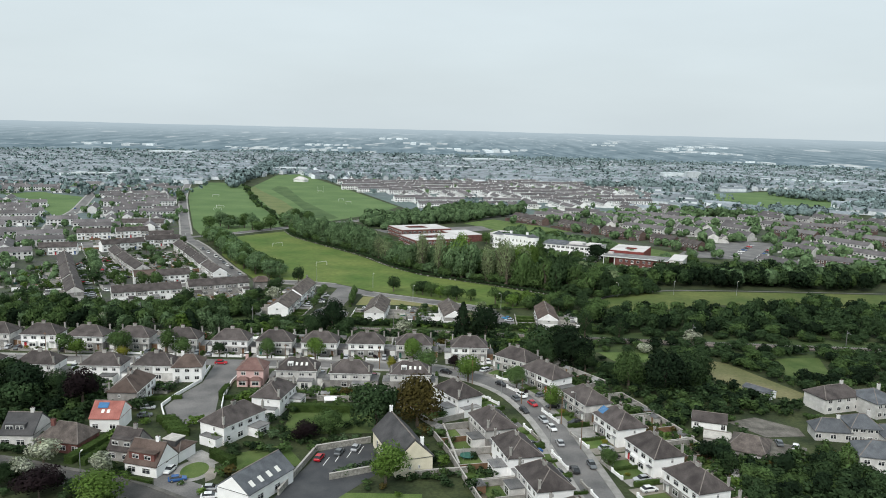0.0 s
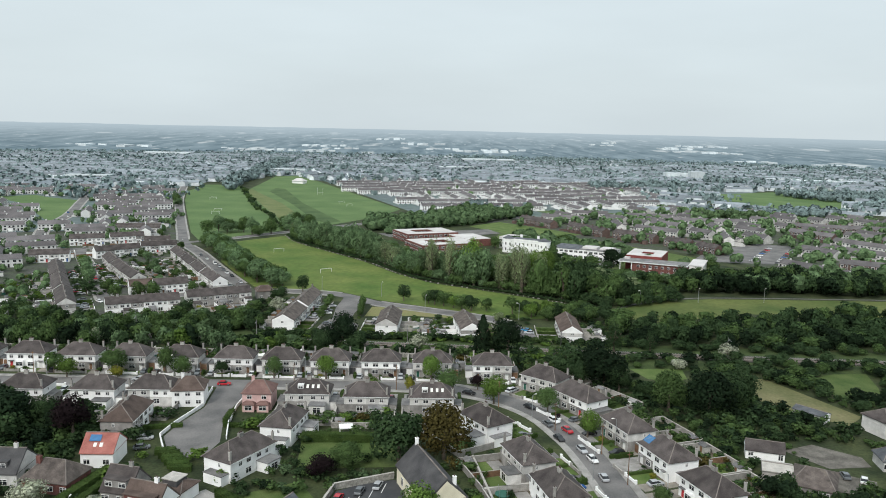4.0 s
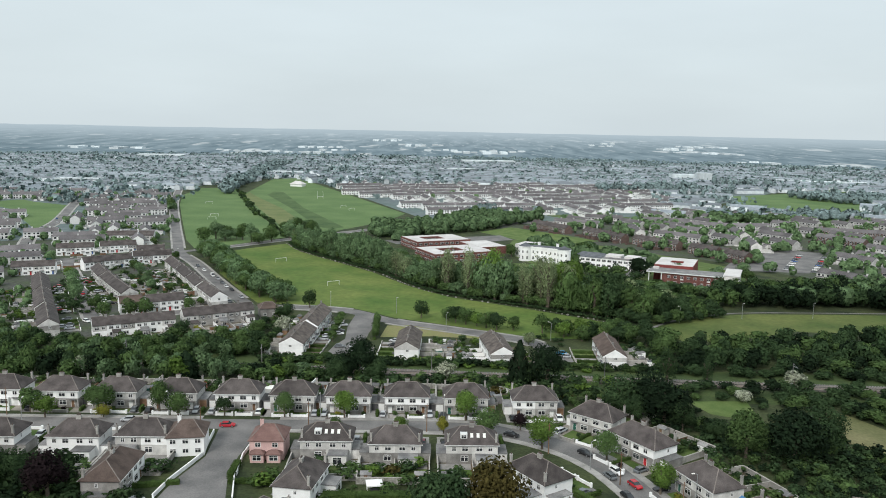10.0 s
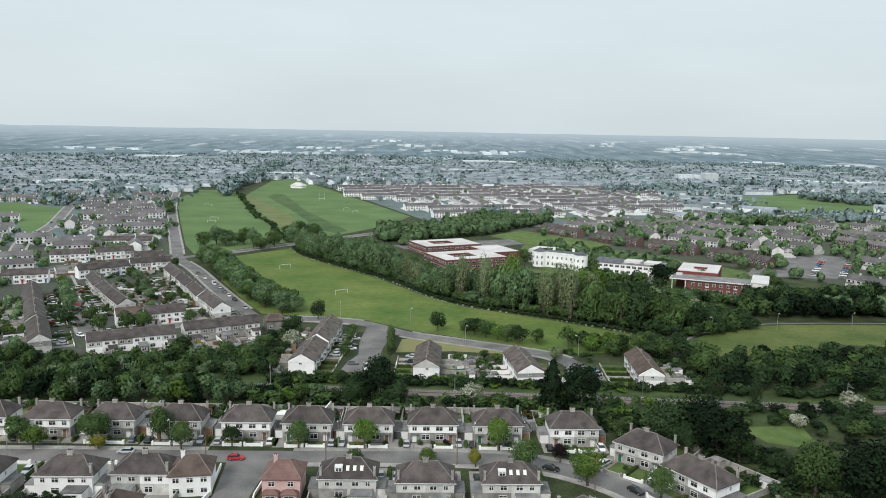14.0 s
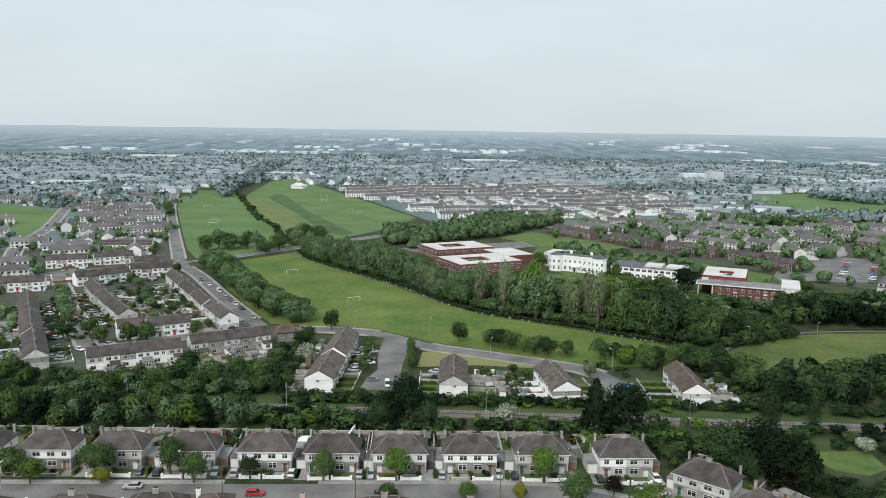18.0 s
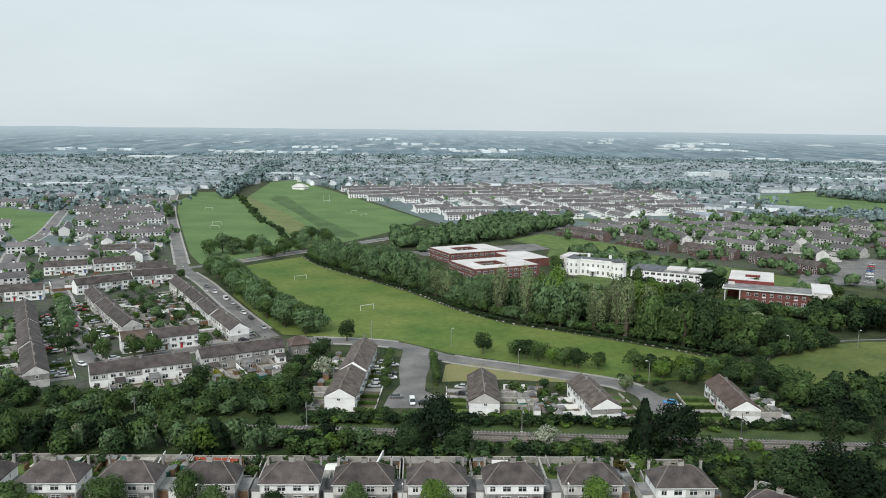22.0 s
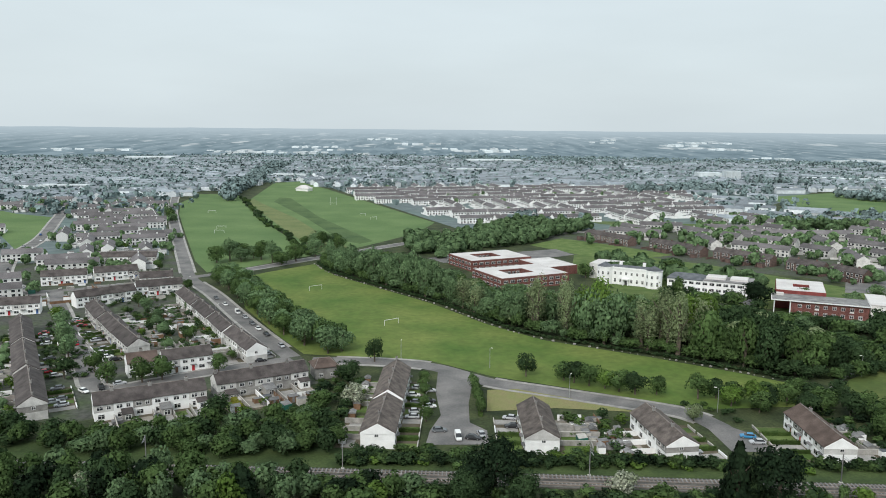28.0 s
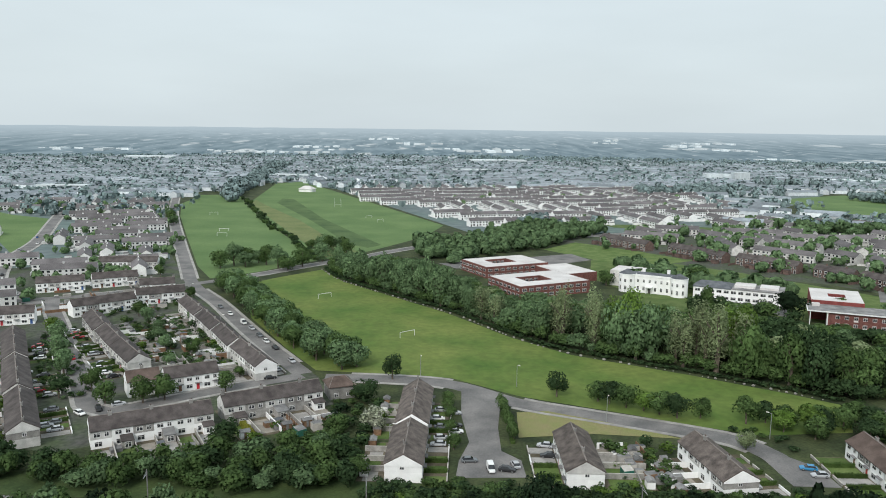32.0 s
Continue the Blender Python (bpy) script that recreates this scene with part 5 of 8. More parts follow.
def shrub(x, y, h, r, leaf="leaf", name="shrub"):
    z = gz(x, y)
    ob = solid(name, trng.choice(CROWN["shrub"]), None, LEAF_WORDS[leaf] + " shrub on the ground", "shrub", pose(x, y, z + h * 0.42, 0, 0, trng.random() * 360) @ Matrix.Diagonal((r, r, h * 0.6, 1)), "shrubs")
    ob.material_slots[0].link = "OBJECT"
    ob.material_slots[0].material = M[leaf]
    return ob


def scatter(poly, gap, seed, avoid=()):
    rng = random.Random(seed)
    x0, x1 = min(p[0] for p in poly), max(p[0] for p in poly)
    y0, y1 = min(p[1] for p in poly), max(p[1] for p in poly)
    out, y = [], y0
    while y < y1:
        x = x0
        while x < x1:
            px, py = x + rng.uniform(-0.45, 0.45) * gap, y + rng.uniform(-0.45, 0.45) * gap
            if inside(px, py, poly) and not any(inside(px, py, a) for a in avoid):
                out.append((px, py, rng))
            x += gap
        y += gap
    return out


# street and garden trees
for x, y, h, r, k in ((-112.6, 172, 6, 3.2, "leaf"), (-106.5, 167.8, 5.5, 2.7, "leaf_bright"), (-92.6, 171.5, 7, 3.9, "leaf"), (-75.3, 172.5, 7.5, 3.1, "leaf"), (-68.6, 168.5, 6, 2.9, "leaf"), (-56, 170.5, 4.5, 2.2, "leaf_dark"), (-38.3, 169.8, 6, 2.6, "leaf"), (-20.9, 169.8, 6.8, 3.1, "leaf_bright"), (-90, 168.3, 3.4, 2.3, "leaf_yellow"), (-22.3, 159, 3.6, 2.2, "leaf"), (-4.4, 160, 3.4, 2.0, "leaf_bright"), (7.7, 158.8, 4.2, 1.7, "leaf_yellow"), (14.3, 168.8, 7.2, 3.0, "leaf_bright"), (19.9, 156.5, 7, 3.4, "leaf"), (33.8, 148.6, 8.5, 4.0, "leaf_bright"), (49.4, 141.5, 7.4, 3.7, "leaf"), (57.9, 123, 7.4, 3.3, "leaf_bright"), (67, 83, 5, 2.4, "leaf"), (29.4, 162, 4, 2.0, "leaf_purple"), (11.1, 71, 9.5, 5.2, "leaf_bright"), (-74.7, 69, 5, 3.0, "blossom"), (-74, 78.5, 6, 3.8, "blossom"), (-56.2, 71, 6, 3.2, "blossom"), (-66, 60.5, 6.5, 5.6, "leaf_purple"), (-77.5, 65.5, 5, 3.6, "leaf_dark"), (-52, 57.8, 6.6, 6.4, "leaf_bright"), (-97, 112, 9, 5, "leaf_dark"), (-98.1, 119, 11, 5.5, "leaf_needle"), (-91.5, 124, 9, 4.5, "leaf_dark"), (-111, 134.5, 9, 5, "leaf_dark"), (-104, 126, 10, 5, "leaf_needle"), (-116, 122, 12, 6, "leaf_needle"), (-108, 108, 10, 5, "leaf_needle"), (-124, 112, 10, 6, "leaf_dark"), (-86, 119, 7, 4, "leaf_needle"), (-52.9, 316, 7.2, 2.7, "leaf_dark"), (0.2, 298.6, 6.5, 2.9, "leaf_dark")):
    s = 1.22 if 150 < y < 175 or 284 < y < 320 else 1.08
    tree(x, y, h * s, r * s, k, "fine" if x > -95 and y < 176 and k != "blossom" else "round", base=0.18)
tree(6.2, 103.5, 13.5, 7.8, "leaf_dark", "fine", base=0.04)
tree(17.8, 107.5, 14, 7.6, "leaf_copper", "fine", base=0.04)
tree(-79.7, 114, 13, 5.6, "leaf_purple", "fine", base=0.3)
tree(-13, 96.5, 5.4, 4.4, "leaf_purple", "fine", base=0.04)
tree(-6.2, 102, 6.2, 4.8, "leaf", "fine", base=0.04)
# evergreens and big trees behind the row
for x, y, h, r, k, s in ((-19.6, 207, 13.5, 6.2, "leaf_needle", "round"), (-24.5, 205, 10, 5.0, "leaf_needle", "round"), (-14, 203, 8, 4.5, "leaf_dark", "round"), (-27, 203, 8, 4.5, "leaf_dark", "round"), (-77, 203.5, 9, 5, "leaf_needle", "conifer"), (33.3, 200, 14.5, 4.6, "leaf_needle", "conifer"), (37.5, 201, 8, 4.0, "leaf_dark", "round"), (42.3, 199, 14.5, 6.2, "leaf_needle", "round"), (61, 178, 11.5, 7.4, "leaf_dark", "round"), (70.5, 177, 13, 7.0, "leaf_needle", "round"), (72, 168, 14, 8.6, "leaf_needle", "round"), (64, 170, 8, 5, "leaf_dark", "round"), (82.7, 200, 14.5, 3.6, "leaf_dark", "column"), (97, 203, 11, 2.6, "leaf_dark", "column"), (93, 240, 10, 5.2, "leaf", "round"), (98, 249, 9.5, 5.2, "leaf", "round"), (92, 258, 8, 4.6, "leaf_dark", "round"), (103, 238, 8.5, 4.6, "leaf_dark", "round"), (130, 408, 12, 8.5, "leaf_needle", "round"), (92, 413, 13, 4.0, "leaf_dark", "round"), (150, 405, 10, 6, "leaf_dark", "round"), (172, 400, 9, 5, "leaf", "round"), (188, 395, 8, 4.5, "leaf_dark", "round"), (182, 372, 7, 4, "leaf", "round"), (170, 366, 6, 3.5, "leaf_dark", "round"), (196, 420, 8, 4.5, "leaf", "round"), (60, 478, 9, 5, "leaf_dark", "round"), (108, 470, 12, 7, "leaf_dark", "round"), (87, 145, 12, 6.2, "leaf", "round"), (98, 141, 13.5, 8.0, "leaf_needle", "round"), (83, 156, 6, 4, "leaf_dark", "round"), (106, 146, 13, 6.5, "leaf_dark", "round"), (76, 163, 9, 5, "leaf_dark", "round"), (113.5, 155.6, 11, 5.5, "leaf_dark", "round"), (9.2, 205, 6.5, 3.8, "blossom", "round"), (-112.5, 206, 7, 3.6, "blossom", "round"), (-57, 271, 6.5, 4.2, "blossom", "round"), (43.8, 256, 5.5, 2.6, "leaf_grey", "round"), (103.5, 188, 3.6, 3.4, "blossom", "round"), (126.4, 202.3, 6, 4, "blossom", "round")):
    tree(x, y, h, r, k, "fine" if s == "round" and y < 215 and k != "blossom" else s, 0.06)
for x, y, h, r in ((37, 348, 24, 6.5), (33, 354, 21, 6.0), (76, 334, 22, 6.5), (71, 340, 20, 6.0)):
    tree(x, y, h, r, "leaf_bright", "fine", 0.06, "river wood")
# trees along the park road and in the court
for i, (x, y) in enumerate(((12.5, 294), (15.5, 291.5), (20, 288.5), (24.5, 285.5), (28.5, 282.5), (33, 279.5), (40, 279.6), (46, 277), (52, 275), (58, 275.5), (63.5, 276.4), (67.2, 268), (72, 272), (79, 268), (84, 274), (60, 268.5), (88, 266), (94, 270))):
    if i in (7, 10, 13):
        continue
    tree(x, y, (6.6, 7.4, 8.0)[i % 3], (3.7, 4.2, 4.6)[(i * 2) % 3], ("leaf", "leaf_dark", "leaf", "leaf_bright")[i % 4], base=0.12, group="park road trees")
for x, y, rng in scatter([(58, 262), (84, 257), (100, 262), (94, 272), (80, 277), (60, 272)], 7.5, 44):
    tree(x, y, rng.uniform(5.5, 8.0), rng.uniform(3.6, 4.8), rng.choice(("leaf", "leaf_dark", "leaf")), base=0.06, group="park road trees")
for i in range(7):
    tree(-18.2 - 0.15 * i, 263 + i * 3.9, 5.2, 1.8, "leaf", base=0.12, group="court trees")
for x, y in ((-35, 290), (-35.5, 284), (-35.2, 277), (-35.6, 267), (-35, 257)):
    tree(x, y, 4.8, 2.2, "leaf", base=0.2, group="court trees")
# avenue trees between the road and the pitch
for i, (x, y, a) in enumerate(along([(-74, 327), (-92, 352), (-112, 392), (-140, 452), (-150, 470)], 6.0)):
    tree(x + 2.5 * math.sin(i * 2.1) + 3, y, 10.5 + 1.5 * math.sin(i), 5.4, ("leaf", "leaf_dark")[i % 2], base=0.1, group="avenue trees")
    tree(x + 8 + 2.0 * math.sin(i * 1.3), y + 3, 9.5 + math.sin(i * 2.7), 5.2, ("leaf", "leaf_dark", "leaf")[i % 3], base=0.08, group="avenue trees")
# estate gardens and street trees
for x, y, h, r, k in ((-60.7, 292.8, 8, 4.4, "leaf_dark"), (-160, 392, 7, 3.5, "leaf"), (-154.7, 436.8, 7, 3.5, "leaf_dark"), (-67.1, 268, 6, 4, "leaf"), (-96.4, 260.7, 7, 4.2, "leaf_dark"), (-68.8, 255.2, 6, 4, "leaf"), (-156.5, 298, 7, 3.6, "leaf_dark"), (-165, 321, 9, 4.0, "leaf_hazed"), (-174, 338, 9.5, 4.2, "leaf"), (-183, 358, 9, 4.0, "leaf"), (-190, 370, 8, 3.6, "leaf_bright"), (-140, 292, 7.5, 3.6, "leaf"), (-149, 304, 8, 3.8, "leaf"), (-129, 293, 8.5, 4.2, "leaf"), (-123, 295.5, 8.5, 4.4, "leaf"), (-106, 303, 7, 3.4, "leaf"), (-132, 330, 5, 3, "leaf"), (-128, 345, 6, 3, "leaf_dark"), (-140, 352, 6, 3, "leaf"), (-146, 362, 6, 3.4, "leaf"), (-120, 322, 5, 2.6, "leaf_dark"), (-150, 375, 6, 3, "leaf"), (-142, 395, 5, 2.6, "leaf"), (-168, 404, 7, 3.4, "leaf_dark"), (-105, 318, 4, 2.2, "leaf"), (-205, 490, 8, 4, "leaf"), (-188, 497, 7, 3.6, "leaf_dark"), (-225, 495, 7, 3.6, "leaf")):
    tree(x, y, h, r, k, base=0.15)
# hedgerow across the park
for i, (x, y) in enumerate(((-161, 524), (-155, 533), (-150, 541), (-142, 542), (-136, 536), (-127, 526), (-120, 518), (-147, 528), (-113, 530), (-103, 548), (-117, 602), (-110, 596), (-104, 590), (-100, 600), (-96, 618), (-110, 612), (-90, 575), (-250, 730), (-256, 745), (-262, 760), (-258, 752))):
    k = 1.35 if i < 10 else 1.1
    tree(x, y, (8 + 2 * math.sin(i * 1.7)) * k, 4.6 * k, ("leaf_dark", "leaf")[i % 2], base=0.06, group="hedgerow trees")
for x, y, r_ in along([(-236, 950), (-172, 737), (-131, 627), (-107, 552)], 8.5):
    shrub(x + trng.uniform(-3, 3), y, trng.uniform(3, 5.5), trng.uniform(2.5, 4.2), trng.choice(("leaf_dark", "leaf")))

# river wood: poplars in front, dense broadleaves behind
LOW = {"round": [crown_data(60 + i, "round", 520, 0.13, 10, 1) for i in range(4)], "column": [crown_data(70 + i, "column", 460, 0.13, 12, 1) for i in range(2)]}


def crown_arrays(me):
    """Corners, faces and outward directions of a crown."""
    return np.array([v.co[:] for v in me.vertices]), np.array([p.vertices[:] for p in me.polygons]), np.array([c.vector[:] for c in me.corner_normals])


LOW = {k: [crown_arrays(me) for me in q] for k, q in LOW.items()}


def woodland(name, label, specs, seed):
    """Many crowns joined by colour. specs: x, y, height, radius, leaf, shape."""
    rng = random.Random(seed)
    groups = {}
    for x, y, h, r, leaf, shape in specs:
        groups.setdefault(leaf, []).append((x, y, h, r, shape))
    for leaf, items in groups.items():
        vs, fs, ns, count = [], [], [], 0
        for x, y, h, r, shape in items:
            v, f, m = rng.choice(LOW[shape])
            a = rng.random() * 6.283
            c, s = math.cos(a), math.sin(a)
            p = np.column_stack(((v[:, 0] * c - v[:, 1] * s) * r * 1.08 + x, (v[:, 0] * s + v[:, 1] * c) * r * 1.08 + y, v[:, 2] * h * 0.53 + h * 0.52 + gz(x, y)))
            vs.append(p)
            fs.append(f + count)
            ns.append(np.column_stack((m[:, 0] * c - m[:, 1] * s, m[:, 0] * s + m[:, 1] * c, m[:, 2])))
            count += len(v)
        me = bpy.data.meshes.new(name)
        me.from_pydata(np.concatenate(vs).tolist(), [], np.concatenate(fs).tolist())
        me.normals_split_custom_set_from_vertices(np.concatenate(ns).tolist())
        me.materials.append(M[leaf])
        tagged(new(name, me), label, "woodland", kind="stuff")


WOOD = [(-97, 521), (-82, 492), (-30, 421), (-4, 378), (16, 352), (52, 328), (78, 309), (92, 296), (112, 298), (138, 312), (142, 345), (122, 364), (92, 384), (62, 402), (34, 416), (6, 436), (-12, 468), (-30, 508), (-60, 545)]
specs = []
for x, y, rng in scatter(WOOD, 7.0, 3, [[(2, 438), (60, 440), (40, 540), (-30, 530)]]):
    edge = not inside(x - 7, y - 11, WOOD)
    # the paled leaf colour stands in for haze over most of the wood
    k = rng.choice(("leaf_hazed", "leaf", "leaf_hazed")) if x < 60 else rng.choice(("leaf", "leaf", "leaf_hazed")) if x < 82 else rng.choice(("leaf_dark", "leaf", "leaf_dark"))
    tall = float(np.interp(x, (-95, -40, -28, -18, -8, 4, 14, 36, 50, 64, 80, 95, 108, 120, 140), (15, 20, 19, 14, 13, 15, 22, 22, 21, 25, 22, 18, 14, 10, 8)))
    grove = -18 < x < -8 or 4 < x < 27 or 50 < x < 73
    if edge and grove and rng.random() < 0.8:
        tree(x, y, tall * rng.uniform(0.88, 1.12), rng.uniform(3.8, 4.8), "leaf_grey", "column", 0.03, "river wood")
    elif edge and rng.random() < 0.8:
        tree(x, y, tall * rng.uniform(0.7, 1.0), rng.uniform(4.8, 6.4), k, base=0.05, group="river wood")
    else:
        back = 0.55 if x > 30 and y > 372 or x < 30 and y > 392 else 1.0
        specs.append((x, y, tall * back * (rng.uniform(0.42, 0.6) if 0 < x < 95 else rng.uniform(0.5, 0.75)), rng.uniform(4.6, 6.0), k if rng.random() < 0.9 else "leaf_grey", "round"))
for x, y, a in along([(px + 4.5, py + 4.5) for px, py in ((-100, 521), (-84, 485), (-31, 414.5), (-6, 371.5), (14, 346.5), (50.5, 322.5), (77, 302.5), (90, 291), (112, 292), (138, 306))], 4.0):
    specs.append((x + trng.uniform(-1.5, 1.5), y, trng.uniform(4, 7.5), trng.uniform(2.8, 3.8), trng.choice(("leaf", "leaf_hazed", "leaf") if x < 80 else ("leaf_dark", "leaf", "leaf_dark")), "round"))
for x, y, rng in scatter([(90, 426), (104, 414), (130, 396), (126, 384), (98, 404), (84, 416)], 7.5, 47):
    specs.append((x, y, rng.uniform(7, 11), rng.uniform(4, 5.5), rng.choice(("leaf", "leaf_dark", "leaf")), "round"))
for x, y, rng in scatter([(90, 388), (122, 364), (140, 346), (168, 350), (178, 358), (152, 370), (136, 380), (116, 392), (100, 398)], 6.5, 48):
    d = (x - 137) * 0.435 + (y - 389) * 0.9
    specs.append((x, y, max(3.5, min(13.0, -0.26 * d)) * rng.uniform(0.8, 1.1), rng.uniform(4.0, 5.4), rng.choice(("leaf", "leaf_dark", "leaf_hazed", "leaf")), "round"))
woodland("river_wood", "dense mixed wood along the stream", specs, 5)
# boulders and a low hedge along the edge of the pitch
EDGE = [(-100, 521), (-84, 485), (-31, 414.5), (-6, 371.5), (14, 346.5), (50.5, 322.5), (77, 302.5), (90, 291)]
ROCK = []
for i in range(3):
    bm = bmesh.new()
    bmesh.ops.create_icosphere(bm, subdivisions=1, radius=0.6)
    for v in bm.verts:
        v.co *= 1 + 0.3 * noise.noise(v.co * 2 + Vector((i * 7, 0, 0)))
        v.co.z *= 0.75
    me = bpy.data.meshes.new("boulder")
    bm.to_mesh(me)
    bm.free()
    me.materials.append(M["stone"])
    ROCK.append(me)
for x, y, a in along(EDGE, 2.2):
    s = trng.uniform(0.35, 1.1)
    if trng.random() < 0.25:
        continue
    solid("boulder", trng.choice(ROCK), None, "pale grey boulder at the edge of the pitch", "boulder", pose(x + trng.uniform(-0.3, 0.3), y + trng.uniform(-0.3, 0.3), gz(x, y) + 0.3 * s, 0, 0, trng.random() * 360) @ Matrix.Diagonal((s * 1.2, s, s, 1)), "boulders")
EDGE_SHRUBS = [(x, y, trng.uniform(1.2, 2.0), trng.uniform(1.4, 2.2), "leaf_dark", "bush") for x, y, a in along([(px + 1.6, py + 1.6) for px, py in EDGE], 2.2)]

# scrub on both sides of the railway
TRACK_CLEAR = [(-420, 245), (-106, 217), (5, 209), (129, 199), (420, 182), (420, 200), (129, 214), (5, 225), (-106, 233), (-420, 260)]
NORTH_SCRUB = [(-176, 240), (-106, 233.5), (-60, 230), (-57, 246), (-66, 256), (-78, 258), (-90, 254), (-100, 248.5), (-112, 246), (-128, 246), (-150, 250), (-176, 266)]
specs = [(x, y, rng.uniform(3.5, 7.5), rng.uniform(2.8, 4.2), rng.choice(("leaf_dark", "leaf", "leaf_hazed", "leaf")), "round") for x, y, rng in scatter(NORTH_SCRUB, 4.8, 11, [TRACK_CLEAR])]
SOUTH_SCRUB = [(-172, 201), (-60, 199), (-30, 201), (-28, 207), (-60, 211.5), (-106, 215.5), (-172, 221)]
specs += [(x, y, (rng.uniform(6, 9.5) if x < -62 else rng.uniform(3.5, 6.5)), rng.uniform(3.0, 4.2), rng.choice(("leaf_dark", "leaf", "leaf_hazed", "leaf_needle", "leaf", "leaf_bright" if rng.random() < 0.5 else "leaf")), "round") for x, y, rng in scatter(SOUTH_SCRUB, 5.0, 12)]
woodland("railway_scrub", "dense scrub and small trees beside the railway", specs, 6)
for poly, gap, hs, seed in (([(-58, 226.5), (-20, 223.5), (40, 219.5), (96, 216), (98, 227), (66, 224), (36, 228), (-20, 236), (-58, 238)], 6.0, (1.6, 3.2), 13), ([(-30, 202), (34, 200), (36, 208), (-28, 208)], 4.6, (2.8, 4.6), 14), ([(50, 192), (90, 190), (90, 202), (50, 206)], 5.0, (2.0, 4.5), 15)):
    for x, y, rng in scatter(poly, gap, seed):
        shrub(x, y, rng.uniform(*hs), rng.uniform(1.6, 2.8), rng.choice(("leaf", "leaf_dark", "leaf", "leaf_bright")))
# eastern woods round the fields
EAST_FIELDS = [[(84, 189), (106, 190), (104, 175), (88, 174)], [(116, 166), (118, 180), (130, 181), (148, 142), (140, 124), (124, 136)], [(145, 159), (149, 183), (171.5, 188), (161.5, 155)], [(140, 136), (138, 118), (172, 112), (174, 142)], [(100, 280), (112, 299), (140, 317), (340, 324), (340, 268), (186, 278), (165, 283), (150, 275), (126, 264), (110, 260)], TRACK_CLEAR, [(64, 222), (82, 222), (82, 258), (60, 258)]]
EAST_WOOD = [(84, 205), (88, 190), (84, 176), (112, 168), (120, 152), (130, 138), (165, 128), (186, 160), (212, 205), (246, 275), (200, 276), (130, 252), (104, 256), (98, 262), (96, 232)]
specs = [(x, y, rng.uniform(4.5, 9) * (1 if y > 222 else 0.55 if x > 115 or y > 192 else 0.3), rng.uniform(3.2, 4.8) * (1 if y > 222 else 0.85 if x > 115 or y > 192 else 0.6), rng.choice(("leaf_dark", "leaf_needle", "leaf_dark", "leaf_dark", "leaf")), "round") for x, y, rng in scatter(EAST_WOOD, 6.4, 21, EAST_FIELDS)]
specs += [(x, y, rng.uniform(9, 12), rng.uniform(4.4, 5.6), rng.choice(("leaf_dark", "leaf_dark", "leaf", "leaf_needle")), "round") for x, y, rng in scatter([(140, 324), (272, 326), (282, 350), (210, 366), (150, 358)], 7.0, 22)]
woodland("eastern_wood", "thick hedgerows and woods round the eastern fields", specs, 7)
for x, y, rng in scatter([(84, 118), (112, 126), (132, 128), (108, 142), (90, 138)], 6, 23):
    shrub(x, y, rng.uniform(2, 4.5), rng.uniform(2.2, 3.4), rng.choice(("leaf_dark", "leaf")))
for x, y, rng in scatter([(92, 96), (104, 78), (128, 86), (134, 96), (132, 66), (96, 60)], 6, 24):
    tree(x, y, rng.uniform(4, 7), rng.uniform(2.6, 3.8), rng.choice(("leaf_dark", "leaf", "leaf_needle")), base=0.05)

# ---- cars ----


def loft(mb, rings, k=0):
    n = len(rings[0])
    i = len(mb.v)
    for r in rings:
        mb.v += [tuple(p) for p in r]
    for a in range(len(rings) - 1):
        for j in range(n):
            mb.f.append((i + a * n + j, i + a * n + (j + 1) % n, i + (a + 1) * n + (j + 1) % n, i + (a + 1) * n + j))
            mb.k.append(k)
    mb.f += [tuple(i + n - 1 - j for j in range(n)), tuple(i + (len(rings) - 1) * n + j for j in range(n))]
    mb.k += [k, k]


CAR_DATA = {}


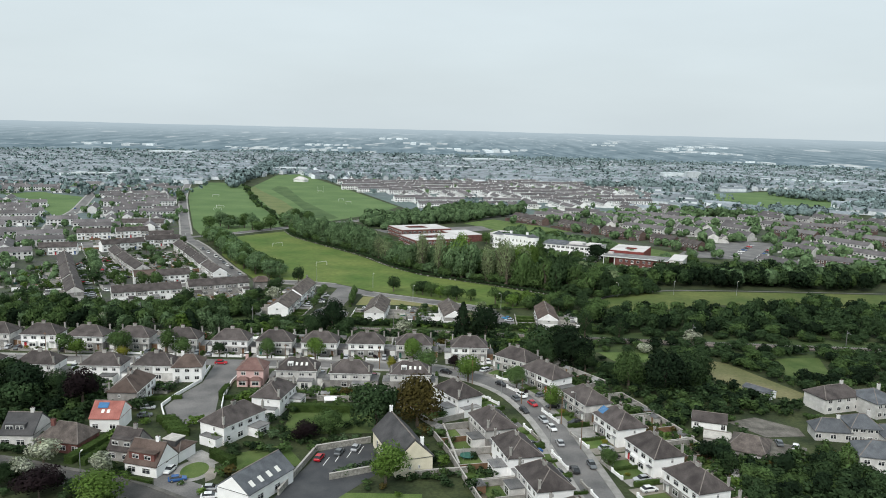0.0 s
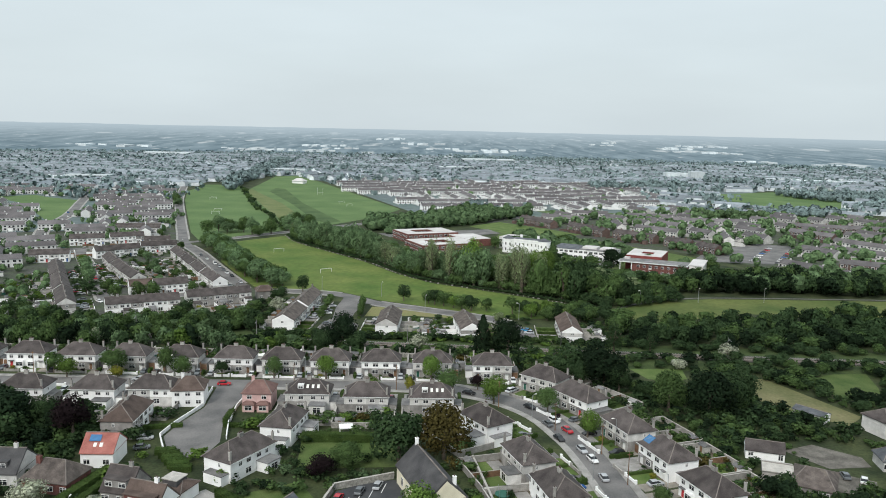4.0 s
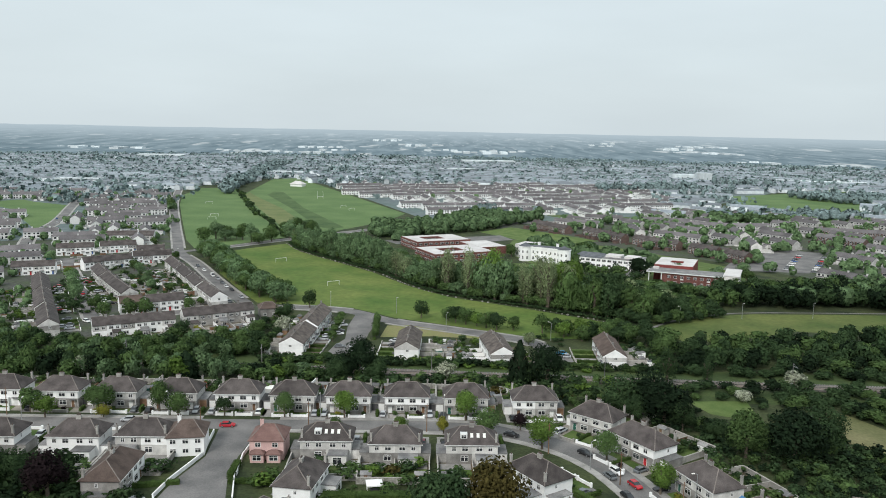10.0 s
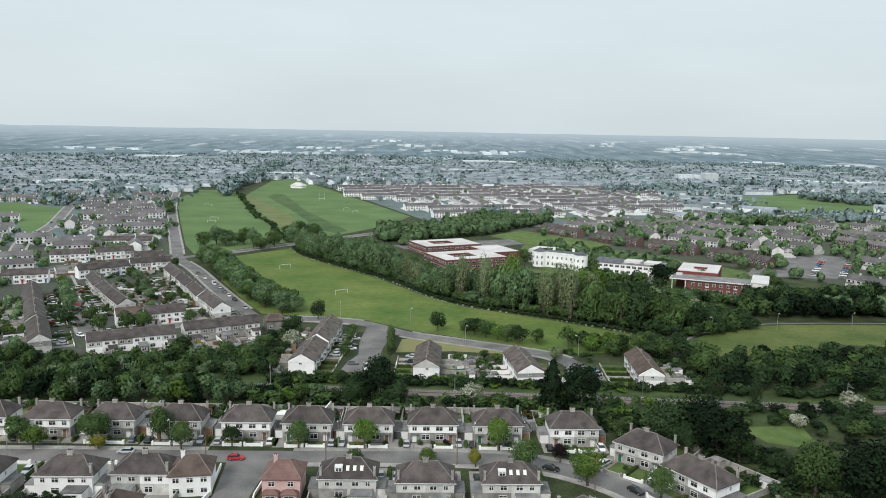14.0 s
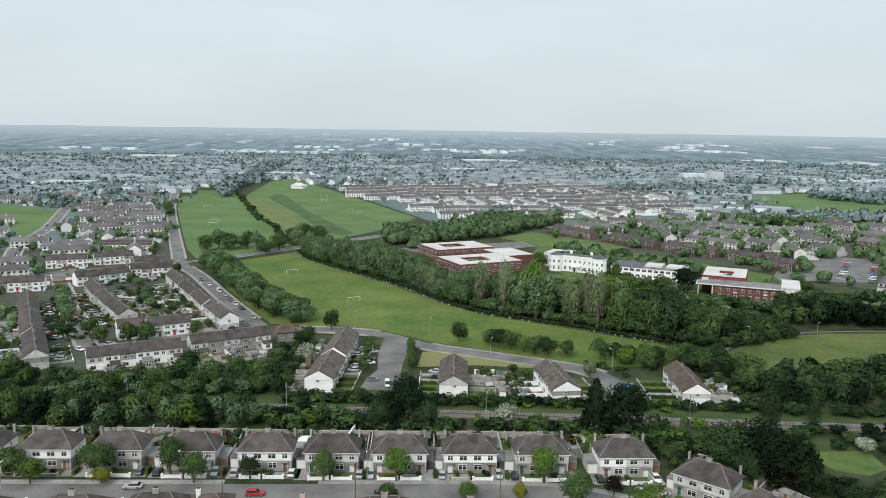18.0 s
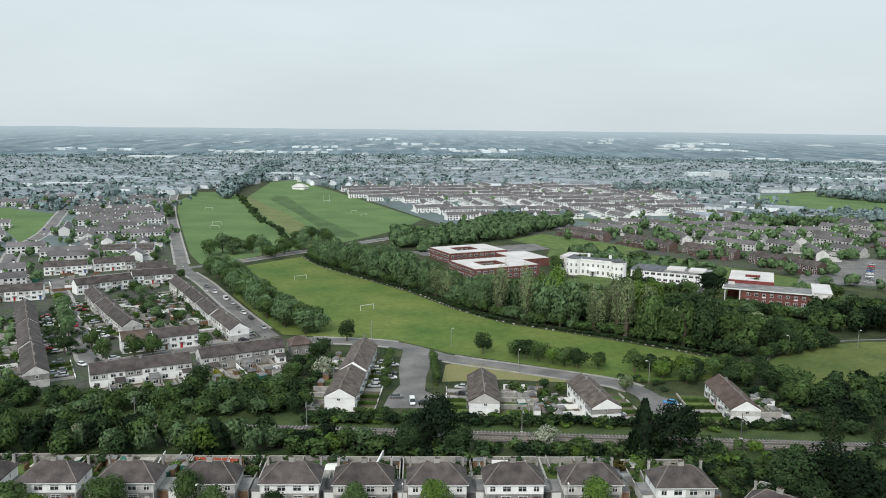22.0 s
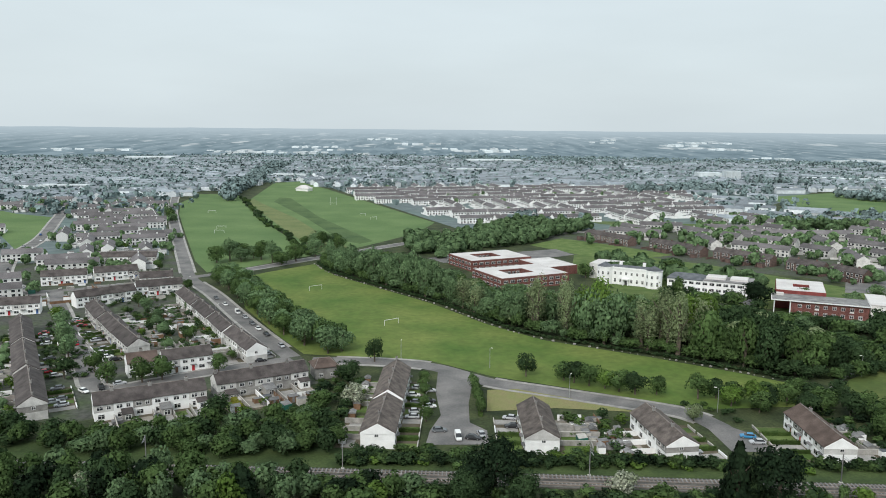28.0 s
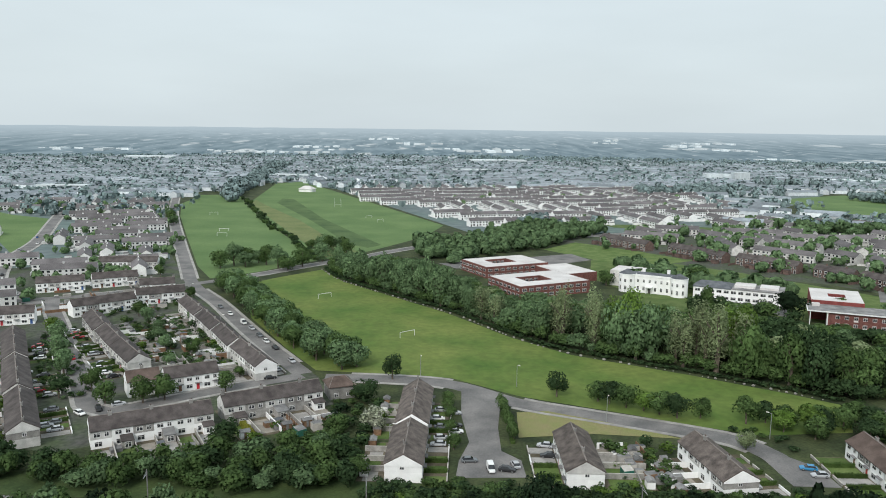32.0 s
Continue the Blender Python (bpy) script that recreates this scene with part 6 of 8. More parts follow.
def car_data(van):
    if van in CAR_DATA:
        return CAR_DATA[van]
    top, belt = (2.0, 1.05) if van else (1.44, 0.9)
    body = Mesh()
    rings = []
    for x, w, z0, z1 in ((-2.2, 0.72, 0.38, belt - 0.15), (-2.08, 0.85, 0.26, belt - 0.02), (-1.2, 0.88, 0.22, belt), (0.8, 0.88, 0.22, belt), (1.45, 0.86, 0.22, belt - 0.07), (2.0, 0.8, 0.28, belt - 0.2), (2.15, 0.68, 0.38, belt - 0.32)):
        m = z0 + (z1 - z0) * 0.55
        rings.append([(x, -w * 0.92, z0), (x, w * 0.92, z0), (x, w, m), (x, w * 0.9, z1), (x, -w * 0.9, z1), (x, -w, m)])
    loft(body, rings)
    glass = Mesh()
    b0, b1, t0, t1 = (-2.05, 1.45, -2.0, 0.75) if van else (-1.85, 1.0, -1.3, 0.25)
    for z0, z1, s0, s1 in ((belt - 0.03, top - 0.04, 0.0, 1.0),):
        lo = [(b0, -0.8, z0), (b1, -0.8, z0), (b1, 0.8, z0), (b0, 0.8, z0)]
        hi = [(t0, -0.64, z1), (t1, -0.64, z1), (t1, 0.64, z1), (t0, 0.64, z1)]
        loft(glass, [lo, hi])
    roof = Mesh()
    loft(roof, [[(t0 - 0.05, -0.68, top - 0.05), (t1 + 0.06, -0.68, top - 0.05), (t1 + 0.06, 0.68, top - 0.05), (t0 - 0.05, 0.68, top - 0.05)], [(t0 + 0.06, -0.58, top), (t1 - 0.06, -0.58, top), (t1 - 0.06, 0.58, top), (t0 + 0.06, 0.58, top)]])
    if van:
        loft(roof, [[(-2.08, -0.84, belt - 0.05), (0.2, -0.84, belt - 0.05), (0.2, 0.84, belt - 0.05), (-2.08, 0.84, belt - 0.05)], [(-2.04, -0.74, top - 0.02), (0.2, -0.74, top - 0.02), (0.2, 0.74, top - 0.02), (-2.04, 0.74, top - 0.02)]])
    wheel = Mesh()
    wheel.tube((0, -0.1, 0), (0, 0.1, 0), 0.32, 0.32, 12, 0)
    wheel.tube((0, -0.11, 0), (0, 0.11, 0), 0.19, 0.19, 10, 1)
    lamp = Mesh()
    lamp.box(-0.06, -0.2, -0.07, 0.06, 0.2, 0.07, taper=0.02)
    CAR_DATA[van] = (body, glass, roof, wheel.data("wheel", [M["tyre"], M["steel"]]), lamp.data("headlight", [M["lampglass"]]), lamp.data("tail_light", [M["tail"]]), belt)
    return CAR_DATA[van]


CARS = {}


def car(x, y, turn, colour="silver", van=False, z=0.07):
    m = pose(x, y, gz(x, y) + z, 0, 0, turn)
    if (colour, van) in CARS:
        return copy_thing(CARS[colour, van], m)
    body, glass, roof, wheel, head, tail, belt = car_data(van)
    t = thing("van" if van else "car", "%s %s with dark windows, parked" % (colour, "panel van" if van else "saloon car"), "van" if van else "car", m, "parked cars")
    part("body", body, PAINT[colour], t)
    part("glasshouse", glass, M["pane"], t)
    part("roof", roof, PAINT[colour], t)
    for wx in (-1.35, 1.35):
        for wy in (-0.8, 0.8):
            part("wheel", wheel, None, t, at=pose(wx, wy, 0.32))
    CARS[colour, van] = t
    return t


for x, y, a, c in ((-53, 162.4, 4, "red"), (-6.6, 84.2, 78, "red"), (-2.0, 88, 78, "grey"), (2.0, 90.9, 78, "silver"), (44.6, 145.5, -52, "black"), (50.3, 134.5, -65, "white"), (53, 127, -68, "red"), (49.7, 121, -70, "black"), (48, 132, 110, "grey"), (54.6, 113.5, -75, "silver"), (56.2, 107.5, -75, "white"), (26.5, 157.5, -30, "black"), (62.8, 83, -83, "grey"), (56.8, 97, 96, "silver"), (58, 80, 96, "black"), (-37.1, 285.6, 0, "silver"), (-38.6, 278.6, 0, "white"), (-38, 264.2, 5, "silver"), (-37.6, 272, 0, "grey"), (-31.3, 249.3, 2, "grey"), (-19.8, 246.5, 100, "silver"), (-22.2, 243.6, -15, "black"), (-10.3, 258.6, 165, "silver"), (-10.5, 252, 175, "black"), (54.7, 243.6, 165, "teal"), (55.6, 239.5, 175, "silver"), (36, 233.5, 0, "silver"), (-33.8, 268.5, 5, "white"), (-33.8, 273.2, 5, "black"), (-33.5, 283, 5, "silver"), (-113.7, 381.9, -62, "silver"), (-108.3, 370.7, -62, "grey"), (-104, 361.9, -62, "white"), (-98.8, 352.5, -62, "black"), (-89.9, 335.7, -62, "silver"), (-128.5, 407.4, -62, "white"), (-136.2, 421.2, -62, "grey"), (-94.3, 316.5, 20, "black"), (-169.7, 339.1, 118, "red"), (-151.2, 321.6, 25, "white"), (-160.1, 299.6, 28, "silver"), (-165.3, 303.7, 28, "red"), (-144.1, 283.4, -40, "white"), (-149.5, 273.6, 28, "silver"), (-140, 287, -60, "black"), (-135.5, 291, 30, "silver"), (-172, 312, 28, "grey"), (-178, 322, 28, "silver"), (-155, 327, 28, "white"), (-163, 345, 28, "black"), (-180, 352, 118, "grey"), (-186, 350, 28, "white"), (-41.7, 75.2, -100, "white"), (-38.2, 70.4, 20, "blue"), (-29, 66, 10, "silver"), (-28, 62, 10, "white"), (-62.2, 117, 12, "silver"), (-60.9, 110.9, 20, "grey"), (118, 100, 80, "grey"), (121.5, 97.5, 60, "white"), (40, 160.5, 55, "white"), (37.3, 166.5, 60, "silver"), (-24, 162, 2, "grey"), (-82, 165.9, 182, "silver")):
    car(x, y, a, c)
for i in range(16):
    car(232 + (i % 8) * 5.2 + (i // 8) * 14, 440 + (i % 8) * 8.5 + (i // 8) * -8, -30 + (i % 3), ("silver", "black", "white", "grey", "red", "blue", "white")[i * 3 % 7])
for i, k in enumerate(("white", "silver", "black", "white", "grey", "silver", "white", "blue")):
    x, y, a = along(WEST_ROAD, 30.0)[i + 1]
    car(x + 2.6 * (-1) ** i, y, a, k, z=0.16)
car(-26.3, 244, -85, "white", True)
car(51, 152.5, 50, "white", True)
car(-119, 391, -62, "white", True)

# ---- gardens ----
HEDGES = {}


def hedge_data(length, width, height):
    """A hedge of true size, clipped but uneven, thick with small leaves."""
    key = (max(1, round(length)), round(width * 2.5) / 2.5, round(height * 2.5) / 2.5)
    if key in HEDGES:
        return HEDGES[key]
    L, W, H = key
    hr = random.Random(77 + len(HEDGES))
    mb = Mesh()
    mb.box(-L / 2 + 0.06, -W / 2 + 0.12, 0, L / 2 - 0.06, W / 2 - 0.12, H - 0.12)
    top, side, end = L * W, 2 * L * H, 2 * W * H
    for _ in range(min(3200, int((top + side + end) * 26))):
        k = hr.random() * (top + side + end)
        s = hr.choice((-1, 1))
        if k < top:
            o, q = Vector((hr.uniform(-0.5, 0.5) * L, hr.uniform(-0.5, 0.5) * W, H)), Vector((0, 0, 1))
        elif k < top + side:
            o, q = Vector((hr.uniform(-0.5, 0.5) * L, s * W / 2, hr.uniform(0.02, 1) * H)), Vector((0, s, 0.3))
        else:
            o, q = Vector((s * L / 2, hr.uniform(-0.5, 0.5) * W, hr.uniform(0.02, 1) * H)), Vector((s, 0, 0.3))
        q = (q + Vector((hr.gauss(0, 0.45), hr.gauss(0, 0.45), hr.gauss(0, 0.45)))).normalized()
        a = q.orthogonal().normalized()
        b = q.cross(a)
        swell = 0.1 * math.sin(o.x * 1.9 + L) + 0.06 * math.sin(o.x * 4.3)
        o = o + Vector((hr.gauss(0, 0.03), math.copysign(swell * 0.6, o.y) + hr.gauss(0, 0.05), swell * o.z / H + hr.gauss(0, 0.05)))
        r = hr.uniform(0.09, 0.17)
        mb.face((o + a * r, o + b * r * 0.8, o - a * r, o - b * r * 0.8))
    HEDGES[key] = mb.data("hedge", [M["hedge"]])
    return HEDGES[key]


def hedge(x, y, turn, length, width=1.0, height=1.3, leaf="hedge"):
    ob = solid("hedge", hedge_data(length, width, height), None, "clipped yellow-green garden hedge" if leaf == "leaf_yellow" else "clipped dark green garden hedge", "hedge", pose(x, y, gz(x, y) - 0.03, 0, 0, turn), "hedges")
    if leaf != "hedge":
        ob.material_slots[0].link = "OBJECT"
        ob.material_slots[0].material = M[leaf]


def garden_wall(a, b, h=0.9, mat="white", pillars=True, thick=0.22, label=""):
    (x0, y0), (x1, y1) = a, b
    L = math.hypot(x1 - x0, y1 - y0)
    tag = label or ("white painted garden wall with capped pillars" if mat == "white" else "grey block garden wall" if mat == "block" else "rubble stone garden wall" if mat == "stone" else "low garden wall")
    m = pose(x0, y0, gz(x0, y0), 0, 0, math.degrees(math.atan2(y1 - y0, x1 - x0)))
    mb = Mesh()
    mb.box(0, -thick / 2, -0.3, L, thick / 2, h)
    mb.box(0, -thick / 2 - 0.04, h, L, thick / 2 + 0.04, h + 0.07, 1)
    mats = [M[mat], M["white" if mat == "white" else "concrete"]]
    if not pillars:
        return solid("garden_wall", mb, mats, tag.replace(" with capped pillars", ""), "wall", m, "garden walls")
    t = thing("garden_wall", tag, "wall", m, "garden walls")
    part("wall", mb, mats, t)
    if pillars:
        for u in (0.2, L - 0.2):
            mb = Mesh()
            mb.box(u - 0.24, -0.24, -0.3, u + 0.24, 0.24, h + 0.3)
            mb.box(u - 0.29, -0.29, h + 0.3, u + 0.29, 0.29, h + 0.4, taper=0.05)
            part("pillar", mb, M[mat], t)


def fence(a, b, h=1.6, mat="wood", label="brown timber panel fence"):
    (x0, y0), (x1, y1) = a, b
    L = math.hypot(x1 - x0, y1 - y0)
    n = max(1, round(L / 1.9))
    t = thing("fence", label, "fence", pose(x0, y0, gz(x0, y0), 0, 0, math.degrees(math.atan2(y1 - y0, x1 - x0))), "fences")
    for i in range(n):
        mb = Mesh()
        for k in range(5):
            mb.box((i + 0.04) * L / n, -0.03 + 0.01 * (k % 2), 0.05 + k * h / 5, (i + 0.96) * L / n, 0.03 + 0.01 * (k % 2), 0.05 + (k + 0.97) * h / 5)
        part("panel", mb, M[mat], t)
    mb = Mesh()
    for i in range(n + 1):
        mb.box(i * L / n - 0.06, -0.06, -0.2, i * L / n + 0.06, 0.06, h + 0.12)
    part("posts", mb, M["concrete"], t)


SHED = {}


def shed(x, y, turn, mat="wood", w=2.6, d=2.0):
    z = gz(x, y)
    if mat in SHED:
        return copy_thing(SHED[mat], pose(x, y, z, 0, 0, turn))
    t = thing("garden_shed", {"wood": "brown timber garden shed with felt roof", "block": "grey block shed with felt roof", "fence_red": "red timber garden shed with green roof", "white": "white garden shed with pale roof"}[mat], "shed", pose(x, y, z, 0, 0, turn), "sheds")
    mb = Mesh()
    mb.box(-w / 2, -d / 2, -0.1, w / 2, d / 2, 1.9)
    part("wall", mb, M[mat], t)
    mb = Mesh()
    mb.hip(-w / 2 - 0.15, -d / 2 - 0.15, w / 2 + 0.15, d / 2 + 0.15, 1.95, 0.6, 0, 0.08)
    part("roof", mb, M["green"] if mat == "fence_red" else M["flat"], t)
    mb = Mesh()
    mb.box(-0.4, -d / 2 - 0.04, 0.05, 0.4, -d / 2, 1.75)
    part("door", mb, M["wood"] if mat != "wood" else M["flat"], t)
    SHED[mat] = t
    return t


grng = random.Random(99)


def local(x, y, turn, u, v):
    c, s = math.cos(radians(turn)), math.sin(radians(turn))
    return x + u * c - v * s, y + u * s + v * c


def garden_patch(name, x, y, turn, u0, v0, u1, v1, mat, label, category, lift):
    pts = [local(x, y, turn, u, v) for u, v in ((u0, v0), (u1, v0), (u1, v1), (u0, v1))]
    mb = Mesh()
    mb.face([(px, py, gz(px, py) + lift) for px, py in pts])
    solid(name, mb, M[mat], label, category, kind="structure")


def plot(x, y, turn, front=6.5, back=16, hw=6.5, hd=4.3, side=2.2, walls="white"):
    """Front and back gardens of a pair."""
    P = lambda u, v: local(x, y, turn, u, v)
    W = hw + side
    garden_patch("garden", x, y, turn, -W, -hd - front, W, hd + back, "earth", "garden ground with soil and worn grass", "garden", 0.012)
    for s in (-1, 1):
        u0, u1 = sorted((s * (hw - 1.2), s * W))
        garden_patch("driveway", x, y, turn, u0, -hd - front, u1, -hd + 2.0, grng.choice(("pave", "pave", "asphalt", "gravel")), "paved driveway", "driveway", 0.03)
        u0, u1 = sorted((s * 0.4, s * (hw - 1.3)))
        garden_patch("lawn", x, y, turn, u0, -hd - front + 0.4, u1, -hd - 0.6, "lawn" if grng.random() < 0.75 else "pave", "small front lawn", "lawn", 0.035)
        u0, u1 = sorted((s * 0.3, s * (W - 0.5)))
        garden_patch("lawn", x, y, turn, u0, hd + 3.6, u1, hd + back - grng.uniform(1.0, 4.0), "lawn", "back garden lawn", "lawn", 0.035)
        garden_patch("patio", x, y, turn, u0, hd + 0.1, u1, hd + 3.5, "pave", "paved patio", "patio", 0.04)
        a, b = P(s * 0.3, -hd - front), P(s * (hw - 1.2), -hd - front)
        garden_wall(a, b, 0.75, walls if grng.random() < 0.8 else "block")
        garden_wall(P(s * W, hd - 0.5), P(s * W, hd + back), 1.7, "block", False, 0.2)
        if grng.random() < 0.55:
            hedge(*P(s * W, -hd - front * 0.5 + 0.4), turn + 90, front - 1.0, 0.9, grng.uniform(1.0, 1.7))
        if grng.random() < 0.75:
            car(*P(s * (hw + 0.4), -hd - front * 0.45), turn - 90 * grng.choice((-1, 1)) + grng.uniform(-4, 4), grng.choice(("silver", "white", "black", "grey", "blue", "silver", "black", "maroon")), z=0.06)
        if grng.random() < 0.7:
            shed(*P(s * (W - 2.2), hd + back - 2.0), turn + grng.choice((0, 180)), grng.choice(("wood", "block", "wood", "white")))
        for _ in range(grng.choice((1, 2))):
            h = grng.uniform(1.2, 3.2)
            shrub(*P(s * grng.uniform(1, W - 0.8), hd + grng.uniform(5, back - 1)), h, h * 0.6, grng.choice(("leaf", "leaf_dark", "leaf_bright", "leaf")))
        if grng.random() < 0.8:
            h = grng.uniform(0.8, 1.8)
            shrub(*P(s * grng.uniform(1, hw - 2), -hd - grng.uniform(1, front - 1)), h, h * 0.7, grng.choice(("leaf", "leaf_dark", "leaf_yellow", "leaf_purple")))
    hedge(*P(0, -hd - front * 0.5 + 0.4), turn + 90, front - 1.0, 0.8, 1.0)
    garden_wall(P(0, hd + 0.3), P(0, hd + back), 1.5, grng.choice(("block", "wood")), False, 0.14)
    garden_wall(P(-W, hd + back), P(W, hd + back), 1.7, grng.choice(("block", "stone")), False, 0.25)


for x, y, k in NORTH_ROW:
    plot(x, y, 0, 4.2, 14)
for x, y, k, a in EAST_ROW:
    plot(x, y, a, 8.0, 14, side=2.6)
for x, y, k, a in SOUTH_ROW:
    plot(x, y, a, 8.6, 12, side=2.2)
for x, y, k, a in INNER_ROW:
    plot(x, y, a, 7.6, 11, side=2.4)


def terrace_plots(x, y, turn, units, uw, d, front=5.0, back=9.0, drives=0.5):
    P = lambda u, v: local(x, y, turn, u, v)
    L = units * uw
    garden_patch("garden", x, y, turn, -L / 2, -d / 2 - front, L / 2, d / 2 + back, "earth", "terrace gardens with soil and worn grass", "garden", 0.045)
    for i in range(units):
        u0, u1 = -L / 2 + i * uw, -L / 2 + (i + 1) * uw
        garden_patch("lawn", x, y, turn, u0 + 0.3, -d / 2 - front + 0.3, u1 - 2.2, -d / 2 - 0.4, grng.choice(("lawn", "lawn", "pave")), "small front garden", "lawn", 0.07)
        garden_patch("lawn", x, y, turn, u0 + 0.3, d / 2 + 2.0, u1 - 0.3, d / 2 + back - 1.5, grng.choice(("lawn", "lawn", "pave", "gravel")), "small back garden", "lawn", 0.07)
        garden_wall(P(u0, -d / 2 - front), P(u1 - 1.4, -d / 2 - front), 0.7, grng.choice(("white", "block")), False)
        if i:
            if grng.random() < 0.5:
                hedge(*P(u0, -d / 2 - front / 2), turn + 90, front - 0.5, 0.7, 1.1)
            garden_wall(P(u0, d / 2 + 0.2), P(u0, d / 2 + back), 1.5, grng.choice(("block", "white", "block")), False, 0.18)
        if grng.random() < 0.6:
            shed(*P((u0 + u1) / 2 + 1, d / 2 + back - 1.6), turn + 180, grng.choice(("block", "wood", "white")))
        if grng.random() < 0.25:
            h = grng.uniform(1.0, 2.6)
            shrub(*P(grng.uniform(u0 + 0.8, u1 - 0.8), d / 2 + grng.uniform(3, back - 1)), h, h * 0.7, grng.choice(("leaf", "leaf_dark", "leaf_bright")))
        if grng.random() < drives:
            car(*P(u1 - 1.3, -d / 2 - front / 2), turn + 90, grng.choice(("silver", "white", "grey", "black", "red")), z=0.1)


for args in ((-118, 268.2, 26, 6, 5.3, 8.0), (-88.6, 286.6, 28.5, 5, 6.0, 8.0)):
    terrace_plots(args[0], args[1], args[2] + 180, *args[3:], 4.0, 14.0, 0)
terrace_plots(-47.4, 249.6, 86, 4, 6.0, 9.2, 6.0, 7.0, 0.2)
terrace_plots(-45.2, 278.5, 86, 5, 6.0, 8.8, 6.0, 7.0, 0.2)
terrace_plots(-4.2, 245.5, -92.5, 4, 6.2, 9.0, 7.0, 13.0, 0.1)
terrace_plots(29.4, 240, 96.5, 4, 6.0, 9.0, 8.0, 10.0, 0.2)
terrace_plots(72, 238.5, -93, 4, 6.2, 8.6, 9.0, 9.0, 0.1)
for (x0, y0), (x1, y1) in (((-95.8, 316.5), (-109, 340)), ((-110.8, 342), (-121.5, 363)), ((-123, 365), (-134.5, 387)), ((-136, 389), (-149.5, 414))):
    terrace_plots((x0 + x1) / 2, (y0 + y1) / 2, math.degrees(math.atan2(y1 - y0, x1 - x0)), 4, 5.9, 7.6, 4.0, 11.0, 0.3)
for (x0, y0), (x1, y1) in (((-140, 322), (-152, 340)), ((-153.5, 342), (-166, 362)), ((-168, 364), (-181, 386)), ((-149, 260), (-163, 287)), ((-165.5, 291), (-181, 321)), ((-183, 325), (-200, 358))):
    west = x0 > -148.5 or x1 > -182 and y0 > 330
    terrace_plots((x0 + x1) / 2, (y0 + y1) / 2, math.degrees(math.atan2(y1 - y0, x1 - x0)) + (180 if west else 0), 4, 5.8, 7.8, 8.0, 9.0, 0.7)

# walls, hedges and small things round the close and the car park
for a, b in (((-13, 64), (-8.2, 89)), ((-8.2, 89.3), (5.5, 95.8)), ((-2.5, 72.6), (7.5, 77.6)), ((25.1, 106.6), (28.9, 80.2)), ((18, 75.2), (31, 78))):
    garden_wall(a, b, 1.6, "stone", False, 0.45)
for i in range(4):
    mb = Mesh()
    mb.box(-0.09, -2.5, 0.066, 0.09, 2.5, 0.074)
    x, y = -4.7 + i * 2.7, 82.9 + i * 2.5
    solid("bay_line", mb, M["frame"], "white painted parking bay line", "line", pose(x, y, 0, 0, 0, -10), kind="structure")
gz_ = thing("gazebo", "white canopy gazebo on slim posts in a garden", "gazebo", pose(-9.1, 123.2, 0, 0, 0, 10))
mb = Mesh()
mb.hip(-1.9, -1.7, 1.9, 1.7, 2.35, 0.45, 1.2, 0.3)
part("canopy", mb, M["white"], gz_)
for sx in (-1.7, 1.7):
    for sy in (-1.5, 1.5):
        mb = Mesh()
        mb.box(sx - 0.06, sy - 0.06, 0, sx + 0.06, sy + 0.06, 2.3)
        part("post", mb, M["frame"], gz_)
mb = Mesh()
mb.box(-1.2, -0.6, 0, 1.2, 0.6, 0.75, taper=0.1)
part("table", mb, M["roof_dark"], gz_)
garden_patch("lawn", -8, 113, 5, -12, -12, 13, 8, "lawn", "large back lawn with shrubs", "lawn", 0.05)
garden_patch("lawn", -21, 84, 30, -8, -8, 8, 6, "lawn", "back lawn", "lawn", 0.05)
garden_patch("lawn", 8, 60, 0, -8, -8, 12, 6, "lawn", "oval lawn", "lawn", 0.05)
for name, rx, ry, z, k, lab in (("garden_path", 4.7, 6.3, 0.05, "pave", "pale path round a small lawn"), ("lawn", 3.3, 4.6, 0.062, "lawn", "small oval front lawn")):
    patch(name, [(-36 + rx * math.cos(i * math.pi / 12), 76.4 + ry * math.sin(i * math.pi / 12)) for i in range(24)], z, M[k], lab, "path" if k == "pave" else "lawn")
garden_patch("patio", -36, 83, -40, -5, -3, 5, 3, "pave", "pale paved terrace", "patio", 0.06)
for x, y, a, L, w, h in ((-65.6, 87.6, 76, 18.6, 2.2, 2.0), (-62.8, 84, 78, 13, 2.0, 1.6), (-53.8, 108.1, 8, 4.6, 1.9, 1.5), (-52.2, 106.2, 8, 4.8, 1.9, 1.5), (-50.8, 104.2, 8, 5, 1.9, 1.5), (-49.4, 102.2, 8, 5, 1.9, 1.5), (-48, 100.2, 8, 5, 1.9, 1.5), (-46.6, 98, 8, 5, 1.9, 1.5), (-9, 118, 0, 23, 2.4, 2.2), (-61.5, 125, 12, 13, 1.2, 1.3), (-47.5, 70, -22, 8, 1.0, 1.0), (-30.5, 81.5, -40, 9, 2.0, 2.2), (40, 119, -55, 10, 1.5, 1.6), (-44, 133, 90, 8, 1.4, 1.4), (-38, 127, 0, 12, 1.2, 1.2)):
    hedge(x, y, a, L, w, h)
for a, b in (((-55.6, 158), (-54.4, 142)), ((-58, 127), (-59, 119)), ((-59, 119), (-54.8, 109.5)), ((-43, 131), (-44, 142)), ((-43.4, 131), (-40.8, 118)), ((-44, 142), (-42.8, 158)), ((-54.4, 142), (-58, 127))):
    garden_wall(a, b, 1.0, "white", False, 0.25)
fence((-81, 197.5), (-68, 196), 1.7, "fence_red", "red-stained timber fence panels")
fence((-68, 196), (-66.5, 190), 1.7, "fence_red", "red-stained timber fence panels")
shed(-96.5, 195.5, 150, "fence_red")
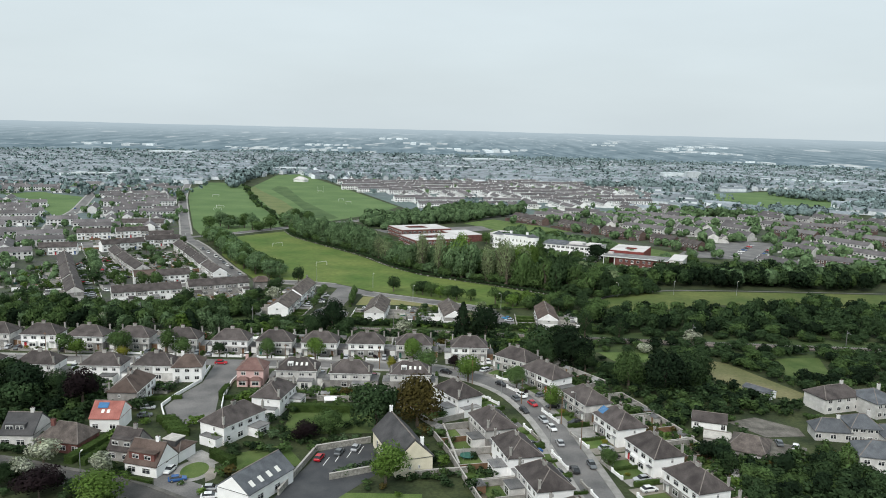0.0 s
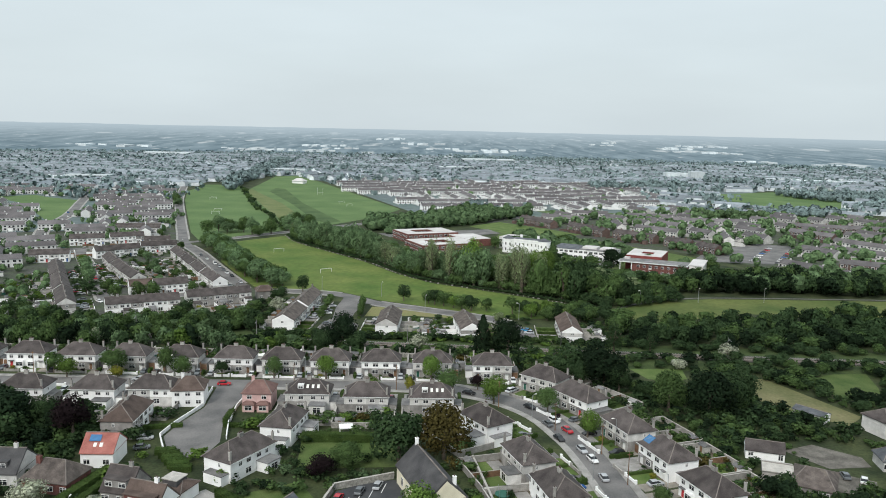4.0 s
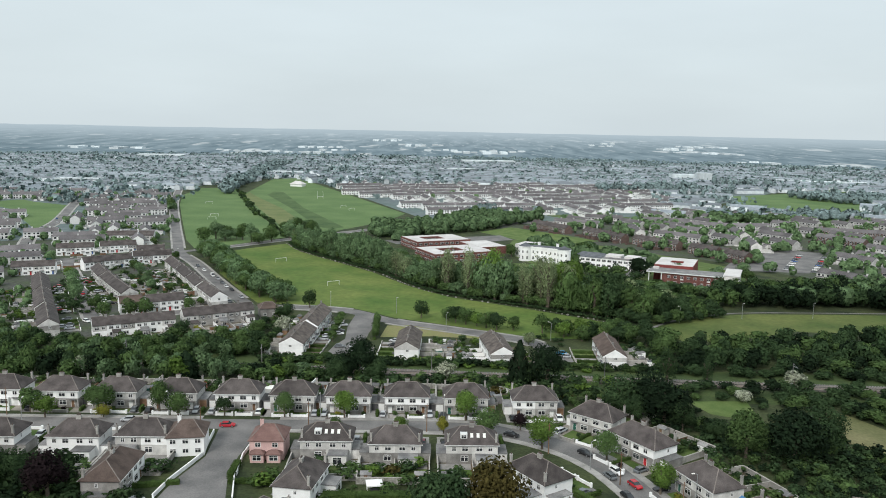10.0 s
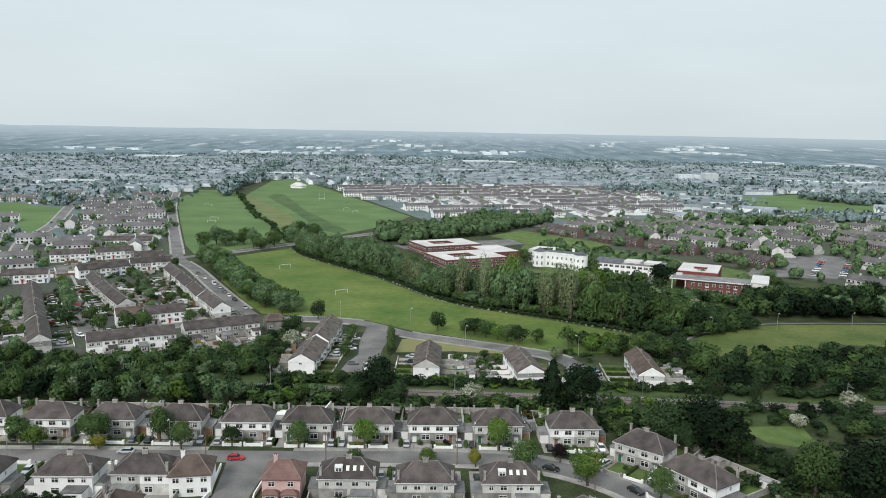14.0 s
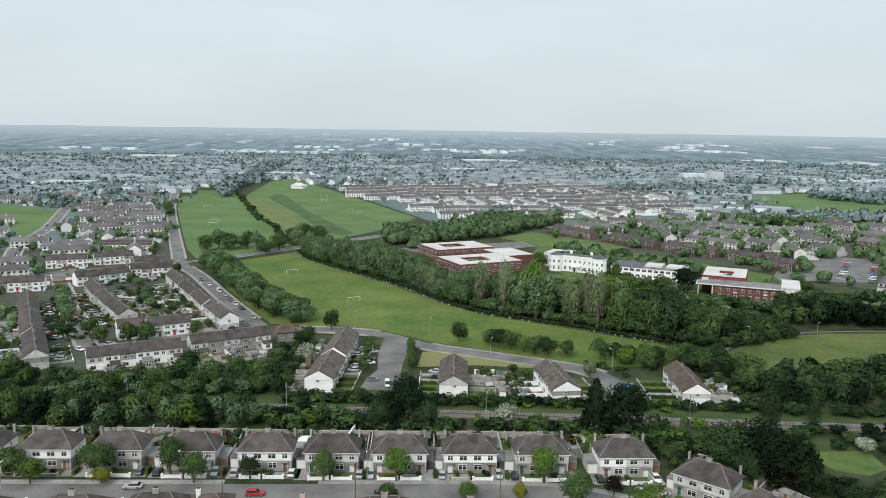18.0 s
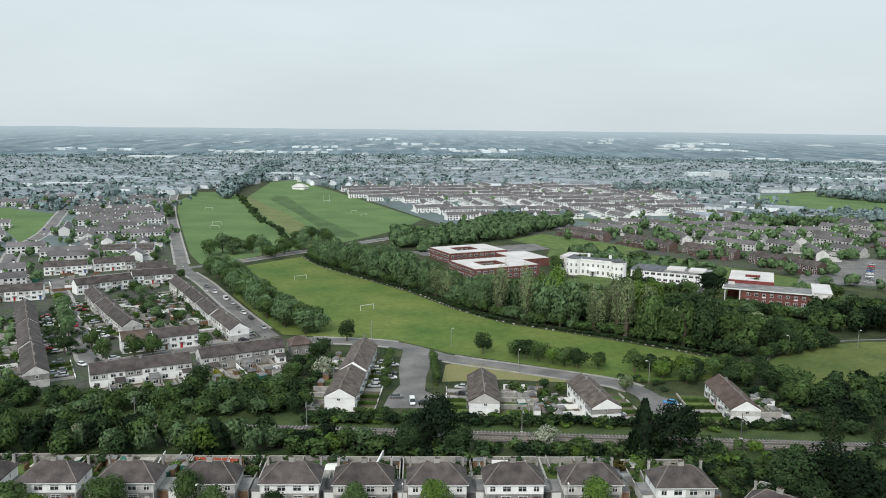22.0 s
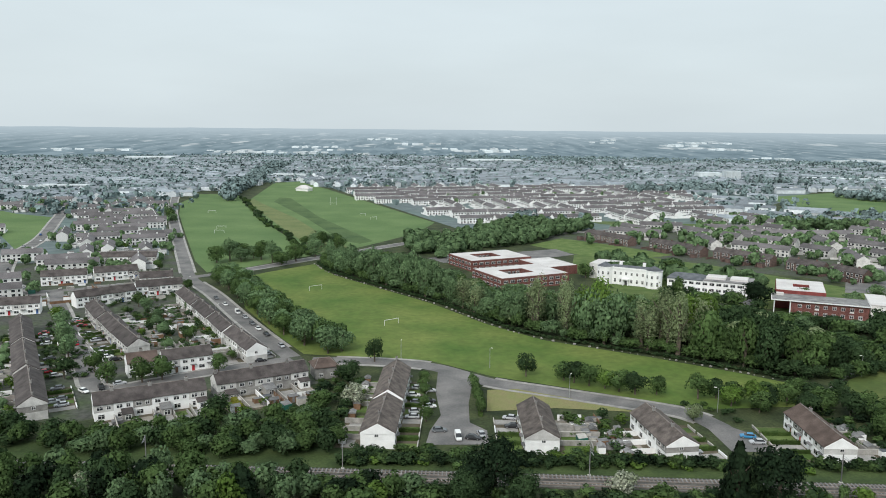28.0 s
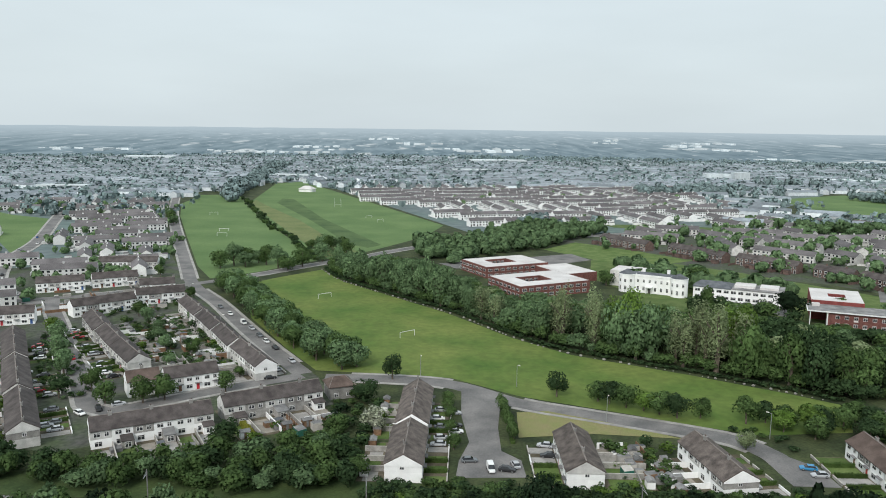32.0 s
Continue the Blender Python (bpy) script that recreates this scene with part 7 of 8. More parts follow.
fence((-84, 281.5), (-77.5, 270), 1.6)
hedge(-92.5, 270.5, -62, 14, 1.8, 1.8, "leaf_yellow")
hedge(-18.6, 262.3, 90, 3, 1.2, 0.8)
tr_ = thing("trampoline", "round green trampoline with dark mat in a garden", "trampoline", pose(31.2, 86.9, 0))
mb = Mesh()
mb.tube((0, 0, 0.75), (0, 0, 0.85), 1.9, 1.9, 20)
part("mat", mb, M["green"], tr_)
for i in range(6):
    mb = Mesh()
    a = i * math.pi / 3
    mb.tube((1.8 * math.cos(a), 1.8 * math.sin(a), 0), (1.8 * math.cos(a), 1.8 * math.sin(a), 2.4), 0.04, 0.04, 6)
    part("post", mb, M["steel"], tr_)
tr_ = thing("trampoline", "round dark trampoline on the hay strip", "trampoline", pose(120, 174, 0))
mb = Mesh()
mb.tube((0, 0, 0.7), (0, 0, 0.85), 2.1, 2.1, 20)
part("mat", mb, M["roof_dark"], tr_)
for i in range(6):
    mb = Mesh()
    a = i * math.pi / 3
    mb.tube((1.9 * math.cos(a), 1.9 * math.sin(a), 0), (1.9 * math.cos(a), 1.9 * math.sin(a), 0.75), 0.05, 0.05, 6)
    part("leg", mb, M["steel"], tr_)
for x, y in ((-118, 169.3), (-60, 160.6), (-30, 160.5), (3, 160), (35, 146), (49.6, 128), (59.5, 112), (62, 94)):
    t = thing("telegraph_pole", "weathered brown timber telegraph pole", "pole", pose(x, y, 0), "poles")
    mb = Mesh()
    mb.tube((0, 0, -0.2), (0, 0, 8.4), 0.14, 0.09, 8)
    part("pole", mb, M["wood"], t)
    mb = Mesh()
    mb.box(-0.5, -0.05, 7.7, 0.5, 0.05, 7.82)
    part("crossarm", mb, M["wood"], t)

# tight garden planting between the houses
HOMES = [(q[0], q[1]) for q in NORTH_ROW + EAST_ROW + SOUTH_ROW + INNER_ROW] + [(-69.7, 124.5), (-32.6, 100.2), (-25.7, 121), (-37.6, 144.8), (-59.2, 146.8), (-67.5, 103.5), (-85.2, 92.5), (-72.7, 89.5), (-54.7, 84.5), (-46.6, 76.8), (-43.2, 84.4), (-18.5, 66), (14.3, 85.4), (12, 92), (17, 78), (102, 110.5), (107, 93.5), (143, 128.5), (153.5, 121), (134.5, 109.5), (145, 104), (157.5, 133), (166, 108), (137.5, 84), (150, 82)]
KEEP = [[(-20, 102), (5, 103), (5, 119), (-19, 118)], [(-58, 106), (-44, 104), (-38, 92), (-46, 90), (-58, 98)], [(-15, 60), (-12.5, 72), (-9, 90), (0, 95.5), (8, 96.5), (9, 75), (1, 60)], [(-41, 82), (-32, 82), (-31, 70), (-41, 70)], [(-60, 163), (-58, 142), (-62, 126), (-60, 118), (-55, 108), (-42, 105), (-40, 117), (-43, 142), (-42, 163)], [(110, 98), (115, 123), (127, 122), (133, 108), (124, 90), (112, 92)]]
STREET_LINE = curve_points(STREET) + curve_points(SOUTH_LANE)


def free(x, y, room=8.4, road_room=6.4):
    return all(math.hypot(x - a, y - b) > room for a, b in HOMES) and all(math.hypot(x - p.x, y - p.y) > road_room for p in STREET_LINE) and not any(inside(x, y, k) for k in KEEP)


LOW["bush"] = [crown_arrays(crown_data(80 + i, "round", 150, 0.19, 7, 1)) for i in range(4)]
specs = []
for poly, gap, seed, share in (([(-140, 60), (36, 60), (34, 112), (24, 134), (-140, 136)], 3.6, 51, 0.42), ([(-190, 187), (60, 183), (58, 196), (-190, 200)], 3.2, 52, 0.45), ([(64, 128), (80, 130), (92, 110), (100, 60), (92, 60), (84, 96)], 3.2, 53, 0.75), ([(92, 60), (180, 60), (190, 135), (128, 132), (92, 122)], 3.6, 54, 0.7), ([(-190, 126), (-60, 130), (-60, 138), (-190, 138)], 3.2, 55, 0.7), ([(-40, 128), (24, 128), (26, 137), (-40, 138)], 2.8, 56, 0.7), ([(32, 108), (36, 92), (30, 60), (36, 60), (40, 92), (36, 112)], 2.6, 57, 0.6)):
    for x, y, rng in scatter(poly, gap, seed):
        if rng.random() < share and free(x, y):
            h = rng.choice((0.9, 1.2, 1.6, 2.2, 3.2))
            specs.append((x, y, h, h * rng.uniform(0.55, 0.85) + 0.3, rng.choice(("leaf", "leaf_dark", "leaf", "leaf_bright", "leaf_dark", "leaf_copper" if rng.random() < 0.3 else "leaf")), "bush"))
woodland("garden_shrubs", "garden shrubs and bushes between the houses", specs, 8)
specs = []
for poly, gap, seed in (([(-150, 322), (-102, 322), (-140, 398), (-172, 392)], 4.2, 61), ([(-122, 250), (-70, 284), (-66, 262), (-100, 250)], 4.6, 62), ([(-215, 300), (-176, 262), (-166, 258), (-150, 256), (-185, 330), (-205, 352)], 3.8, 63), ([(2, 232), (22, 232), (22, 258), (4, 262)], 3.6, 64), ([(78, 228), (90, 228), (90, 252), (78, 254)], 3.6, 65), ([(-200, 480), (-180, 480), (-225, 640), (-245, 600)], 7, 66)):
    for x, y, rng in scatter(poly, gap, seed):
        if rng.random() < 0.55:
            h = rng.choice((1.0, 1.5, 2.2, 3.2))
            specs.append((x, y, h, h * 0.65 + 0.3, rng.choice(("leaf", "leaf_dark", "leaf", "leaf_bright")), "bush"))
for poly, gap, seed, big in (([(52, 196), (58, 182), (66, 168), (76, 152), (88, 142), (112, 150), (96, 164), (82, 172), (78, 198)], 4.0, 71, 0.62), ([(68, 150), (84, 118), (112, 126), (132, 128), (124, 146), (104, 164), (92, 160), (76, 160)], 3.8, 72, 0.8), ([(-58, 226), (60, 222), (62, 228), (34, 231), (-20, 236), (-56, 236)], 3.4, 73, 0.55), ([(86, 226), (98, 224), (100, 262), (86, 266), (84, 258)], 4.0, 74, 0.7), ([(-58, 201), (56, 196), (56, 202.5), (30, 205), (-28, 208), (-58, 210)], 3.2, 75, 1.0), ([(40, 268), (52, 262), (58, 248), (66, 256), (60, 270), (46, 275)], 4.5, 76, 0.5), ([(-66, 262), (-58, 248), (-56, 292), (-64, 300), (-72, 290)], 3.6, 77, 0.75)):
    for x, y, rng in scatter(poly, gap, seed):
        if rng.random() < 0.72 and free(x, y, 9.5):
            h = rng.uniform(1.6, 4.6) * big
            specs.append((x, y, h, h * 0.55 + 0.8, rng.choice(("leaf_dark", "leaf_dark", "leaf", "leaf_needle")), "bush"))
specs += EDGE_SHRUBS
for poly, gap, seed, top_ in (([(-152, 292), (-147, 300), (-163, 333), (-186, 376), (-198, 372), (-178, 330), (-166, 300)], 3.0, 171, 2.0), ([(-146, 312), (-152, 318), (-184, 384), (-190, 384), (-170, 345)], 3.0, 172, 1.6), ([(-148, 326), (-104, 330), (-140, 402), (-172, 396)], 3.4, 173, 2.6), ([(-190, 395), (-152, 420), (-160, 436), (-196, 410)], 3.4, 174, 2.4)):
    for x, y, rng in scatter(poly, gap, seed):
        if rng.random() < 0.6:
            h = rng.uniform(0.7, top_)
            specs.append((x, y, h, h * 0.55 + 0.5, rng.choice(("leaf_dark", "leaf", "leaf_hazed", "leaf_dark")), "bush"))
woodland("estate_shrubs", "dark bushes on banks and behind the terraces", specs, 9)

specs = []
for poly, gap, seed, lo, hi in (([(104, 148), (116, 164), (126, 136), (138, 124), (128, 120), (106, 130)], 3.4, 91, 1.6, 4.2), ([(88, 122), (104, 122), (112, 104), (106, 100), (98, 104), (94, 112)], 3.2, 92, 1.5, 3.6), ([(112, 90), (122, 88), (130, 76), (126, 62), (96, 62), (98, 82)], 3.4, 93, 2.0, 5.0), ([(130, 178), (138, 186), (150, 188), (139, 158), (146, 146)], 3.4, 94, 1.5, 3.2), ([(-102, 112), (-84, 112), (-84, 136), (-128, 138), (-128, 108)], 4.2, 95, 3.0, 7.5), ([(-60, 58), (-44, 54), (-40, 60), (-60, 66)], 3.0, 96, 1.2, 3.0), ([(-58, 226.5), (-20, 226), (10, 224.6), (40, 222.6), (96, 219.5), (96, 222.5), (40, 225.4), (10, 227.5), (-20, 229), (-58, 229.5)], 1.9, 97, 2.0, 3.4), ([(124, 118), (130, 112), (128, 98), (132, 92), (126, 86), (122, 90)], 2.6, 98, 1.0, 2.4)):
    for x, y, rng in scatter(poly, gap, seed):
        if rng.random() < 0.85 and free(x, y, 7.6, 5.5):
            h = rng.uniform(lo, hi)
            specs.append((x, y, h, h * 0.5 + 0.7, rng.choice(("leaf_dark", "leaf_dark", "leaf", "leaf_needle", "leaf_dark")), "bush"))
for poly, gap, seed, lo, hi in (([(-102, 99), (-76, 97), (-74, 110), (-60, 114), (-62, 120), (-84, 136), (-108, 132)], 3.0, 191, 1.6, 4.5), ([(36, 190), (48, 179), (55, 166), (62, 168), (60, 184), (48, 196)], 2.6, 198, 1.4, 3.6), ([(80, 150), (100, 152), (94, 172), (80, 170)], 2.8, 199, 0.9, 2.2), ([(-21, 101), (-17, 101), (-16, 119), (-20, 119)], 1.8, 192, 1.5, 2.6), ([(-20, 116.5), (6, 117.5), (6, 121), (-20, 120)], 1.8, 193, 1.4, 2.4), ([(88, 122), (112, 124), (130, 130), (128, 122), (112, 119), (104, 108), (96, 104), (90, 112)], 2.8, 194, 1.2, 3.2), ([(96, 92), (104, 84), (118, 88), (128, 94), (134, 92), (130, 62), (98, 62)], 3.2, 195, 1.6, 4.4), ([(146, 190), (172, 192), (186, 176), (172, 150), (166, 158), (174, 186), (150, 186)], 3.6, 196, 2.0, 4.5), ([(138, 134), (146, 144), (134, 176), (130, 180), (146, 186), (146, 156), (160, 150), (152, 138)], 3.4, 197, 1.0, 2.4)):
    for x, y, rng in scatter(poly, gap, seed):
        if rng.random() < 0.75 and free(x, y, 6.5):
            h = rng.uniform(lo, hi)
            specs.append((x, y, h, h * 0.5 + 0.7, rng.choice(("leaf_dark", "leaf", "leaf_needle", "leaf_dark", "leaf")), "bush"))
for x0, y0, x1, y1, n, hi in ((-12, 94, -8, 92, 4, 2.2), (-7, 93.5, 3, 98, 7, 2.6), (-2, 75, 7, 79.5, 6, 2.2), (-22, 97, -15, 95, 4, 3.0), (-28, 91, -17, 86, 8, 2.6), (-36, 95, -28, 86, 7, 2.2), (-17, 98, 2, 108, 9, 2.4), (15, 99, 24, 103, 6, 2.4), (-92, 86, -80, 84, 8, 2.4), (-82, 88, -78, 96, 4, 3.0), (14, 73, 30, 76.5, 9, 2.2), (22, 82, 27, 98, 6, 2.0), (-95, 76, -60, 65, 14, 3.4), (-57, 77, -50, 73, 5, 1.8), (-100, 104, -82, 107, 10, 4.0), (-62, 100, -56, 96, 4, 2.0), (-30, 108, -24, 110, 4, 2.0)):
    rng = random.Random(int(n * 31 + x0))
    for i in range(n):
        f, h = (i + rng.random()) / n, rng.uniform(0.5, 1.0) * hi
        specs.append((x0 + (x1 - x0) * f + rng.gauss(0, 0.5), y0 + (y1 - y0) * f + rng.gauss(0, 0.5), h, h * 0.5 + 0.7, rng.choice(("leaf_dark", "leaf", "leaf_needle", "leaf_dark", "leaf_hazed")), "bush"))
woodland("hedgerow_bushes", "dark overgrown hedges and bushes on banks and garden edges", specs, 10)


def clutter(name, label, poly, turn, gap, seed, share=0.6):
    """Small sheds, yard walls and stacks of a block of back gardens."""
    mats = [M[k] for k in ("block", "flat", "wood", "white", "roof_blue", "concrete", "green")]
    rng, mb = random.Random(seed), Mesh()
    for x, y, r in scatter(poly, gap, seed):
        if rng.random() > share:
            continue
        a = radians(turn + rng.choice((0, 90)) + rng.uniform(-4, 4))
        w, d, h, k, z = rng.uniform(0.8, 2.2), rng.uniform(0.7, 1.6), rng.uniform(0.6, 2.3), rng.choice((0, 0, 1, 2, 2, 3, 5, 6)), gz(x, y)
        if rng.random() < 0.4:
            w, d, h, k = rng.uniform(3, 6), 0.11, rng.uniform(1.2, 1.8), rng.choice((0, 2, 3, 0))
        c, s = math.cos(a), math.sin(a)
        P = lambda u, v, q: (x + u * c - v * s, y + u * s + v * c, z + q)
        lo, hi = [P(u, v, -0.1) for u, v in ((-w, -d), (w, -d), (w, d), (-w, d))], [P(u, v, h + (0.25 if v < 0 and d > 0.3 else 0)) for u, v in ((-w, -d), (w, -d), (w, d), (-w, d))]
        mb.face(hi, rng.choice((1, 1, 4, 5)) if d > 0.3 else k)
        for i in range(4):
            mb.face([lo[i], lo[(i + 1) % 4], hi[(i + 1) % 4], hi[i]], k)
    solid(name, mb, mats, label, "garden things", kind="stuff")


clutter("yard_clutter", "sheds, yard walls and stacks in terrace back gardens", [(-146, 326), (-108, 324), (-120, 352), (-146, 400), (-168, 392), (-150, 345)], -62, 4.6, 81)
clutter("yard_clutter", "sheds and walls in gardens behind the terrace", [(-130, 256), (-72, 284), (-68, 272), (-104, 252)], 27, 5.2, 82, 0.4)
clutter("yard_clutter", "sheds, walls and stacks in small back yards", [(4, 234), (20, 233), (22, 256), (4, 262)], 0, 4.0, 83, 0.7)
clutter("yard_clutter", "sheds and walls behind the end terrace", [(78, 228), (87, 227), (87, 250), (78, 252)], 0, 4.0, 84, 0.5)
clutter("yard_clutter", "sheds, fences and stacks in long back gardens", [(-150, 187), (40, 184), (42, 195), (-150, 199)], 0, 4.4, 85, 0.45)
clutter("yard_clutter", "sheds and fences in gardens of the western terraces", [(-215, 300), (-176, 262), (-160, 262), (-188, 330), (-205, 352)], -62, 5.0, 86, 0.5)
clutter("yard_clutter", "sheds and walls between the pale terraces", [(-215, 400), (-150, 420), (-170, 470), (-230, 500), (-240, 440)], 27, 6.5, 87, 0.5)
# back-garden things behind the row
t = thing("play_tent", "blue and red play tent in a back garden", "tent", pose(-0.5, 191, 0, 0, 0, 8))
for i, (u, c) in enumerate(((-1.6, "solar"), (0, "red"), (1.6, "solar"))):
    mb = Mesh()
    mb.tube((u, 0, 0), (u, 0, 1.7), 1.0, 0.15, 8)
    part("dome", mb, M[c], t)
t = thing("greenhouse", "small greenhouse with pale blue-grey roof", "greenhouse", pose(-47, 190.5, 0, 0, 0, 3))
mb = Mesh()
mb.box(-2.6, -1.8, 0, 2.6, 1.8, 2.1)
part("wall", mb, M["frame"], t)
mb = Mesh()
mb.hip(-2.8, -2.0, 2.8, 2.0, 2.15, 0.5, 0)
part("roof", mb, M["lampglass"], t)
garden_wall((-36.2, 184), (-33.4, 200), 2.2, "white", False, 0.3)

# ---- distance ----
M["estate_wall"] = material("weathered_estate_render", (0.62, 0.62, 0.615), 0.9, 0.12, 0.08, 2.0, 0.2, (0.72, 0.72, 0.71), per_object=0.15, island=0.2)
# far walls, roofs, leaves and streets: haze put into the base colours
M["far_wall"] = material("haze_tinted_far_render", (0.60, 0.64, 0.67), 0.9, 0.15, 0.02, 0.3, 0.0, island=0.35)
M["far_roof"] = material("haze_tinted_far_tiles", (0.225, 0.255, 0.282), 0.9, 0.2, 0.02, 0.3, 0.0, island=0.3)
M["far_leaf"] = material("haze_tinted_far_foliage", (0.172, 0.232, 0.232), 0.9, 0.2, 0.02, 0.3, 0.0, island=0.3)
M["far_road"] = material("haze_tinted_far_streets", (0.165, 0.200, 0.210), 0.95, 0.25, 0.02, 0.1, 0.0, (0.115, 0.160, 0.150))
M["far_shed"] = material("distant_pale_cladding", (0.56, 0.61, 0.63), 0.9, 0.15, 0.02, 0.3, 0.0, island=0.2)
M["estate_ground"] = material("streets_and_yards", (0.12, 0.118, 0.112), 0.95, 0.4, 0.10, 0.6, 0.0, (0.055, 0.078, 0.034))


def house_rows(name, label, rows, seed, walls, roofs, units=5, uw=5.8, d=7.8, eave=4.9, rise=2.5, z=-1.5, joined=0):
    """Rows of gabled terraces at (x, y, heading in degrees); joined: 1 one mesh with openings, 2 far off, plain."""
    rng = random.Random(seed)
    every = Mesh()
    for x, y, a in rows:
        wa, ro, wi, sh = (every, every, every, every) if joined else (Mesh(), Mesh(), Mesh(), Mesh())
        kr, kw = (1, 2) if joined else (0, 0)
        n = units + rng.choice((-1, 0, 0, 1))
        if joined:
            c, s, ox, oy, oz = math.cos(radians(a)), math.sin(radians(a)), x, y, z
        else:
            c, s, ox, oy, oz = 1, 0, 0, 0, 0
        L, hd, e = n * uw, d / 2, 0.35
        P = lambda u, v, h: (ox + u * c - v * s, oy + u * s + v * c, oz + h)

        def block(mb, u0, v0, h0, u1, v1, h1, k):
            lo, hi = [P(u0, v0, h0), P(u1, v0, h0), P(u1, v1, h0), P(u0, v1, h0)], [P(u0, v0, h1), P(u1, v0, h1), P(u1, v1, h1), P(u0, v1, h1)]
            mb.face(hi, k)
            for i in range(4):
                mb.face([lo[i], lo[(i + 1) % 4], hi[(i + 1) % 4], hi[i]], k)

        for v in (-hd, hd):
            q = [P(-L / 2, v, 0), P(L / 2, v, 0), P(L / 2, v, eave), P(-L / 2, v, eave)]
            wa.face(q if v < 0 else q[::-1], 0)
            for i in range(0 if joined == 2 else n):
                u0 = -L / 2 + i * uw
                for u, w, h0, h1 in ((0.3, 1.6, 0.9, 2.2), (0.3, 1.6, 3.1, 4.3), (0.75, 1.1, 3.1, 4.3), (0.75, 1.0, 0.1, 2.1)):
                    o = v + math.copysign(0.05, v)
                    q = [P(u0 + uw * u - w / 2, o, h0), P(u0 + uw * u + w / 2, o, h0), P(u0 + uw * u + w / 2, o, h1), P(u0 + uw * u - w / 2, o, h1)]
                    wi.face(q if v < 0 else q[::-1], kw)
                    o, m = v + math.copysign(0.03, v), 0.16
                    q = [P(u0 + uw * u - w / 2 - m, o, h0 - m), P(u0 + uw * u + w / 2 + m, o, h0 - m), P(u0 + uw * u + w / 2 + m, o, h1 + m), P(u0 + uw * u - w / 2 - m, o, h1 + m)]
                    wi.face(q if v < 0 else q[::-1], kw + 1)
        for u in (-L / 2, L / 2):
            q = [P(u, -hd, 0), P(u, hd, 0), P(u, hd, eave), P(u, 0, eave + rise), P(u, -hd, eave)]
            wa.face(q if u > 0 else q[::-1], 0)
        ro.face([P(-L / 2 - 0.1, -hd - e, eave - 0.1), P(L / 2 + 0.1, -hd - e, eave - 0.1), P(L / 2 + 0.1, 0, eave + rise + 0.1), P(-L / 2 - 0.1, 0, eave + rise + 0.1)], kr)
        ro.face([P(L / 2 + 0.1, hd + e, eave - 0.1), P(-L / 2 - 0.1, hd + e, eave - 0.1), P(-L / 2 - 0.1, 0, eave + rise + 0.1), P(L / 2 + 0.1, 0, eave + rise + 0.1)], kr)
        if joined == 2:
            continue
        for i in range(1, n, 2):
            block(sh, -L / 2 + i * uw - 0.5, -0.35, eave + rise - 0.4, -L / 2 + i * uw + 0.5, 0.35, eave + rise + 0.9, 0)
        for i in range(n):
            for v in (-1, 1):
                u = -L / 2 + (i + rng.uniform(0.35, 0.65)) * uw
                if rng.random() < 0.5:
                    k = hd + rng.choice((1.7, 3.6, 5.5, 7.5))
                    h = rng.uniform(2.2, 2.9)
                    block(sh, u - 1.7, v * k - 1.6, 0, u + 1.7, v * k + 1.6, h, 0)
                    block(sh, u - 1.8, v * k - 1.75, h, u + 1.8, v * k + 1.75, h + 0.18, 1)
                if rng.random() < 0.6:
                    u = -L / 2 + i * uw
                    block(sh, u - 0.12, min(v * hd, v * (hd + 8)), 0, u + 0.12, max(v * hd, v * (hd + 8)), 1.4, 0)
        if joined:
            continue
        t = thing("terraced_houses", label, "terrace", pose(x, y, z, 0, 0, a), name)
        part("wall", wa, walls, t)
        part("roof", ro, roofs, t)
        tagged(part("outbuilding", sh, [walls, roofs], t, "chimneys, sheds and yard walls"), kind="stuff")
        tagged(part("glazing", wi, [M["pane"], M["frame"]], t), kind="stuff")
    if joined:
        solid(name, every, [walls, roofs, M["pane"], M["frame"]], label, "houses", kind="stuff")


def far_trees(name, spots, seed, mat, clumps=26, size=(0.35, 0.6)):
    rng = random.Random(seed)
    v, f, out = [], [], []
    for x, y, h, r in spots:
        z = gz(x, y)
        for _ in range(clumps):
            d = Vector((rng.gauss(0, 1), rng.gauss(0, 1), rng.gauss(0.2, 1))).normalized()
            o = Vector((x + d.x * r * 0.8, y + d.y * r * 0.8, z + h * 0.55 + d.z * h * 0.4))
            k = r * rng.uniform(*size)
            q = (d + Vector((rng.gauss(0, 0.4), rng.gauss(0, 0.4), rng.gauss(0, 0.4)))).normalized()
            s = q.orthogonal().normalized()
            u = q.cross(s)
            i = len(v)
            v += [tuple(o + s * k), tuple(o + u * k), tuple(o - s * k - q * k * 0.3), tuple(o - u * k)]
            f.append((i, i + 1, i + 2, i + 3))
            out += [tuple((d + q * 0.4).normalized())] * 4
    mb = Mesh()
    mb.v, mb.f, mb.k, mb.n = v, f, [0] * len(f), out
    return solid(name, mb, mat, "distant tree crowns among the houses", "trees", kind="stuff")


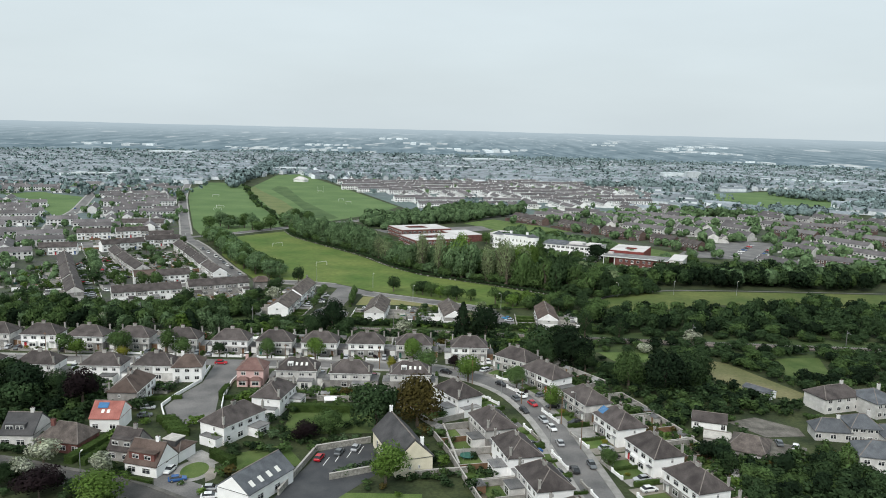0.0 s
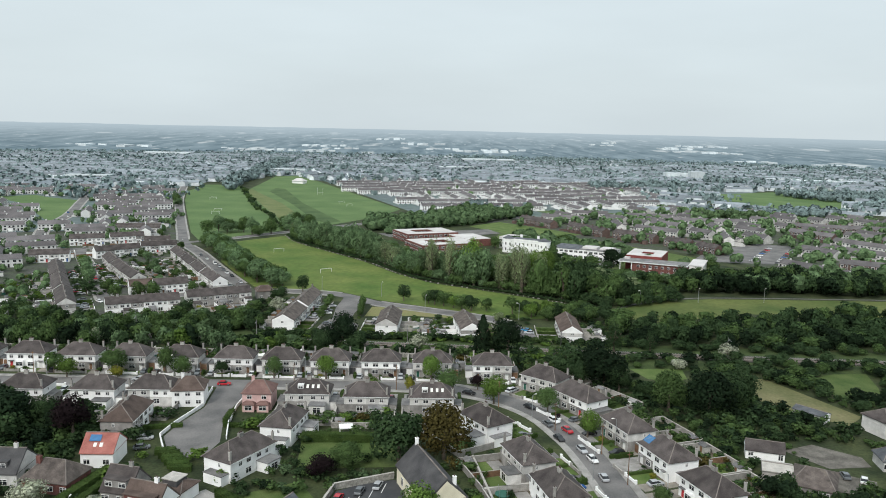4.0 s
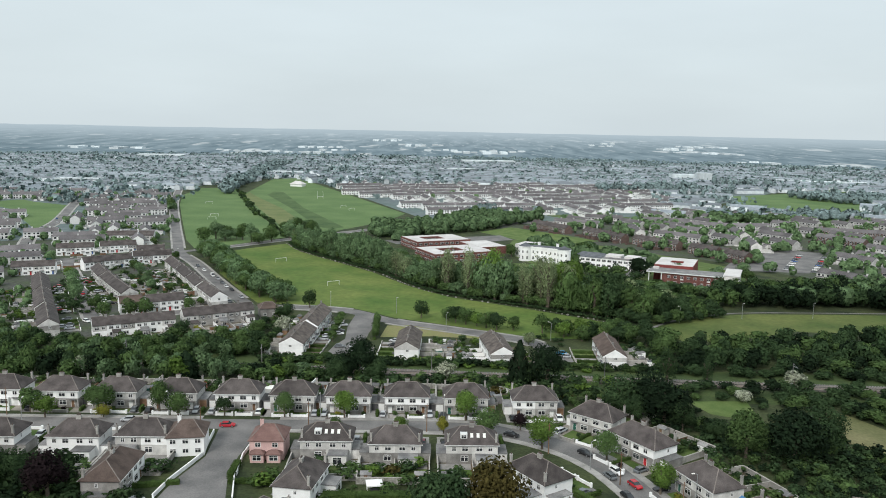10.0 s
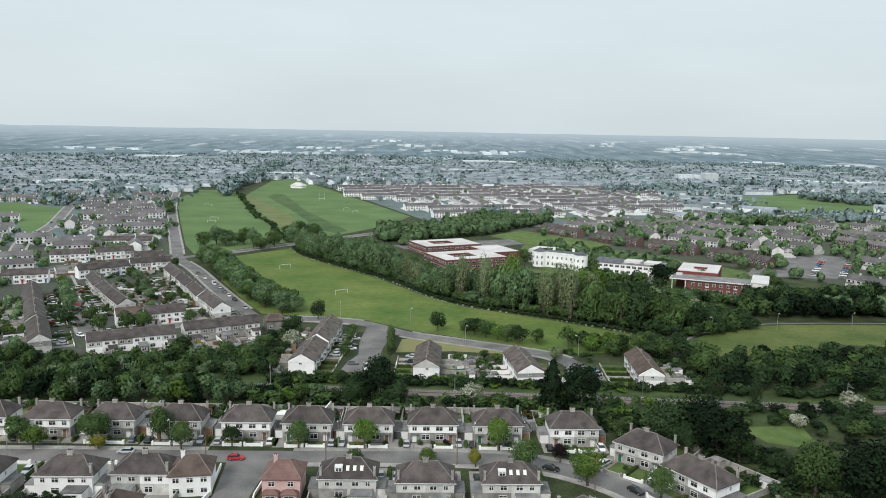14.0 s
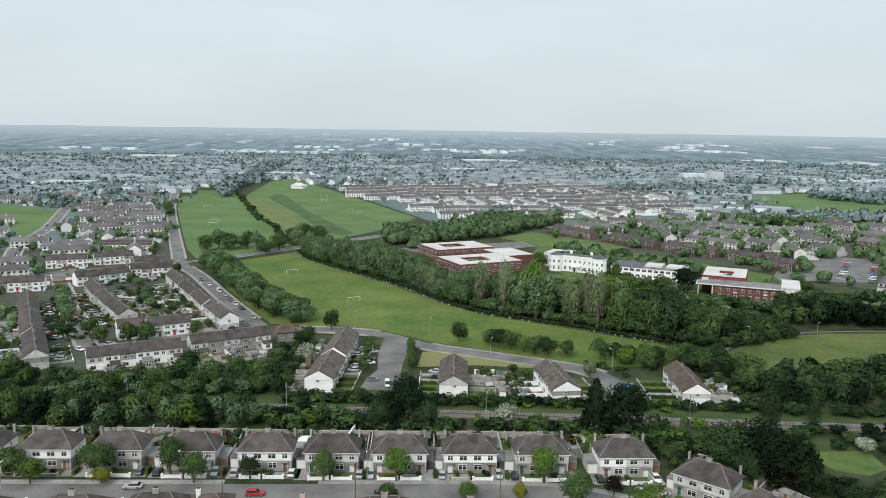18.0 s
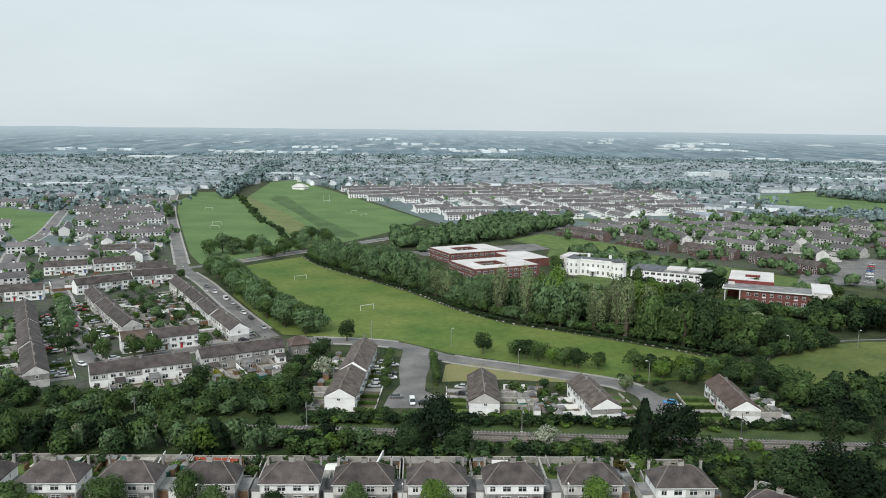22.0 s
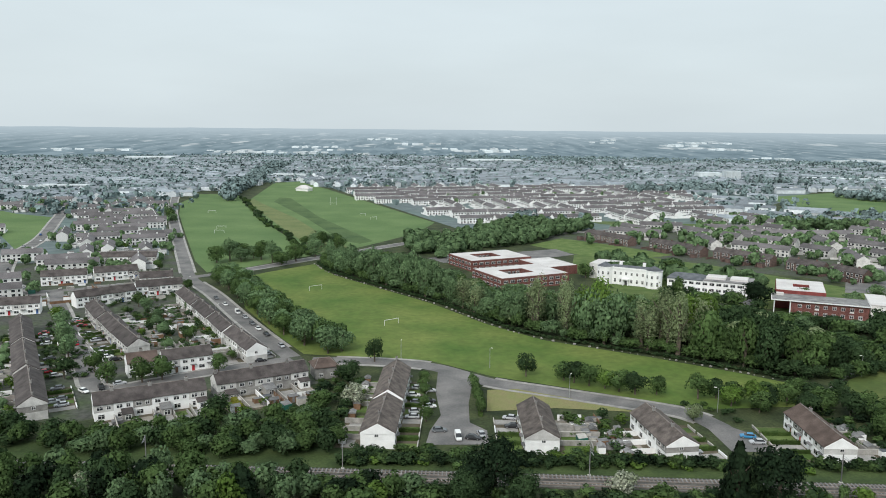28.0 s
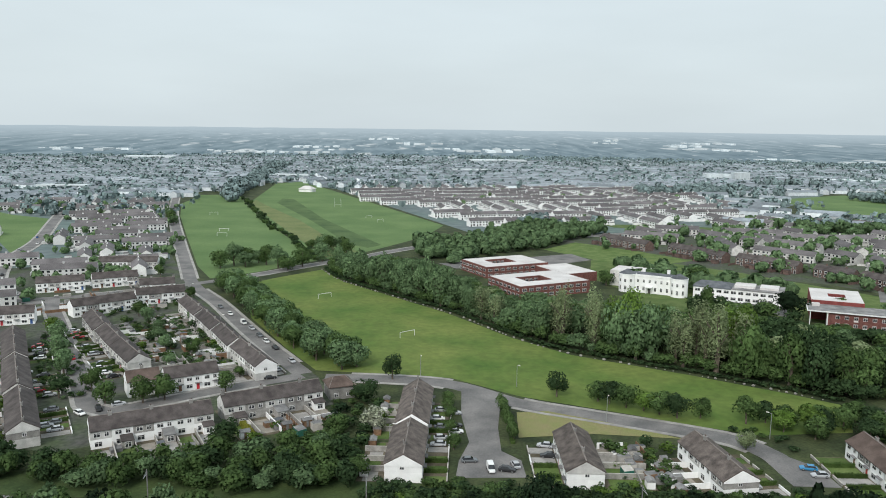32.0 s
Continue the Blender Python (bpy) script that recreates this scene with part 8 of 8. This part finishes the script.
def grid_rows(poly, a, gap, length, seed, avoid=(), skip=0.12):
    """Even rows of terraces inside an outline, heading a."""
    rng = random.Random(seed)
    c, s = math.cos(radians(a)), math.sin(radians(a))
    cx, cy = sum(p[0] for p in poly) / len(poly), sum(p[1] for p in poly) / len(poly)
    R = max(math.hypot(p[0] - cx, p[1] - cy) for p in poly)
    out, v = [], -R
    k = 0
    while v < R:
        u = -R + rng.uniform(0, length)
        while u < R:
            x, y = cx + u * c - v * s, cy + u * s + v * c
            if inside(x, y, poly) and not any(inside(x, y, q) for q in avoid) and rng.random() > skip:
                out.append((x, y, a + rng.uniform(-3, 3) + (180 if k % 2 else 0)))
            u += length * rng.uniform(1.0, 1.15)
        v += gap * (0.8 if k % 2 else 1.2)
        k += 1
    return out


GREENS_NEAR = [[(398, 1024), (526, 1096), (650, 1085), (608, 955), (468, 774), (410, 696), (366, 735), (380, 898)], [(118, 756), (171, 755), (260, 720), (244, 686), (194, 690), (162, 712), (124, 728)]]
WEST_VERGE = [(-216, 420), (-236, 430), (-258, 458), (-284, 520), (-306, 628), (-343, 734), (-372, 826), (-398, 826), (-366, 740), (-330, 634), (-314, 556), (-296, 508), (-276, 470), (-250, 444), (-224, 436)]
GREENS = [[(-300, 550), (-318, 615), (-366, 770), (-440, 820), (-475, 780), (-404, 715)], [(-160, 485), (-310, 1020), (-240, 1255), (-205, 1255), (-5, 735), (-60, 590)], [(398, 1024), (526, 1096), (650, 1085), (608, 955), (468, 774), (410, 696), (366, 735), (380, 898)]]
WEST = [(-186, 500), (-232, 640), (-280, 790), (-312, 900), (-620, 900), (-520, 640), (-330, 470), (-245, 480)]
rows = [(x, y, a + (90 if (int(x / 70) + int(y / 60)) % 3 == 0 else 0)) for x, y, a in grid_rows(WEST, 20, 24, 35, 31, GREENS + [WEST_VERGE])]
house_rows("west estate", "pale terraced houses with grey-brown gable roofs", [q for q in rows if q[1] < 560], 1, M["estate_wall"], M["roof_hazed"])
house_rows("west_estate_far", "rows of pale terraced houses with grey-brown roofs", [q for q in rows if q[1] >= 560], 1, M["estate_wall"], M["roof_hazed"], joined=1)
WEST_NEAR = [(-215, 395), (-240, 450), (-330, 470), (-520, 640), (-600, 560), (-420, 330), (-260, 290), (-215, 330), (-225, 372)]
rows_w = [(x, y, a + (90 if (int(x / 60) + int(y / 50)) % 3 == 0 else 0)) for x, y, a in grid_rows(WEST_NEAR, 27, 25, 36, 32, [WEST_VERGE])]
house_rows("west estate", "white terraced houses with grey-brown gable roofs", rows_w, 2, M["estate_wall"], M["roof_hazed"])
EAST_EST = [(4, 725), (18, 750), (-90, 960), (-150, 1120), (330, 1150), (300, 900), (260, 770), (150, 735), (118, 745), (50, 742)]
rows_e = [(x, y, a + (-84 if (int(x / 120) + int(y / 90)) % 3 else 0)) for x, y, a in grid_rows(EAST_EST, 99, 27, 44, 33, GREENS, 0.05)]
house_rows("north_estate_far", "long rows of white terraced houses with grey roofs", rows_e, 3, M["white"], M["roof_hazed"], 7, joined=1)
BRICK_LONG = [(145, 572, -61), (175.5, 533, -53.5), (109, 620, -60)]
BRICK_SHORT = [(200, 499, -56), (213.5, 476, -67)]
PALE_ROWS = [(136, 647, -27), (202.5, 568, -47), (253, 643, -18), (262, 594, 81), (248, 533, 76), (178.6, 605, 84), (226, 606, -50), (170, 690, -12), (225, 672, -14), (290, 640, 5)]
BACK_ROWS = [(330, 560, -60), (340, 500, -62), (360, 610, -20), (330, 440, -62), (300, 400, -30), (370, 430, -30), (380, 520, -60), (250, 390, -62), (400, 600, -10), (430, 480, -40), (390, 360, -30), (330, 370, -30)]
BRICK_T = BRICK_LONG + BRICK_SHORT + PALE_ROWS + BACK_ROWS
house_rows("brick estate", "brown brick terrace with long dark brown tiled roof", BRICK_LONG, 4, M["brick_brown"], M["roof"], 8)
house_rows("brick estate", "short brown brick terrace with dark brown tiled roof", BRICK_SHORT, 5, M["brick_brown"], M["roof"], 4)
house_rows("brick estate", "pale terrace with long brown tiled roof", PALE_ROWS, 8, M["offwhite"], M["roof_hazed"], 7)
house_rows("brick estate", "brown brick terrace with long brown tiled roof", BACK_ROWS[::2], 6, M["brick_brown"], M["roof_hazed"], 8)
house_rows("brick estate", "pale terrace with long brown tiled roof", BACK_ROWS[1::2], 7, M["offwhite"], M["roof_hazed"], 8)
SHOPS = [(200, 440), (242, 408), (282, 470), (306, 524), (268, 536), (226, 492)]
MID = [(150, 700), (90, 665), (190, 575), (250, 505), (310, 420), (470, 330), (620, 520), (400, 750), (280, 770)]
BRICK_ROWS = [q for q in grid_rows(MID, -62, 27, 34, 35, [SHOPS] + GREENS_NEAR, 0.2) if all(math.hypot(q[0] - b[0], q[1] - b[1]) > 24 for b in BRICK_T)]
house_rows("brick estate", "pale terrace with brown tiled roof and small yards", [q for q in BRICK_ROWS if q[1] < 500], 9, M["offwhite"], M["roof_hazed"], 4)
house_rows("brick_estate_far", "pale terraces with brown tiled roofs and small yards", [q for q in BRICK_ROWS if q[1] >= 500], 9, M["offwhite"], M["roof_hazed"], 4, joined=1)
far_rng = random.Random(5)
FAR = []
for ring in range(210):
    r = 900 + 1150 * (far_rng.random() ** 0.8)
    b = far_rng.uniform(-38, 42)
    cx, cy = r * math.sin(radians(b)), r * math.cos(radians(b))
    if any(inside(cx, cy, g) for g in GREENS) or inside(cx, cy, EAST_EST):
        continue
    a = far_rng.choice((20, 95, 60, 140, 0)) + far_rng.uniform(-10, 10)
    side = far_rng.uniform(50, 110)
    sq = [(cx - side, cy - side * 1.3), (cx + side, cy - side * 1.3), (cx + side, cy + side * 1.3), (cx - side, cy + side * 1.3)]
    FAR += [q for q in grid_rows(sq, a, 30, 48, ring, GREENS + [EAST_EST, WEST], 0.2) if math.hypot(q[0], q[1]) > 700]
house_rows("far_suburb", "distant rows of suburban houses in haze-tinted colours", FAR, 6, M["far_wall"], M["far_roof"], 7, joined=2)
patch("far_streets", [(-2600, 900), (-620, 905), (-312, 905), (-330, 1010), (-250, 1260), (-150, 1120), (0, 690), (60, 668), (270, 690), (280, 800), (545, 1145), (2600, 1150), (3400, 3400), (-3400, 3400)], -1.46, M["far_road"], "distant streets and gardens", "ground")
patch("estate_streets", [(-160, 262), (-140, 256), (-70, 292), (-78, 318), (-166, 476), (-200, 560), (-312, 905), (-620, 905), (-640, 560), (-420, 330), (-230, 280)], -1.47, M["estate_ground"], "streets and gardens of the estate", "ground")
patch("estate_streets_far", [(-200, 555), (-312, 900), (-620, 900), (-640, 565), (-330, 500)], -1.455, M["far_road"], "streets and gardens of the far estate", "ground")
patch("brick_streets", [(70, 560), (190, 480), (240, 400), (450, 330), (560, 600), (320, 800), (60, 668)], -1.47, M["estate_ground"], "streets and gardens of the brick estate", "ground")
# trees among the houses
spots = []
for x, y, a in rows + rows_w + BRICK_T + BRICK_ROWS:
    for _ in range(7):
        spots.append((x + far_rng.uniform(-18, 18), y + far_rng.choice((-14, 14)) + far_rng.uniform(-3, 3), far_rng.uniform(3, 7), far_rng.uniform(1.6, 3.4)))
for x, y, a in rows_e:
    if far_rng.random() < 0.4:
        spots.append((x + 15, y + far_rng.uniform(-25, 25), far_rng.uniform(4, 8), far_rng.uniform(2, 4)))
for x, y, rng in scatter([(200, 440), (240, 405), (300, 400), (330, 520), (300, 560), (240, 500)], 12, 78):
    if rng.random() < 0.6 and not inside(x, y, [(214, 437), (242, 418), (272, 470), (292, 514), (272, 522), (236, 484)]):
        spots.append((x, y, rng.uniform(4, 8), rng.uniform(2.5, 4)))
for x, y, rng in scatter([(-215, 300), (-165, 262), (-150, 262), (-182, 330), (-205, 360)], 9, 79):
    if rng.random() < 0.5:
        spots.append((x, y, rng.uniform(3, 6), rng.uniform(1.8, 3)))
for x, y, a in BRICK_T + BRICK_ROWS:
    for _ in range(4):
        k = far_rng.uniform(0.8, 1.4)
        spots.append((x + far_rng.uniform(-20, 20), y + far_rng.choice((-13, 13)) + far_rng.uniform(-3, 3), 6.5 * k, 3.6 * k))
far_trees("garden_trees", spots, 1, M["leaf_hazed"], 60, (0.26, 0.44))
spots = []
for poly, gap, hs in (([(-12, 575), (40, 600), (72, 642), (116, 690), (112, 732), (50, 736), (20, 680), (-12, 620)], 8, (7, 12)), ([(-40, 560), (-20, 545), (10, 570), (-10, 640), (-45, 640)], 8, (6, 9)), ([(72, 470), (100, 460), (130, 440), (150, 450), (120, 500), (85, 540)], 11, (6, 11)), ([(270, 700), (330, 690), (460, 760), (395, 758), (300, 770)], 9, (6, 10)), ([(480, 780), (640, 980), (900, 1000), (700, 760)], 10, (7, 11)), ([(-240, 925), (-256, 925), (-290, 1100), (-300, 1310), (-336, 1720), (-296, 1720), (-266, 1310), (-262, 1120)], 10, (9, 15)), ([(444, 1168), (450, 1185), (552, 1204), (556, 1186)], 9, (13, 19)), ([(402, 800), (436, 812), (452, 782), (470, 760), (456, 728), (420, 742)], 9, (6, 10)), ([(498, 1030), (580, 1040), (660, 1000), (580, 915), (520, 940)], 10, (8, 12)), ([(180, 330), (350, 352), (420, 300), (420, 380), (240, 385)], 9, (6, 10)), ([(340, 140), (520, 150), (520, 320), (345, 315)], 9, (6, 10)), ([(240, 1020), (420, 1080), (400, 1130), (250, 1100)], 10, (10, 15))):
    for x, y, rng in scatter(poly, gap, int(poly[0][0]) + 900):
        if rng.random() < (0.8 if y > 700 else 1.0):
            spots.append((x, y, rng.uniform(*hs) * rng.uniform(0.7, 1.2), gap * rng.uniform(0.45, 0.7)))
far_trees("wood_edge", [q for q in spots if q[1] < 720], 2, M["leaf_hazed"], 80, (0.22, 0.42))
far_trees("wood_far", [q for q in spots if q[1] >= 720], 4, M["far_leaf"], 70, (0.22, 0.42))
spots = []
for i in range(6200):
    r = 850 + 1400 * (far_rng.random() ** 0.75)
    b = far_rng.uniform(-38, 42)
    x, y = r * math.sin(radians(b)), r * math.cos(radians(b))
    if not any(inside(x, y, g) for g in GREENS) and not inside(x, y, EAST_EST):
        k = 0.95
        spots.append((x, y, far_rng.uniform(5, 10) * k, far_rng.uniform(3, 6) * k))
        if far_rng.random() < 0.3:
            for _ in range(4):
                spots.append((x + far_rng.uniform(-30, 30), y + far_rng.uniform(-8, 8), far_rng.uniform(7, 12) * k, far_rng.uniform(4, 6) * k))
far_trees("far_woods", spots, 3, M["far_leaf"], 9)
# pale buildings of the middle distance
mb = Mesh()
for x, y, z, w, d, h in ((-1023, 2271, 10, 90, 30, 8), (-868, 2291, 9, 60, 30, 8), (-561, 2311, 7, 110, 30, 8), (-458, 2293, 6, 80, 40, 9), (-340, 2282, 5, 130, 40, 10), (-349, 2599, 14, 120, 40, 9), (-274, 2427, 9, 90, 40, 9), (-152, 3204, 30, 100, 40, 10), (-22, 2842, 20, 150, 40, 9), (45, 2532, 11, 90, 40, 9), (176, 2441, 9, 160, 50, 9), (246, 2525, 11, 120, 40, 9), (674, 3003, 26, 60, 30, 9), (751, 3191, 32, 50, 30, 12), (908, 2805, 23, 120, 40, 10), (907, 2589, 17, 130, 40, 9), (962, 2532, 16, 90, 40, 9), (1052, 2983, 29, 160, 40, 10), (902, 2099, 5, 60, 30, 8), (1078, 1987, 4, 90, 30, 8)):
    for i in range(int(w / 30) + 1):
        u, k = x - w / 2 + i * 30 + far_rng.uniform(-6, 6), far_rng.uniform(0.3, 0.7)
        mb.box(u - 13, y - d / 2 + far_rng.uniform(-60, 60), z - 8, u + far_rng.uniform(4, 13), y + d / 2, z + h * k)
for x, y, w, d, h in ((452, 1335, 40, 20, 12), (482, 1312, 24, 18, 16), (470, 1352, 30, 18, 9), (640, 1320, 60, 20, 6), (705, 1290, 100, 20, 6), (-480, 1050, 60, 20, 7), (60, 1500, 70, 24, 7), (-240, 1300, 60, 22, 7), (150, 1900, 130, 50, 8), (-650, 1900, 110, 40, 9)):
    mb.box(x - w / 2, y - d / 2, -2, x + w / 2, y + d / 2, h)
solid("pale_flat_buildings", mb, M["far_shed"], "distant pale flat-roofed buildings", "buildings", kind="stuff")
# the far plain: a glowing backdrop that climbs gently from beyond the suburbs to the skyline, with haze put into its
# colours
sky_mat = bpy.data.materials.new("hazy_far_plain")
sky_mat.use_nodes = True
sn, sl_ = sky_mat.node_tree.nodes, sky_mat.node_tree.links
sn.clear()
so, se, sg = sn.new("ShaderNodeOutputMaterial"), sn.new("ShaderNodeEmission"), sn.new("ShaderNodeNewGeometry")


def plain_noise(sx, sy, detail, lo, hi):
    mp, tx, rg = sn.new("ShaderNodeMapping"), sn.new("ShaderNodeTexNoise"), sn.new("ShaderNodeMapRange")
    mp.inputs["Scale"].default_value = (sx, sy, 0.0)
    tx.inputs["Scale"].default_value, tx.inputs["Detail"].default_value = 1.0, detail
    rg.inputs["From Min"].default_value, rg.inputs["From Max"].default_value = lo, hi
    sl_.new(sg.outputs["Position"], mp.inputs[0])
    sl_.new(mp.outputs[0], tx.inputs["Vector"])
    sl_.new(tx.outputs["Fac"], rg.inputs["Value"])
    return rg.outputs[0]


def plain_mix(fac, a, b):
    mx = sn.new("ShaderNodeMix")
    mx.data_type = "RGBA"
    sl_.new(fac, mx.inputs["Factor"])
    for key, val in (("A", a), ("B", b)):
        if isinstance(val, tuple):
            mx.inputs[key].default_value = (*val, 1)
        else:
            sl_.new(val, mx.inputs[key])
    return mx.outputs["Result"]


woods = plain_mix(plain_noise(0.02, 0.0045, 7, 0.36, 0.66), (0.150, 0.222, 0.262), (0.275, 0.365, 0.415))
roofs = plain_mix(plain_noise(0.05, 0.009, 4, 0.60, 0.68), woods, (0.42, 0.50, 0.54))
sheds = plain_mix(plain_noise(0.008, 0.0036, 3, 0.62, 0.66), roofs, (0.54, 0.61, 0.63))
# painted haze: the colour pales with height towards the skyline
sep, haze_rise = sn.new("ShaderNodeSeparateXYZ"), sn.new("ShaderNodeMapRange")
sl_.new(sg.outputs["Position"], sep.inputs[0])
haze_rise.interpolation_type = "SMOOTHSTEP"
haze_rise.inputs["From Min"].default_value, haze_rise.inputs["From Max"].default_value = 4, 68
haze_rise.inputs["To Max"].default_value = 0.96
sl_.new(sep.outputs["Z"], haze_rise.inputs["Value"])
sl_.new(plain_mix(haze_rise.outputs[0], sheds, (0.455, 0.555, 0.615)), se.inputs[0])
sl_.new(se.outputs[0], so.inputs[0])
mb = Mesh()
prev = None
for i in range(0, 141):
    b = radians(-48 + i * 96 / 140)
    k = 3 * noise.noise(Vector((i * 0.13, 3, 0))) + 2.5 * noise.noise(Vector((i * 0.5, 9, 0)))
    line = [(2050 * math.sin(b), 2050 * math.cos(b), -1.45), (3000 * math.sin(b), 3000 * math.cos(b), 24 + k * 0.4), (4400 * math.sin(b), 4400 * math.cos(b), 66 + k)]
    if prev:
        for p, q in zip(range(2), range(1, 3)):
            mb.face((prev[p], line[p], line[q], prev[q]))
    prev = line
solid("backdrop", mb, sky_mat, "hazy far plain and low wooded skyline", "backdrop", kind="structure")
